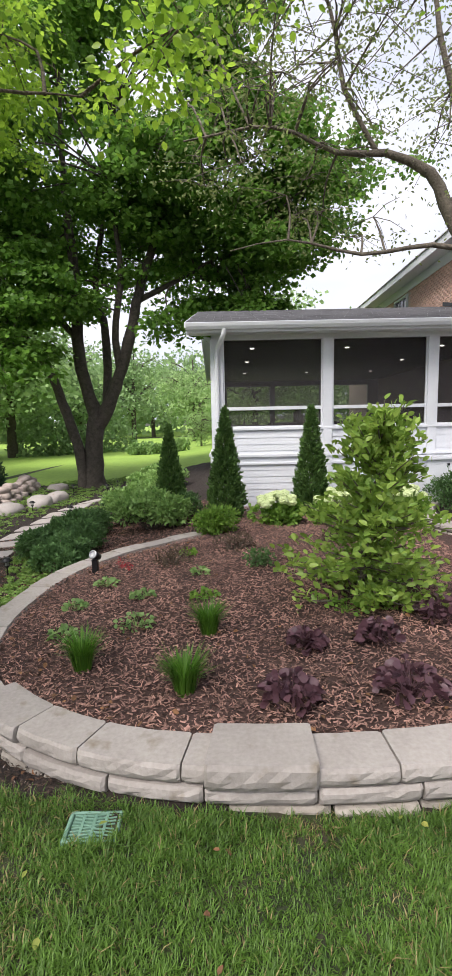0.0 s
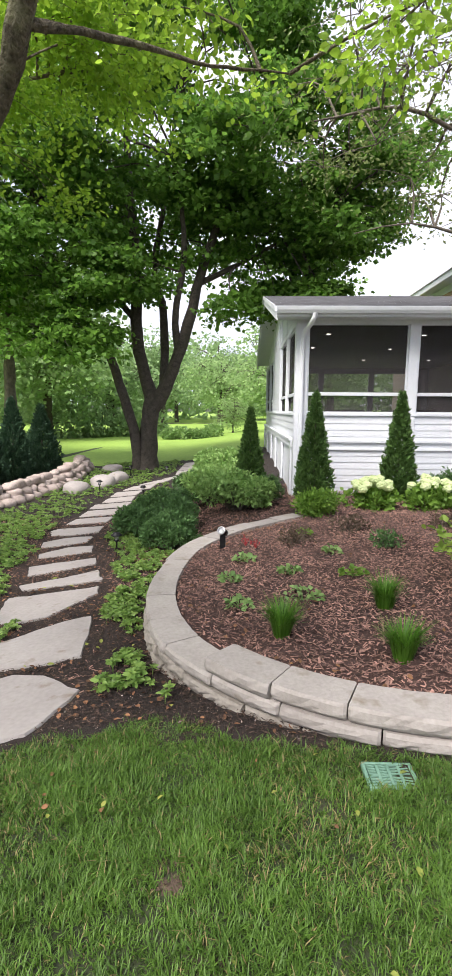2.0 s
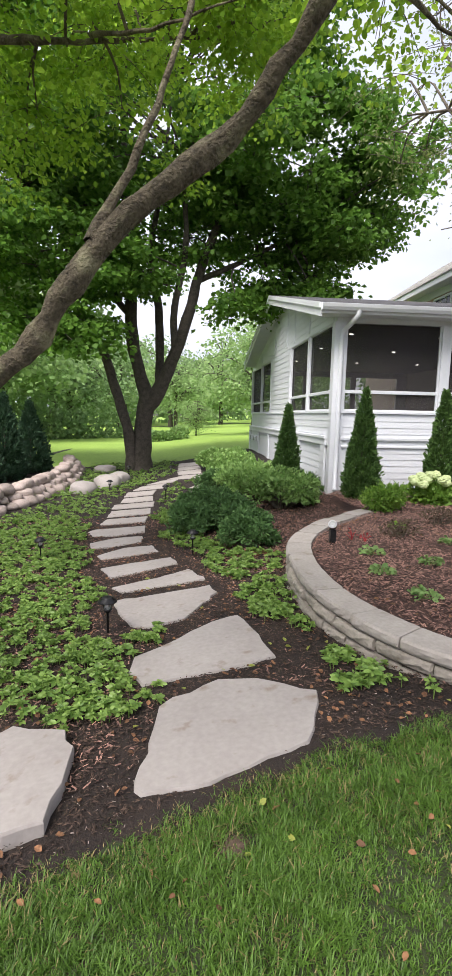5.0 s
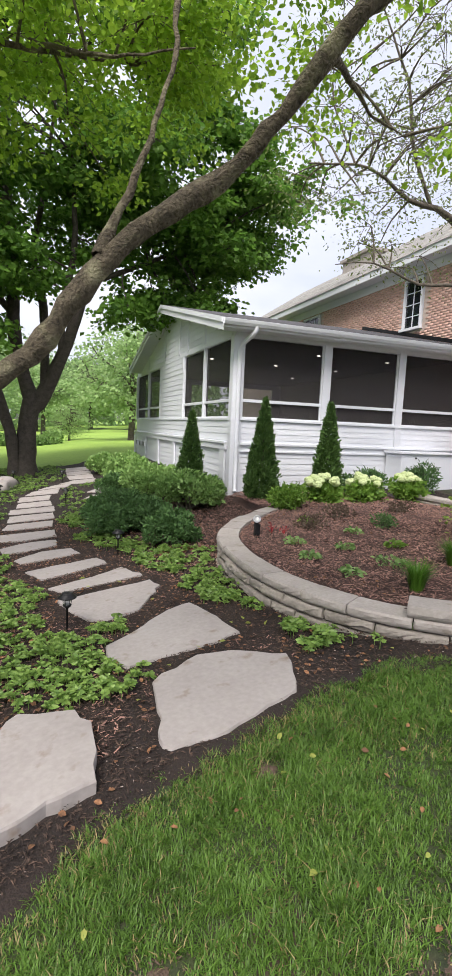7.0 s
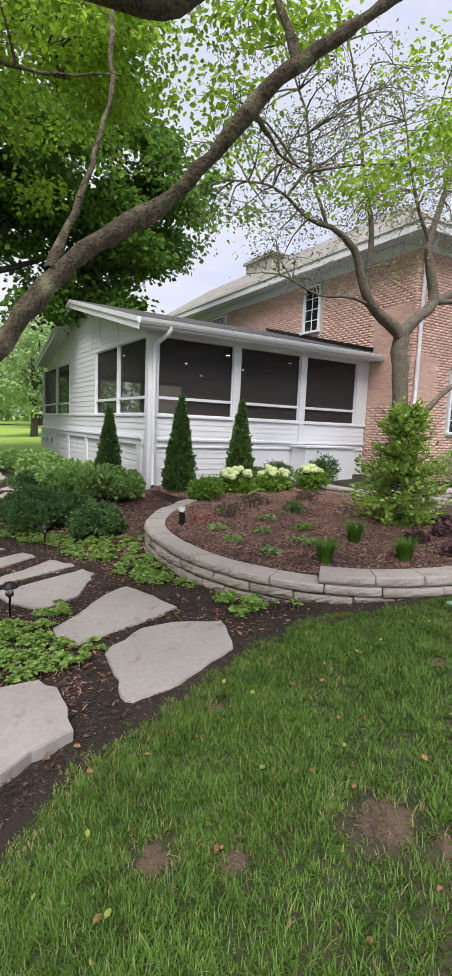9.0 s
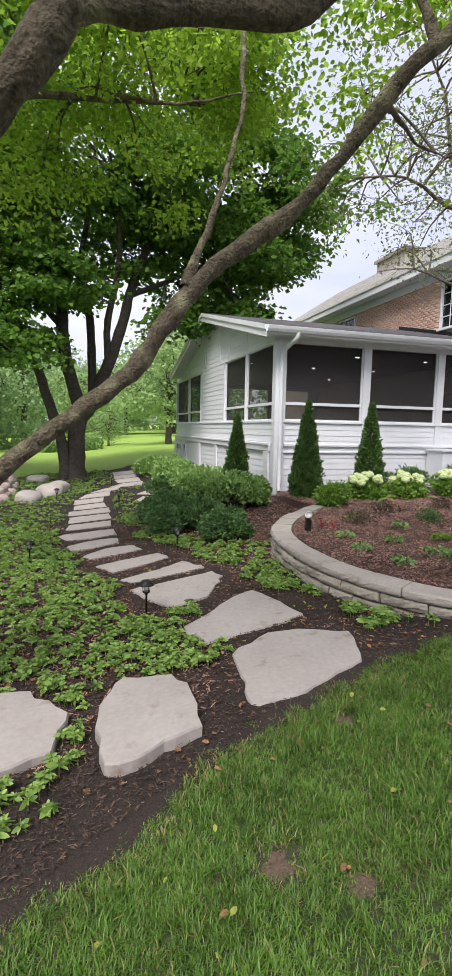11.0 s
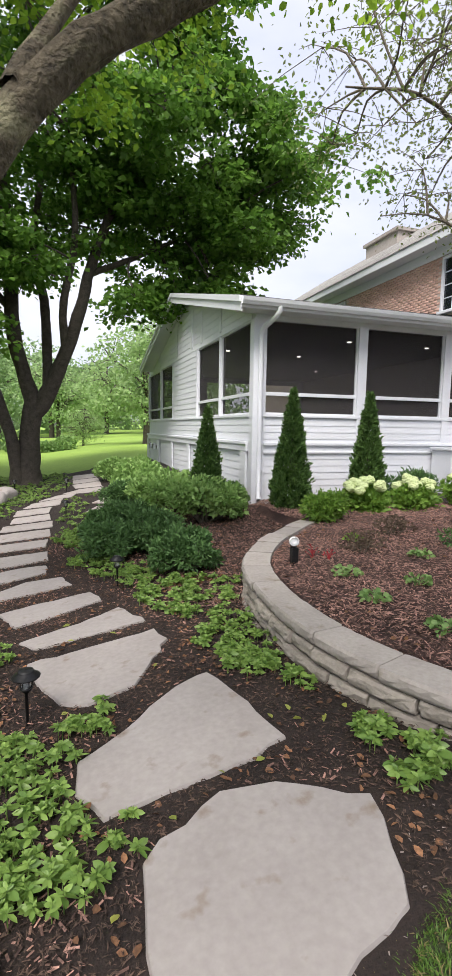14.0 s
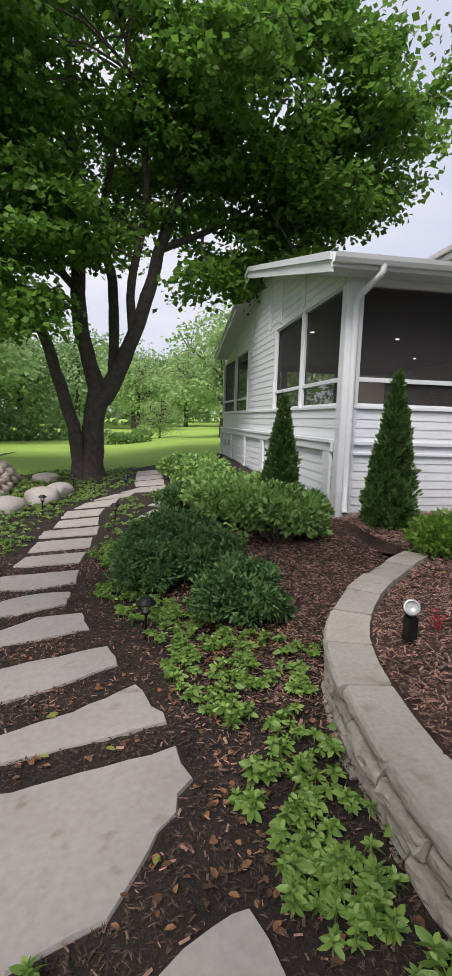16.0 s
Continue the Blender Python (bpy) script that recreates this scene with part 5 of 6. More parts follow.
RY = 6.5
make_tree("ornamental_tree", "grey-limbed ornamental tree with sparse small leaves before the brick house", [
    [(4.12, RY, 0.1, 0.22), (4.1, RY, 0.8, 0.17), (4.06, RY, 2.1, 0.16), (3.96, RY, 2.9, 0.16), (3.94, RY, 3.25, 0.15), (3.5, RY, 3.45, 0.11), (3.0, RY, 3.74, 0.095), (2.75, RY, 4.2, 0.08), (2.55, RY, 4.55, 0.065), (2.0, RY, 4.78, 0.045), (1.4, RY - 0.1, 4.75, 0.03), (0.6, RY - 0.2, 5.0, 0.02), (-0.4, RY - 0.3, 4.8, 0.01)],
    [(2.9, RY, 4.0, 0.05), (2.95, RY, 4.9, 0.05), (2.7, RY, 5.8, 0.035), (2.4, RY, 7.0, 0.02), (2.0, RY, 8.0, 0.01)],
    [(1.9, RY, 4.8, 0.03), (1.5, RY, 5.5, 0.028), (1.3, RY, 6.4, 0.02), (0.8, RY, 7.2, 0.01)],
    [(3.3, RY, 3.6, 0.04), (2.6, RY, 3.72, 0.03), (1.7, RY - 0.1, 3.6, 0.022), (0.8, RY - 0.2, 3.75, 0.012), (0.1, RY - 0.3, 3.6, 0.006)],
    [(3.95, RY, 3.2, 0.13), (4.4, RY, 3.65, 0.11), (4.85, RY, 4.0, 0.10), (4.55, RY, 4.9, 0.08), (4.75, RY, 5.7, 0.06), (5.2, RY, 6.9, 0.04), (5.6, RY, 8.2, 0.02)],
    [(4.85, RY, 4.0, 0.09), (5.5, RY, 4.3, 0.08), (6.1, RY - 0.2, 4.8, 0.065), (6.9, RY - 0.4, 5.6, 0.045), (7.8, RY - 0.5, 6.8, 0.02)],
    [(4.9, RY, 4.0, 0.06), (5.8, RY - 0.1, 4.15, 0.045), (6.9, RY - 0.2, 4.25, 0.03), (8.0, RY - 0.3, 4.6, 0.015)],
    [(4.1, RY - 0.1, 1.5, 0.07), (4.5, RY - 0.2, 1.7, 0.06), (5.2, RY - 0.3, 2.3, 0.05), (6.5, RY - 0.4, 2.75, 0.03), (7.5, RY - 0.4, 3.4, 0.012)],
    [(4.6, RY, 5.0, 0.04), (4.0, RY, 5.9, 0.03), (3.6, RY, 7.0, 0.015)],
    [(5.0, RY, 6.4, 0.03), (5.8, RY, 7.2, 0.022), (6.6, RY, 8.4, 0.01)],
], [(2.6, RY, 6.6, 2.6, 1.6, 1.6, 3), (5.4, RY, 6.9, 2.4, 1.6, 1.6, 2.4), (0.6, RY - 0.2, 5.2, 1.4, 1.0, 1.0, 1.1), (1.4, RY, 4.3, 1.3, 0.7, 0.6, 0.5), (3.2, RY, 4.9, 0.9, 0.7, 0.7, 0.5)],
    0.06, M["orn"], M["bark"], 43, 680, 17, 0.2, ratio=0.5, twig=0.014, hang=0.6, sprays=5, bough=0.55)


def far_tree(name, label, x, y, h, w, mat, bark, seed, per=38, clusters=170, low=0.25, leaf=None, group="trees beyond the lawn"):
    rng = np.random.default_rng(seed)
    z = gz(x, y)
    lean = rng.uniform(-0.4, 0.4)
    limbs = [[(x, y, z - 0.1, h * 0.03), (x + lean * 0.3, y, z + h * 0.3, h * 0.022), (x + lean, y, z + h * 0.85, h * 0.006)]]
    for k in range(5):
        a = rng.uniform(0, 6.28)
        z0 = z + h * (low + 0.08 + 0.08 * k)
        limbs.append([(x + lean * 0.3, y, z0, h * 0.012), (x + math.cos(a) * w * 0.3, y + math.sin(a) * w * 0.3, z0 + h * 0.15, h * 0.008), (x + math.cos(a) * w * 0.6, y + math.sin(a) * w * 0.6, z0 + h * 0.22, h * 0.003)])
    blobs = [(x, y, z + h * (0.5 + low / 2), w * 0.8, w * 0.8, h * (0.5 - low / 2), 3)]
    for k in range(4):
        a = rng.uniform(0, 6.28)
        blobs.append((x + math.cos(a) * w * 0.5, y + math.sin(a) * w * 0.5, z + h * rng.uniform(low + 0.15, 0.7), w * 0.55, w * 0.55, h * 0.18, 1))
    return make_tree(name, label, limbs, blobs, leaf or w * 0.07, mat, bark, seed, clusters, per, w * 0.17, group, 0.75, 0.02, 6)


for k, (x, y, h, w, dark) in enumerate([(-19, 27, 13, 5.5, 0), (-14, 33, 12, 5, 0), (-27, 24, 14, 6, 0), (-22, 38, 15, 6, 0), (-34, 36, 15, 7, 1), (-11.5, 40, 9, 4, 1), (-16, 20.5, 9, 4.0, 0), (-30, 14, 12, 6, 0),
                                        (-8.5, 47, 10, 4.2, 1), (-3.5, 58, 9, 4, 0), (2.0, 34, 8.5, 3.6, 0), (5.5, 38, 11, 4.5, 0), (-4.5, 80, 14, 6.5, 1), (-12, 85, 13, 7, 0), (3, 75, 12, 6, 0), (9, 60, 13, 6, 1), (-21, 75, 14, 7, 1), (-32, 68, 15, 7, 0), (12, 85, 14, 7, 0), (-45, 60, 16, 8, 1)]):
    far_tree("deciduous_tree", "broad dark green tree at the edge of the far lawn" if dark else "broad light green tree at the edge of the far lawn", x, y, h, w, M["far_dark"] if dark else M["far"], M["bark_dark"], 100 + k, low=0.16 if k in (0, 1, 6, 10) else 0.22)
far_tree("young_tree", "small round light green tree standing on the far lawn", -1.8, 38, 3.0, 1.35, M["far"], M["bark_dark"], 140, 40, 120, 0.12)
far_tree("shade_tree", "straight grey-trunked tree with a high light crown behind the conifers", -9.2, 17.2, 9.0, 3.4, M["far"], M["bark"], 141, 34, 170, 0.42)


def hedge(name, label, x0, y0, x1, y1, h, mat, seed, n=14, leaf=0.3):
    """A distant belt of trees and brush, one uneven mass of leaves."""
    rng = np.random.default_rng(seed)
    LP, LD = [], []
    for k in range(n):
        u = (k + rng.uniform(-0.3, 0.3)) / n
        x, y = x0 + (x1 - x0) * u, y0 + (y1 - y0) * u
        r = h * rng.uniform(0.45, 0.75)
        m = 420
        d = rng.normal(size=(m, 3))
        d /= np.linalg.norm(d, axis=1, keepdims=True)
        c = np.array([x, y, gz(x, y) + r * 0.75])
        LP.append(c + d * np.array([r, r, r * 0.95]) * (1 + 0.25 * np.sin(d[:, :1] * 6 + k) * np.cos(d[:, 2:] * 5)) * rng.uniform(0.6, 1, (m, 1)) ** 0.4)
        LD.append(d + rng.normal(size=(m, 3)))
    return tagged(leaf_mesh(name, np.concatenate(LP), np.concatenate(LD), leaf, mat, None, 0.8, 0.1, rng), label, "trees", kind="stuff")


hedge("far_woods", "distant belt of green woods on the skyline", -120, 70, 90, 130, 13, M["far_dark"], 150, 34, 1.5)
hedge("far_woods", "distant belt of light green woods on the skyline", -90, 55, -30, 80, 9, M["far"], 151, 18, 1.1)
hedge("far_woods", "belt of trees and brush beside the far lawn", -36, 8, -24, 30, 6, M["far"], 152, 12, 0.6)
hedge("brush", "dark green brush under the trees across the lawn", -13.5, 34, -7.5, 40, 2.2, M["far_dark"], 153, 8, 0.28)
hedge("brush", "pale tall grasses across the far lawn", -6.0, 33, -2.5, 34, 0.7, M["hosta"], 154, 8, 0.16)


# ---- conifers ----
def conifer(name, label, x, y, h, w, mat, seed, n, group, leaf=0.07, base=None):
    """A narrow evergreen: stem and dense upright sprays laid in ruffled tiers over a cone."""
    rng = np.random.default_rng(seed)
    t = thing(name, label, "conifer", group)
    z = gz(x, y) if base is None else base
    V, F = [], []
    add_tube(V, F, [(x, y, z - 0.05), (x, y, z + h * 0.5), (x, y, z + h * 0.93)], [0.035 * h / 1.8, 0.02, 0.004], 7)
    np_mesh("stem", np.array([tuple(v) for v in V]), F, M["bark_dark"], t)
    u = 1 - np.sqrt(rng.uniform(0.0, 1, n))
    u = np.where(rng.random(n) < 0.25, rng.uniform(0, 0.98, n), u)
    a = rng.uniform(0, 2 * math.pi, n)
    prof = (1 - u ** 1.25) ** 0.95 * np.minimum(1, 0.74 + u * 1.7)
    ruffle = 1 + 0.15 * np.sin(a * 5 + u * 19 + seed) + 0.15 * np.sin(a * 8 - u * 33) + 0.09 * np.sin(a * 13 + u * 57)
    r = w / 2 * prof * ruffle * np.where(rng.random(n) < 0.72, rng.uniform(0.9, 1.04, n), rng.uniform(0.45, 0.9, n))
    P = np.c_[x + np.cos(a) * r, y + np.sin(a) * r, z + 0.02 + u * h * 0.96]
    D = np.c_[np.cos(a) * 0.75, np.sin(a) * 0.75, np.full(n, 0.95)] + rng.normal(size=(n, 3)) * 0.38
    leaf_mesh("foliage", P, D, leaf, mat, t, 0.45, 0.1, rng)
    return t


conifer("arborvitae", "narrow conical green arborvitae at the porch corner", 0.0, 8.05, 1.88, 0.54, M["thuja"], 61, 8500, "arborvitae along the porch", base=0.02)
conifer("arborvitae", "narrow conical green arborvitae in front of the porch", 1.40, 8.15, 1.9, 0.54, M["thuja"], 62, 8500, "arborvitae along the porch", base=0.02)
conifer("arborvitae", "narrow conical green arborvitae beside the gable wall", -1.02, 9.12, 1.64, 0.48, M["thuja"], 63, 7000, "arborvitae along the porch", base=0.0)
for k, (x, y, h, w) in enumerate([(-8.2, 7.9, 2.5, 1.1), (-7.9, 9.3, 2.5, 1.0), (-7.75, 10.7, 2.35, 0.95), (-7.6, 12.1, 2.5, 1.0), (-7.45, 13.5, 2.3, 0.95), (-7.25, 15.0, 2.1, 1.05), (-8.6, 6.3, 2.5, 1.1)]):
    conifer("hedge_conifer", "dark green upright conifer in a row behind the rockery wall", x, y, h, w, M["spruce"], 70 + k, 5000, "conifer row behind the rockery", 0.12)


# ---- shrubs ----
def shrub(name, label, x, y, w, d, h, mat, seed, n, leaf, z=None, group="", lobes=9, ratio=0.55, up=0.35, long=False, bare=0.12, lobe=0.27, flat=0.6):
    """Stems fanning from the ground and leaves over several uneven lobes."""
    rng = np.random.default_rng(seed)
    t = thing(name, label, "shrub", group)
    z = gz(x, y) if z is None else z
    V, F = [], []
    LP, LD = [], []
    for k in range(lobes):
        a, q = rng.uniform(0, 6.28), rng.uniform(0.1, 0.62 if lobe > 0.25 else 0.78) ** 0.7
        c = np.array([x + math.cos(a) * q * w / 2, y + math.sin(a) * q * d / 2, z + h * (bare + rng.uniform(0.22, 0.62) * (1.1 - 0.5 * q))])
        add_tube(V, F, [(x + math.cos(a) * 0.04, y + math.sin(a) * 0.04, z - 0.03), (c[0] * 0.6 + x * 0.4, c[1] * 0.6 + y * 0.4, z + (c[2] - z) * 0.6), tuple(c)], [0.012, 0.008, 0.004], 5)
        m = n // lobes
        dd = rng.normal(size=(m, 3))
        dd /= np.linalg.norm(dd, axis=1, keepdims=True)
        rr = rng.uniform(0.25, 1, (m, 1)) ** 0.4 * np.where(rng.random((m, 1)) < 0.12, rng.uniform(1.0, 1.45, (m, 1)), 1)
        P = c + dd * rr * np.array([w * lobe, d * lobe, h * lobe * 1.1])
        P[:, 2] = np.maximum(P[:, 2], z + 0.02)
        LP.append(P)
        D = dd + rng.normal(size=(m, 3)) * 0.6
        D[:, 2] += up
        LD.append(D)
    np_mesh("stems", np.array([tuple(v) for v in V]), F, M["bark"], t)
    leaf_mesh("foliage", np.concatenate(LP), np.concatenate(LD), leaf, mat, t, ratio, 0.15, rng, long=long, flat=flat)
    return t


VIB = "rounded light green leafy shrub at the foot of the porch wall"
for k, (x, y, w, d, h) in enumerate([(-1.25, 8.35, 1.25, 1.0, 0.85), (-1.75, 9.2, 1.1, 1.0, 0.8), (-1.5, 10.2, 1.2, 1.1, 0.85), (-1.75, 11.6, 1.2, 1.1, 0.85), (-1.6, 13.2, 1.1, 1.1, 0.8), (-2.05, 14.4, 0.9, 0.9, 0.7)]):
    shrub("viburnum_shrub", VIB, x, y, w, d, h, M["viburnum"], 80 + k, 4200, 0.085, group="light shrubs beside the porch", lobes=44, lobe=0.13, flat=1.2)
YEW = "low spreading dark green yew beside the path"
for k, (x, y, w, d, h) in enumerate([(-2.12, 6.25, 0.8, 0.75, 0.58), (-2.72, 7.35, 0.9, 0.8, 0.55), (-2.2, 7.4, 0.8, 0.8, 0.6), (-2.4, 8.5, 0.9, 0.9, 0.6), (-2.75, 8.3, 0.7, 0.8, 0.5), (-2.2, 10.6, 0.9, 0.9, 0.6)]):
    shrub("yew_shrub", YEW, x, y, w, d, h * 1.12, M["yew"], 90 + k, 5600, 0.06, group="dark yews beside the path", lobes=46, ratio=0.36, up=0.3, bare=0.08, lobe=0.115, flat=1.0)
shrub("yew_shrub", "dark green rounded shrub between conifers at the porch", -0.72, 8.85, 0.6, 0.6, 0.62, M["yew"], 118, 3000, 0.05, lobes=24, ratio=0.3, up=0.5, lobe=0.15)
shrub("spirea_shrub", "small fresh green leafy shrub on the mulch bed", -0.12, 6.75, 0.62, 0.6, 0.5, M["lime"], 101, 2200, 0.055, 0.03, lobes=10)
for k, (x, y, w, h) in enumerate([(0.72, 7.25, 0.7, 0.5), (1.62, 7.3, 0.72, 0.5), (2.75, 7.55, 0.8, 0.48)]):
    s = shrub("hydrangea", "low hydrangea with lime leaves and pale flower heads", x, y, w, w, h, M["lime"], 104 + k, 1500, 0.075, 0.03, "hydrangeas before the porch", 9, 0.7)
    rng = np.random.default_rng(300 + k)
    for j in range(17):
        a, q = rng.uniform(0, 6.28), rng.uniform(0.1, 0.9) * w * 0.45
        c = np.array([x + math.cos(a) * q, y + math.sin(a) * q, 0.05 + h * rng.uniform(0.85, 1.08) * (1.05 - 0.5 * q / w)])
        bm = bmesh.new()
        bmesh.ops.create_icosphere(bm, subdivisions=3, radius=1)
        for v in bm.verts:
            f = 1 + 0.35 * noise.noise(v.co * 4.5 + Vector((j, k, 0)))
            v.co = Vector((c[0] + v.co.x * 0.07 * f, c[1] + v.co.y * 0.07 * f, c[2] + v.co.z * 0.055 * f))
        part("flower_head", bm, M["bloom"], s, "pale greenish white flower head" if j == 0 else "")
for k, (x, y, w, h) in enumerate([(2.35, 8.45, 0.95, 0.62), (3.75, 8.4, 0.85, 0.66), (6.9, 6.9, 1.5, 1.15), (8.2, 7.0, 1.2, 1.0)]):
    shrub("evergreen_shrub", "dark spiky evergreen shrub in front of the house wall", x, y, w, w, h, M["yew"] if k != 2 else M["viburnum"], 110 + k, 2600, 0.075, group="evergreens before the house", ratio=0.3, up=0.7)
shrub("pale_shrub", "low grey-green shrub beside the house bed", 4.6, 6.9, 1.0, 0.8, 0.4, M["hosta"], 115, 1500, 0.05)
shrub("dull_shrub", "small brownish sparse shrub on the mulch", -0.62, 5.2, 0.42, 0.4, 0.26, M["twig"], 116, 500, 0.035, 0.06, "sparse little shrubs on the mulch", 6)
shrub("dull_shrub", "small dull green sparse shrub on the mulch", 0.3, 5.05, 0.36, 0.36, 0.24, M["yew"], 117, 500, 0.035, 0.10, "sparse little shrubs on the mulch", 6)
shrub("dull_shrub", "small brownish sparse shrub on the mulch", 0.1, 5.7, 0.42, 0.4, 0.25, M["twig"], 118, 500, 0.035, 0.10, "sparse little shrubs on the mulch", 6)
shrub("dull_shrub", "small brownish sparse shrub on the mulch", 1.3, 5.9, 0.42, 0.4, 0.25, M["twig"], 119, 500, 0.035, 0.10, "sparse little shrubs on the mulch", 6)


def magnolia():
    rng = np.random.default_rng(55)
    x, y, z = 1.08, 3.92, 0.13
    t = thing("magnolia", "young magnolia with large glossy yellow-green leaves on the mulch bed", "shrub")
    V, F, LP, LD = [], [], [], []
    add_tube(V, F, [(x, y, z - 0.05), (x + 0.02, y, z + 0.6), (x + 0.14, y, z + 1.15), (x + 0.16, y, z + 1.62)], [0.022, 0.017, 0.011, 0.004], 7)
    for k in range(125):
        u = rng.uniform(0.03, 0.97) ** 1.15
        a = rng.uniform(0, 6.28)
        r = 0.68 * (1 - u) ** 0.62 * rng.uniform(0.6, 1.08) + 0.06
        b = np.array([x + 0.15 * u, y, z + 1.6 * u * 0.9])
        e = b + np.array([math.cos(a) * r, math.sin(a) * r, 0.10 + 0.16 * rng.random()])
        e[2] = max(e[2] - 0.12 * (u < 0.3), z + 0.08)
        add_tube(V, F, [b, (b + e) / 2 + np.array([0, 0, -0.02]), e], [0.008, 0.006, 0.003], 5)
        for j in range(44):
            f = rng.uniform(0.12, 1.0)
            LP.append(b + (e - b) * f + rng.normal(size=3) * 0.035)
            d = rng.normal(size=3)
            d[2] = abs(d[2]) * 0.7 + 0.15
            LD.append(d + (e - b) / max(np.linalg.norm(e - b), 1e-6) * 0.7)
    np_mesh("stem", np.array([tuple(v) for v in V]), F, M["bark"], t)
    leaf_mesh("foliage", LP, LD, 0.078, M["magnolia"], t, 0.46, 0.10, rng, long=True, droop=0.15)


magnolia()


def rosette(name, label, x, y, z, r, h, n, leaf, mat, seed, group, ratio=0.75, rise=0.5):
    """A low clump of broad leaves on short stalks."""
    rng = np.random.default_rng(seed)
    t = thing(name, label, "plant", group)
    a = rng.uniform(0, 6.28, n)
    q = np.sqrt(rng.uniform(0, 1, n)) * r
    P = np.c_[x + np.cos(a) * q, y + np.sin(a) * q, z + h * (1 - (q / r) ** 2 * 0.6) * rng.uniform(0.45, 1, n)]
    D = np.c_[np.cos(a), np.sin(a), np.full(n, rise)] + rng.normal(size=(n, 3)) * 0.35
    leaf_mesh("leaves", P, D, leaf, mat, t, ratio, 0.14, rng, long=True, droop=0.25)
    V, F = [], []
    for p in P[:: 3]:
        add_tube(V, F, [(x, y, z - 0.01), ((x + p[0]) / 2, (y + p[1]) / 2, z + (p[2] - z) * 0.7), tuple(p)], [0.003, 0.0025, 0.0015], 4)
    np_mesh("stalk_clump", np.array([tuple(v) for v in V]), F, mat, t)


for k, (x, y, r, h) in enumerate([(0.32, 2.45, 0.16, 0.17), (0.97, 3.08, 0.15, 0.17), (0.94, 2.46, 0.19, 0.2), (0.5, 3.08, 0.13, 0.12), (1.52, 3.45, 0.18, 0.18), (1.5, 2.75, 0.15, 0.16), (2.0, 3.1, 0.18, 0.18)]):
    rosette("heuchera", "dark purple heuchera with ruffled leaves on the mulch", x, y, float(bed_height(x, y)), r * 0.85, h, 130, 0.052, M["heuchera"], 200 + k, "purple heucheras on the bed", 0.95)
for k, (x, y, r) in enumerate([(-0.7, 3.6, 0.15), (-1.2, 3.45, 0.09), (-0.75, 4.22, 0.09), (-1.28, 4.02, 0.09), (-1.15, 4.6, 0.11), (-0.28, 4.78, 0.09), (-0.2, 4.12, 0.10), (0.9, 3.66, 0.14), (1.24, 3.75, 0.14), (-0.45, 5.6, 0.09)]):
    rosette("perennial", "small pale green leafy perennial on the mulch", x, y, float(bed_height(x, y)), r, 0.08, 52, 0.046, M["hosta"] if k < 6 else M["lime"], 220 + k, "young perennials on the bed", 0.8)
for k, (x, y, r) in enumerate([(-1.13, 5.2, 0.06), (-1.03, 5.08, 0.05)]):
    rosette("red_flower", "little red flower spray on the mulch", x, y, 0.07, r, 0.14, 20, 0.026, M["red"], 240 + k, "red flowers on the bed", 0.4, 1.2)


def grass_tuft(x, y, r, h, seed):
    rng = np.random.default_rng(seed)
    n = 330
    t = thing("ornamental_grass", "fresh green tuft of ornamental grass on the mulch", "plant", "grass tufts on the bed")
    a = rng.uniform(0, 6.28, n)
    q = np.sqrt(rng.uniform(0, 1, n)) * r * 0.35
    base = np.c_[x + np.cos(a) * q, y + np.sin(a) * q, np.full(n, float(bed_height(x, y)) - 0.01)]
    out = np.c_[np.cos(a), np.sin(a), np.zeros(n)] * (r * rng.uniform(0.25, 1.0, n))[:, None]
    H = (h * rng.uniform(0.6, 1.05, n))[:, None] * np.array([0, 0, 1.0])
    s = np.c_[-np.sin(a), np.cos(a), np.zeros(n)] * 0.0032
    p1, p2 = base + out * 0.3 + H * 0.6, base + out * 1.0 + H * rng.uniform(0.75, 1.0, (n, 1))
    V = np.stack([base - s, base + s, p1 + s, p1 - s, p2 + s * 0.2, p2 - s * 0.2], 1).reshape(-1, 3)
    b = np.arange(n)[:, None] * 6
    np_mesh("blades", V, np.concatenate([b + np.array([[0, 1, 2, 3]]), b + np.array([[3, 2, 4, 5]])]), M["tuft"], t)
    V, F = [], []
    add_tube(V, F, [(x, y, base[0, 2] - 0.02), (x, y, base[0, 2] + 0.03)], [r * 0.3, r * 0.22], 8)
    np_mesh("crown_base", np.array([tuple(v) for v in V]), F, M["tuft"], t)


for k, (x, y) in enumerate([(-0.92, 2.97), (-0.25, 2.62), (-0.14, 3.38)]):
    grass_tuft(x, y, 0.15, 0.27, 250 + k)


# ---- groundcover ----
PATH_Y = [1.5, 2.3, 3.2, 4, 5, 6, 7, 8, 9, 10, 11, 12, 13, 14, 17]
PATH_L = [-4.2, -4.1, -3.42, -3.55, -3.75, -4.0, -4.2, -4.45, -4.35, -4.35, -4.25, -4.1, -3.5, -3.1, -3.1]
PATH_R = [-2.0, -2.05, -2.2, -2.4, -2.6, -2.95, -3.2, -3.42, -3.45, -3.42, -3.45, -3.3, -2.35, -2.3, -2.3]


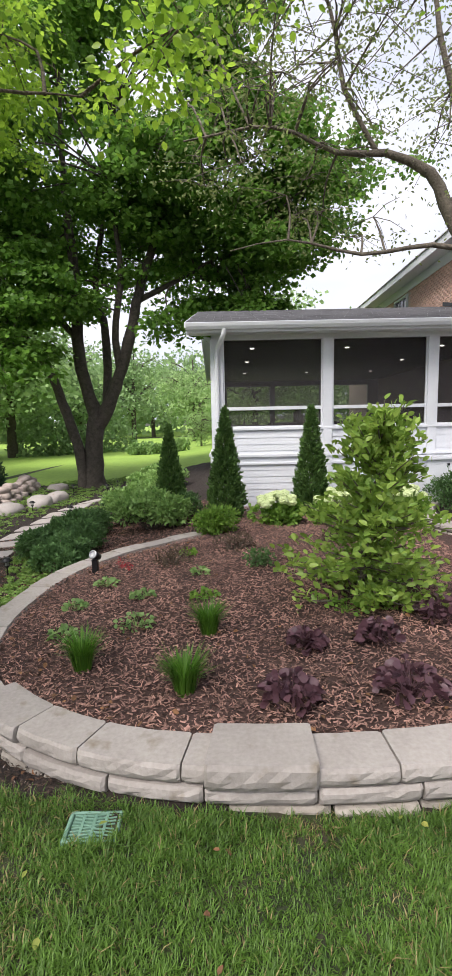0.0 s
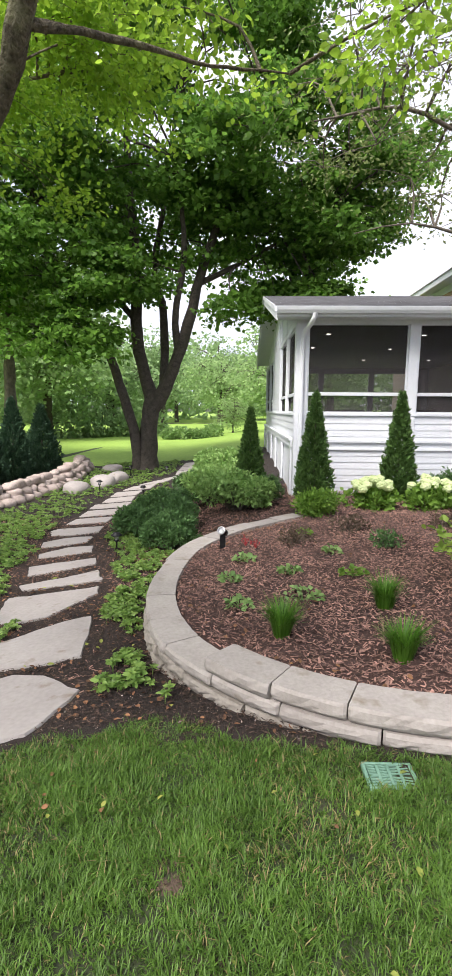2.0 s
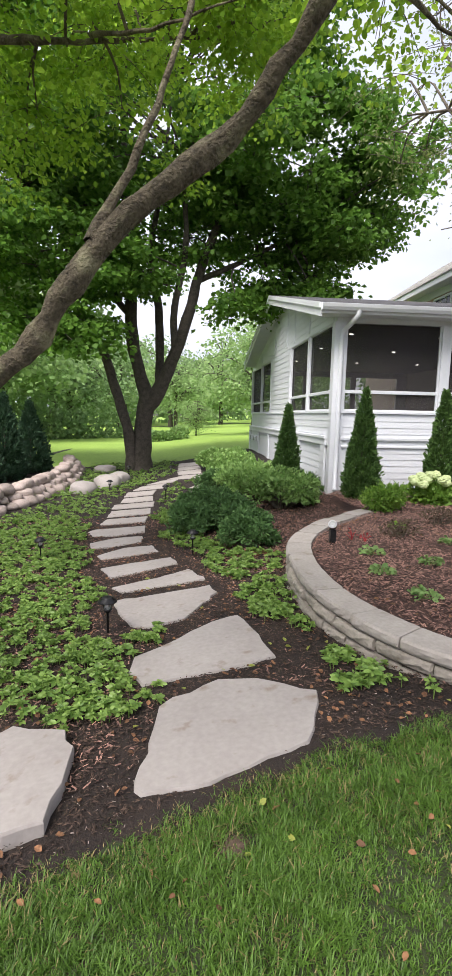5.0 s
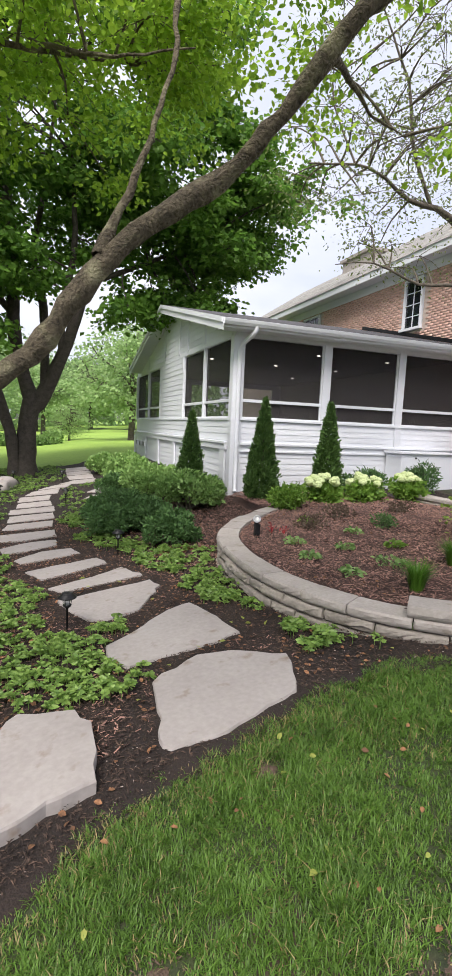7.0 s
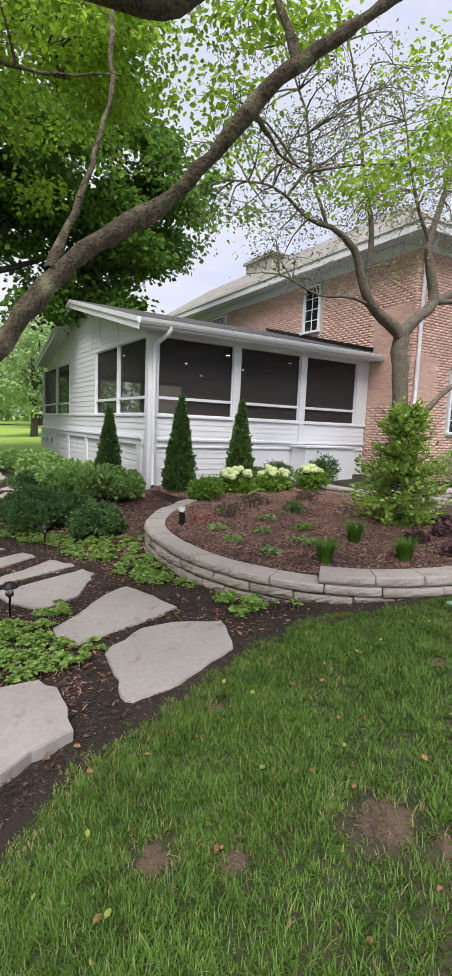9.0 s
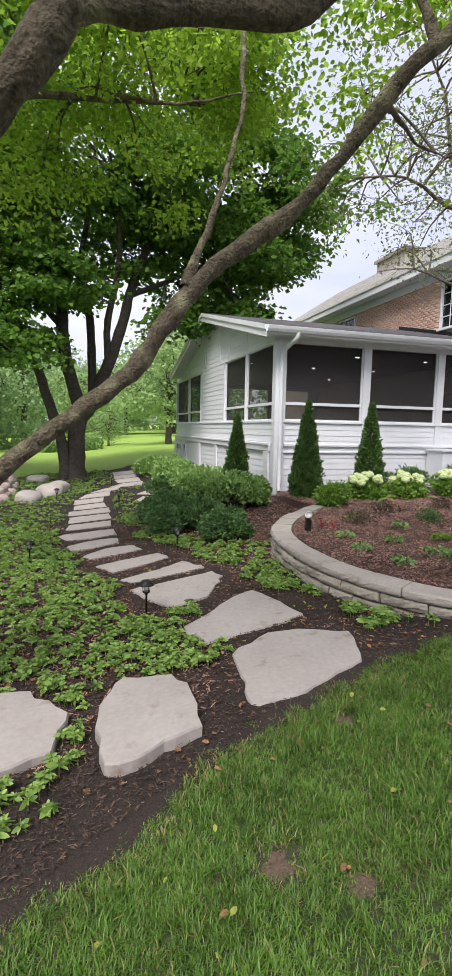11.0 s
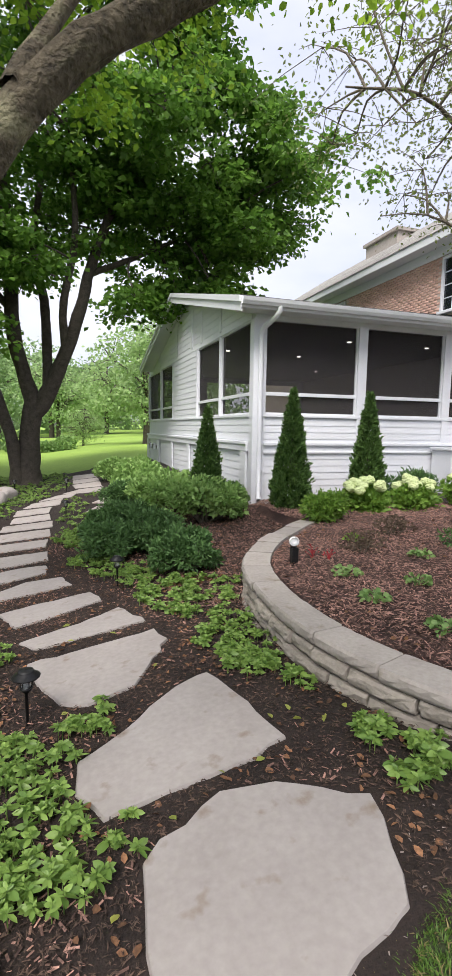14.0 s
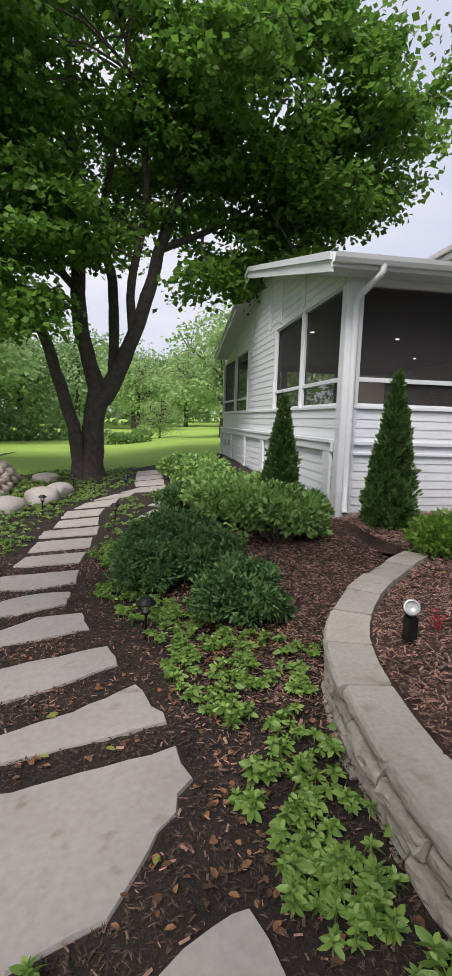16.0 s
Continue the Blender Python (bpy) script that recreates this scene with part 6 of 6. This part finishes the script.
def build_groundcover():
    rng = np.random.default_rng(77)
    n = 13500
    P = np.c_[rng.uniform(-8.2, -0.6, n), rng.uniform(1.5, 17.2, n)]
    P = np.concatenate([P, np.c_[rng.uniform(-3.6, -1.3, 1000), rng.uniform(2.4, 9.0, 1000)]])
    xl, xr = np.interp(P[:, 1], PATH_Y, PATH_L), np.interp(P[:, 1], PATH_Y, PATH_R)
    wob = 0.1 * np.sin(P[:, 1] * 4.1) + 0.07 * np.sin(P[:, 1] * 9.3)
    left = (P[:, 0] < xl - 0.06 + wob) & (P[:, 0] > np.interp(P[:, 1], [1, 5, 8, 10, 17], [-8, -8, -6.5, -5.7, -5.8])) & (P[:, 1] > lawn_edge(P[:, 0]) + 0.3)
    slabs = ((P[:, 0] > -5.1) & (P[:, 0] < -3.35) & (P[:, 1] < 2.95) & (P[:, 1] > 1.8))
    s = np.interp(P[:, 1], [2.0, 2.6, 3.2, 4.0, 5.2, 6.3, 7, 17], [0.3, 0.8, 0.85, 0.9, 1.15, 0.65, 0.45, 0.5])
    right = (P[:, 0] > xr + 0.10 + wob * 0.6) & (P[:, 0] < xr + 0.10 + s) & (P[:, 1] > 2.45)
    near_wall = np.zeros(len(P), bool)
    for k in range(0, len(WALL_PATH), 6):
        near_wall |= np.hypot(P[:, 0] - WALL_PATH[k, 0], P[:, 1] - WALL_PATH[k, 1]) < 0.07
    clump = np.array([0.6 * noise.noise(Vector((p[0] * 1.6, p[1] * 1.6, 0))) + 0.7 * noise.noise(Vector((p[0] * 4.5, p[1] * 4.5, 7))) for p in P])
    keep = ((left & (clump > -0.48)) | (right & (clump > np.where(P[:, 1] < 4.2, -0.02, -0.14)))) & ~in_poly(P, BED_POLY) & ~near_wall
    # loose plants between slabs and first stones
    loose = (P[:, 0] > -4.3) & (P[:, 0] < -3.1) & (P[:, 1] > 2.65) & (P[:, 1] < 3.9)
    keep |= loose & (clump > -0.1)
    thin = np.where(P[:, 1] > 9, rng.random(len(P)) < 0.75, True)
    P = P[keep & thin & ~on_stones(P, 0.06)]
    LP, LD, LS = [], [], []
    for x, y in P:
        z = gz(x, y) + 0.01
        for _ in range(2 if y < 9 else 1):
            ox, oy, hh = x + rng.uniform(-0.05, 0.05), y + rng.uniform(-0.05, 0.05), rng.uniform(0.025, 0.075)
            sz = rng.uniform(0.036, 0.056)
            a0 = rng.uniform(0, 6.28)
            if y < 8 and rng.random() < 0.3:
                sz *= 1.15
            for tier, (m, el, k) in enumerate(((7, 0.22, 1.0), (4, 0.75, 0.62))):
                for j in range(m):
                    a = a0 + 6.28 * j / m + tier * 0.4 + rng.uniform(-0.15, 0.15)
                    LP.append((ox, oy, z + hh + 0.012 * tier))
                    LD.append((math.cos(a), math.sin(a), el + rng.uniform(-0.2, 0.2)))
                    LS.append(sz * k)
    tagged(leaf_mesh("pachysandra", LP, LD, np.array(LS), M["pachy"], None, 0.48, 0.06, rng, long=True, droop=0.18), "low green pachysandra groundcover filling the bed beside the path", "groundcover", kind="stuff")
    V, F = [], []
    for k in range(0, len(LP), 11):
        x, y, z = LP[k]
        add_tube(V, F, [(x, y, gz(x, y)), (x, y, z)], [0.003, 0.0025], 3)
    tagged(np_mesh("pachysandra_stems", np.array([tuple(v) for v in V]), F, M["pachy"]), "thin green stems of the groundcover", "groundcover", kind="stuff")


build_groundcover()


# ---- lawn grass and fallen leaves ----
WORN = [(-2.62, 0.74, 0.14), (-2.5, 0.5, 0.08), (-1.42, 1.36, 0.06), (-3.42, 1.1, 0.09), (-3.18, 0.92, 0.07), (-2.75, 1.78, 0.07)]


def worn(P):
    """How far the turf is worn through, 0 to 1: bare spots, thin patches and a ragged strip along the soil."""
    w = np.zeros(len(P))
    for x, y, r in WORN:
        w = np.maximum(w, 1.5 * (1 - np.hypot(P[:, 0] - x, P[:, 1] - y) / (r * 1.35)))
    edge = lawn_edge(P[:, 0]) - P[:, 1]
    w = np.maximum(w, np.clip(1 - edge / 0.32, 0, 1) * np.clip((-1.6 - P[:, 0]) / 0.8, 0.15, 1) * 0.75)
    thin = np.array([noise.noise(Vector((p[0] * 1.7, p[1] * 1.7, 9.0))) + 0.6 * noise.noise(Vector((p[0] * 4.6, p[1] * 4.6, 2.0))) for p in P])
    return np.clip(w + np.clip(thin - 0.25, 0, 1) * 0.9 + 0.25 * w * thin, 0, 1)


def blades(P, A, h, width, rng):
    """Bent three-faced blades of grass standing at P, leaning towards the angles A."""
    n = len(P)
    lean = (rng.uniform(0.15, 1.5, n) * h)[:, None] * np.c_[np.cos(A), np.sin(A), np.zeros(n)]
    b0 = np.c_[P, ground_z(P[:, 0], P[:, 1]) - 0.003]
    s = np.c_[-np.sin(A), np.cos(A), np.zeros(n)] * width[:, None]
    up = np.c_[np.zeros(n), np.zeros(n), h]
    m, t = b0 + up * 0.65 + lean * 0.35, b0 + up * 0.92 + lean
    V = np.stack([b0 - s, b0 + s, m + s * 0.8, m - s * 0.8, t], 1).reshape(-1, 3)
    b = np.arange(n)[:, None] * 5
    return V, np.concatenate([b + np.array([[0, 1, 2]]), b + np.array([[0, 2, 3]]), b + np.array([[3, 2, 4]])])


def build_grass():
    rng = np.random.default_rng(31)
    n = 74000
    T = np.c_[rng.uniform(-5.8, 3.8, n), np.zeros(n)]
    T[:, 1] = lawn_edge(T[:, 0]) + 0.06 - np.abs(rng.normal(0, 1.0, n)) * 1.15
    wob = 0.05 * np.sin(T[:, 0] * 7) + 0.03 * np.sin(T[:, 0] * 17)
    k0 = int(np.argmin(WALL_PATH[:, 0]))
    front = np.interp(T[:, 0], WALL_PATH[k0:k0 + 260, 0], WALL_PATH[k0:k0 + 260, 1], left=9, right=9)
    fade = np.clip((T[:, 0] + 5.8) / 0.8, 0, 1) * np.clip((3.8 - T[:, 0]) / 0.8, 0, 1)
    T = T[(T[:, 1] < lawn_edge(T[:, 0]) + 0.02 + wob) & (T[:, 1] > -0.6) & (T[:, 1] < front - 0.03) & (rng.random(n) < fade) & ~((abs(T[:, 0] + 0.555) < 0.112) & (abs(T[:, 1] - 1.80) < 0.08))]
    w = worn(T)
    keep = rng.random(len(T)) > w * 0.8
    T, w = T[keep], w[keep]
    tall = np.array([noise.noise(Vector((p[0] * 2.4, p[1] * 2.4, 3.0))) + 0.5 * noise.noise(Vector((p[0] * 7.0, p[1] * 7.0, 5.0))) for p in T])
    per = 7
    P = np.repeat(T, per, 0) + rng.normal(0, 0.012, (len(T) * per, 2))
    A = np.repeat(rng.uniform(0, 6.28, len(T)), per) + rng.normal(0, 0.9, len(P))
    h = np.repeat(np.clip(1 + 0.75 * tall, 0.45, 1.9) * (1 - 0.45 * w) * rng.uniform(0.75, 1.25, len(T)), per) * rng.uniform(0.018, 0.046, len(P))
    dry = rng.random(len(P)) < 0.035 + 0.30 * np.repeat(w, per)
    width = rng.uniform(0.0012, 0.0027, len(P))
    for pick, name, mat, label in ((dry, "dry_grass", M["straw"], "dry straw-coloured blades among the lawn grass"), (~dry, "lawn_grass", M["blade"], "short green lawn grass growing in tufts, worn thin in places")):
        tagged(np_mesh(name, *blades(P[pick], A[pick], h[pick], width[pick], rng), mat), label, "grass", kind="stuff")
    # bare earth showing through the worn spots, strewn with crumbs
    crumbs = []
    for x, y, r in WORN:
        k = 40
        ring = []
        for i in range(k):
            a = 6.2832 * i / k
            q = r * (0.85 + 0.5 * noise.noise(Vector((math.cos(a) * 1.3 + x * 9, math.sin(a) * 1.3, y * 9))) + rng.uniform(-0.08, 0.08))
            ring.append((x + math.cos(a) * q, y + math.sin(a) * q))
        V = [(x, y, gz(x, y) + 0.009)] + [(x + (p - x) * 0.55, y + (q - y) * 0.55, gz(p, q) + 0.008 + rng.uniform(-0.003, 0.004)) for p, q in ring] + [(p, q, gz(p, q) - 0.004) for p, q in ring]
        F = [(1 + i, 1 + k + i, 1 + k + (i + 1) % k) for i in range(k)] + [(1 + i, 1 + k + (i + 1) % k, 1 + (i + 1) % k) for i in range(k)] + [(0, 1 + i, 1 + (i + 1) % k) for i in range(k)]
        tagged(np_mesh("bare_patch", V, F, M["bare"], smooth=True), "worn patch of bare brown earth in the lawn", "earth", "bare patches in the lawn", kind="structure")
        crumbs.append(np.array([x, y]) + rng.normal(size=(int(16000 * r * r), 2)) * r * 0.75)
    C = np.concatenate(crumbs)
    chips("earth_crumbs", C, ground_z(C[:, 0], C[:, 1]) + 0.006, M["bare"], rng, 0.016, "crumbs of dry earth on the worn lawn")


build_grass()


def build_fallen():
    rng = np.random.default_rng(37)

    def strew(name, P, z, size, mat, label):
        near = np.zeros(len(P), bool)
        for k in range(0, len(WALL_PATH), 6):
            _, nn, _ = wall_at(float(WALL_S[k]))
            near |= np.hypot(P[:, 0] - WALL_PATH[k, 0], P[:, 1] - WALL_PATH[k, 1]) < 0.05
            near |= np.hypot(P[:, 0] - WALL_PATH[k, 0] - nn[0] * 0.15, P[:, 1] - WALL_PATH[k, 1] - nn[1] * 0.15) < 0.15
        P, z = P[~near], z[~near]
        a = rng.uniform(0, 6.28, len(P))
        tagged(leaf_mesh(name, np.c_[P, z], np.c_[np.cos(a), np.sin(a), rng.normal(0, 0.22, len(P))], size, mat, None, 0.62, 0.2, rng, long=True, flat=2.5), label, "leaves", kind="stuff")

    # on the lawn: loose groups of brown leaves, single yellow-green ones
    c = np.c_[rng.uniform(-3.6, 1.4, 24), rng.uniform(0.5, 2.0, 24)]
    P = np.concatenate([c[rng.integers(0, 24, 60)] + rng.normal(0, 0.09, (60, 2)), np.c_[rng.uniform(-4.2, 2.0, 45), rng.uniform(0.1, 2.1, 45)]])
    P = P[P[:, 1] < lawn_edge(P[:, 0])]
    strew("fallen_leaves", P, ground_z(P[:, 0], P[:, 1]) + 0.032, 0.031, M["dry"], "dry brown fallen leaves scattered on the grass")
    P = np.c_[rng.uniform(-4.2, 2.0, 75), rng.uniform(0.1, 2.1, 75)]
    P = P[P[:, 1] < lawn_edge(P[:, 0])]
    strew("fresh_leaves", P, ground_z(P[:, 0], P[:, 1]) + 0.034, 0.036, M["fresh"], "fallen yellow-green leaves on the grass")
    # on the mulch, mostly along the inner side of the wall
    P = np.c_[rng.uniform(-2.0, 2.4, 2600), rng.uniform(1.9, 6.2, 2600)]
    d = np.min(np.stack([np.hypot(P[:, 0] - q[0], P[:, 1] - q[1]) for q in WALL_PATH[::8]]), 0)
    P = P[in_poly(P, BED_POLY) & (rng.random(len(P)) < 0.06 + 0.55 * np.exp(-np.abs(d - 0.3) / 0.16))]
    strew("bed_leaves", P, bed_height(P[:, 0], P[:, 1]) + 0.03, 0.036, M["dry"], "dry orange-brown leaves lying on the mulch")
    # litter on the soil and under the groundcover
    P = np.c_[rng.uniform(-6.4, -0.9, 9000), rng.uniform(1.7, 9.0, 9000)]
    keep = (P[:, 1] > lawn_edge(P[:, 0]) + 0.05) & ~in_poly(P, BED_POLY) & ~on_stones(P, 0.015)
    clump = np.array([noise.noise(Vector((p[0] * 2.2, p[1] * 2.2, 4.0))) for p in P])
    P = P[keep & (rng.random(len(P)) < np.clip(0.4 + 1.1 * clump, 0.12, 0.9))]
    strew("leaf_litter", P, ground_z(P[:, 0], P[:, 1]) + 0.032, 0.036, M["litter"], "dull brown leaf litter on the soil under the groundcover")
    P = np.array([p for p in zip(rng.uniform(-3.4, -1.5, 40), rng.uniform(2.2, 5.5, 40))])
    P = P[(P[:, 1] > lawn_edge(P[:, 0]) + 0.05) & ~in_poly(P, BED_POLY) & ~on_stones(P)]
    strew("soil_leaves", P, ground_z(P[:, 0], P[:, 1]) + 0.04, 0.05, M["fresh"], "single yellowing leaves fallen on the soil")
    q = 260
    P = np.c_[rng.normal(-2.15, 0.22, q), rng.normal(5.8, 0.10, q)]
    a = rng.uniform(0, 6.28, q)
    tagged(leaf_mesh("dead_needles", np.c_[P, ground_z(P[:, 0], P[:, 1]) + 0.04], np.c_[np.cos(a), np.sin(a), rng.normal(0, 0.3, q)], 0.05, M["dry"], None, 0.25, 0.1, rng), "orange-brown dead foliage under the yew", "leaves", kind="stuff")
    n = 900
    P = np.c_[rng.uniform(-4.2, -0.6, n), rng.uniform(1.6, 2.6, n)]
    e = P[:, 1] - lawn_edge(P[:, 0])
    P = P[(e > -0.02) & (e < 0.42) & ~in_poly(P, BED_POLY)]
    chips("pebbles", P, ground_z(P[:, 0], P[:, 1]) + 0.014, M["boulder"], rng, 0.012, "little pebbles and stone crumbs in the soil edge")


build_fallen()


# ---- small fittings ----
def path_light(x, y, tall, seed):
    """A solar path light: spike, slim post, glazed lantern with ribs, conical hat and finial."""
    z = gz(x, y)
    t = thing("path_light", "small black lantern path light on a thin stake", "garden light", "path lights along the stepping stones")

    def lathe(name, prof, mat, label=""):
        V, F = [], []
        add_tube(V, F, [(x, y, z + q) for q, r in prof], [r for q, r in prof], 14)
        return np_mesh(name, np.array([tuple(v) for v in V]), F, mat, t, label, True)

    lathe("post", [(-0.05, 0.008), (tall - 0.14, 0.010), (tall - 0.135, 0.018), (tall - 0.125, 0.018)], M["black"])
    lathe("base_cup", [(tall - 0.125, 0.002), (tall - 0.124, 0.03), (tall - 0.11, 0.036), (tall - 0.105, 0.03)], M["black"])
    lathe("lens", [(tall - 0.108, 0.024), (tall - 0.05, 0.03)], M["lens"], "clear ribbed lens")
    lathe("hat", [(tall - 0.052, 0.034), (tall - 0.05, 0.075), (tall - 0.043, 0.076), (tall - 0.022, 0.045), (tall - 0.018, 0.045), (tall - 0.01, 0.04), (tall - 0.004, 0.004)], M["black"])
    for k in range(6):
        a = k * math.pi / 3
        V, F = [], []
        add_tube(V, F, [(x + math.cos(a) * 0.03, y + math.sin(a) * 0.03, z + tall - 0.11), (x + math.cos(a) * 0.034, y + math.sin(a) * 0.034, z + tall - 0.05)], [0.0025, 0.0025], 4)
        np_mesh("rib", np.array([tuple(v) for v in V]), F, M["black"], t)


for k, (x, y) in enumerate([(-3.52, 3.95), (-2.8, 6.18), (-4.72, 6.5), (-5.3, 5.2), (-3.25, 10.3), (-4.55, 11.6), (-3.2, 13.4), (-4.4, 14.3), (-2.2, 15.6)]):
    path_light(x, y, 0.34, k)


def spotlight():
    x, y = -1.38, 5.08
    z = float(bed_height(x, y))
    t = thing("spotlight", "small black landscape spotlight with a bright rim standing in the mulch", "garden light")
    V, F = [], []
    add_tube(V, F, [(x, y, z - 0.05), (x, y, z + 0.16)], [0.012, 0.012], 8)
    np_mesh("stake", np.array([tuple(v) for v in V]), F, M["black"], t)
    box("bracket", x - 0.03, x + 0.03, y - 0.03, y + 0.03, z - 0.01, z + 0.15, M["black"], t)
    d = Vector((-0.35, -0.8, 0.45)).normalized()
    c = Vector((x, y + 0.01, z + 0.19))
    for nm, a, b, r0, r1, mt in (("housing", -0.07, 0.03, 0.035, 0.042, "black"), ("rim", 0.03, 0.045, 0.046, 0.046, "steel")):
        V, F = [], []
        add_tube(V, F, [c + d * a, c + d * (a + 0.004), c + d * b, c + d * (b + 0.001)], [0.004, r0, r1, r1 * 0.8], 16)
        np_mesh(nm, np.array([tuple(v) for v in V]), F, M[mt], t)
    V, F = [], []
    add_tube(V, F, [c + d * 0.034, c + d * 0.036], [0.038, 0.002], 16)
    np_mesh("lens", np.array([tuple(v) for v in V]), F, M["lens"], t, "pale glass lens")


spotlight()


def drain():
    x, y, r = -0.555, 1.80, 0.108
    z = gz(x, y) + 0.012
    t = thing("drain_grate", "square green plastic drain grate set in the lawn", "drain grate")
    box("sump", x - r, x + r, y - r, y + r, z - 0.05, z - 0.02, M["black"], t)
    for a, b, c, d in ((-r, r, -r, -r + 0.016), (-r, r, r - 0.016, r), (-r, -r + 0.016, -r + 0.016, r - 0.016), (r - 0.016, r, -r + 0.016, r - 0.016)):
        box("rim", x + a, x + b, y + c, y + d, z - 0.03, z, M["grate"], t)
    i = r - 0.016
    for k in range(-1, 2):
        box("rib", x + k * i / 2 * 1.0 - 0.006, x + k * i / 2 + 0.006, y - i, y + i, z - 0.02, z - 0.003, M["grate"], t, bevel=0.001)
    for k in range(8):
        yy = y - i + (k + 0.5) * 2 * i / 8
        for q in range(4):
            sgn = 1 if (k < 4) == (q < 2) else -1
            x0 = x - i + q * i / 2 + 0.006
            bm = bmesh.new()
            add_box(bm, 0, i / 2 - 0.012, -0.005, 0.005, -0.018, -0.004)
            bmesh.ops.rotate(bm, verts=bm.verts, cent=(0, 0, 0), matrix=Matrix.Rotation(0.22 * sgn, 3, "Z"))
            bmesh.ops.translate(bm, verts=bm.verts, vec=(x0, yy, z))
            part("slat", bm, M["grate"], t)
    t.matrix_world = Matrix.Translation((0, y, z)) @ Matrix.Scale(0.72, 4, (0, 1, 0)) @ Matrix.Translation((0, -y, -z))


drain()
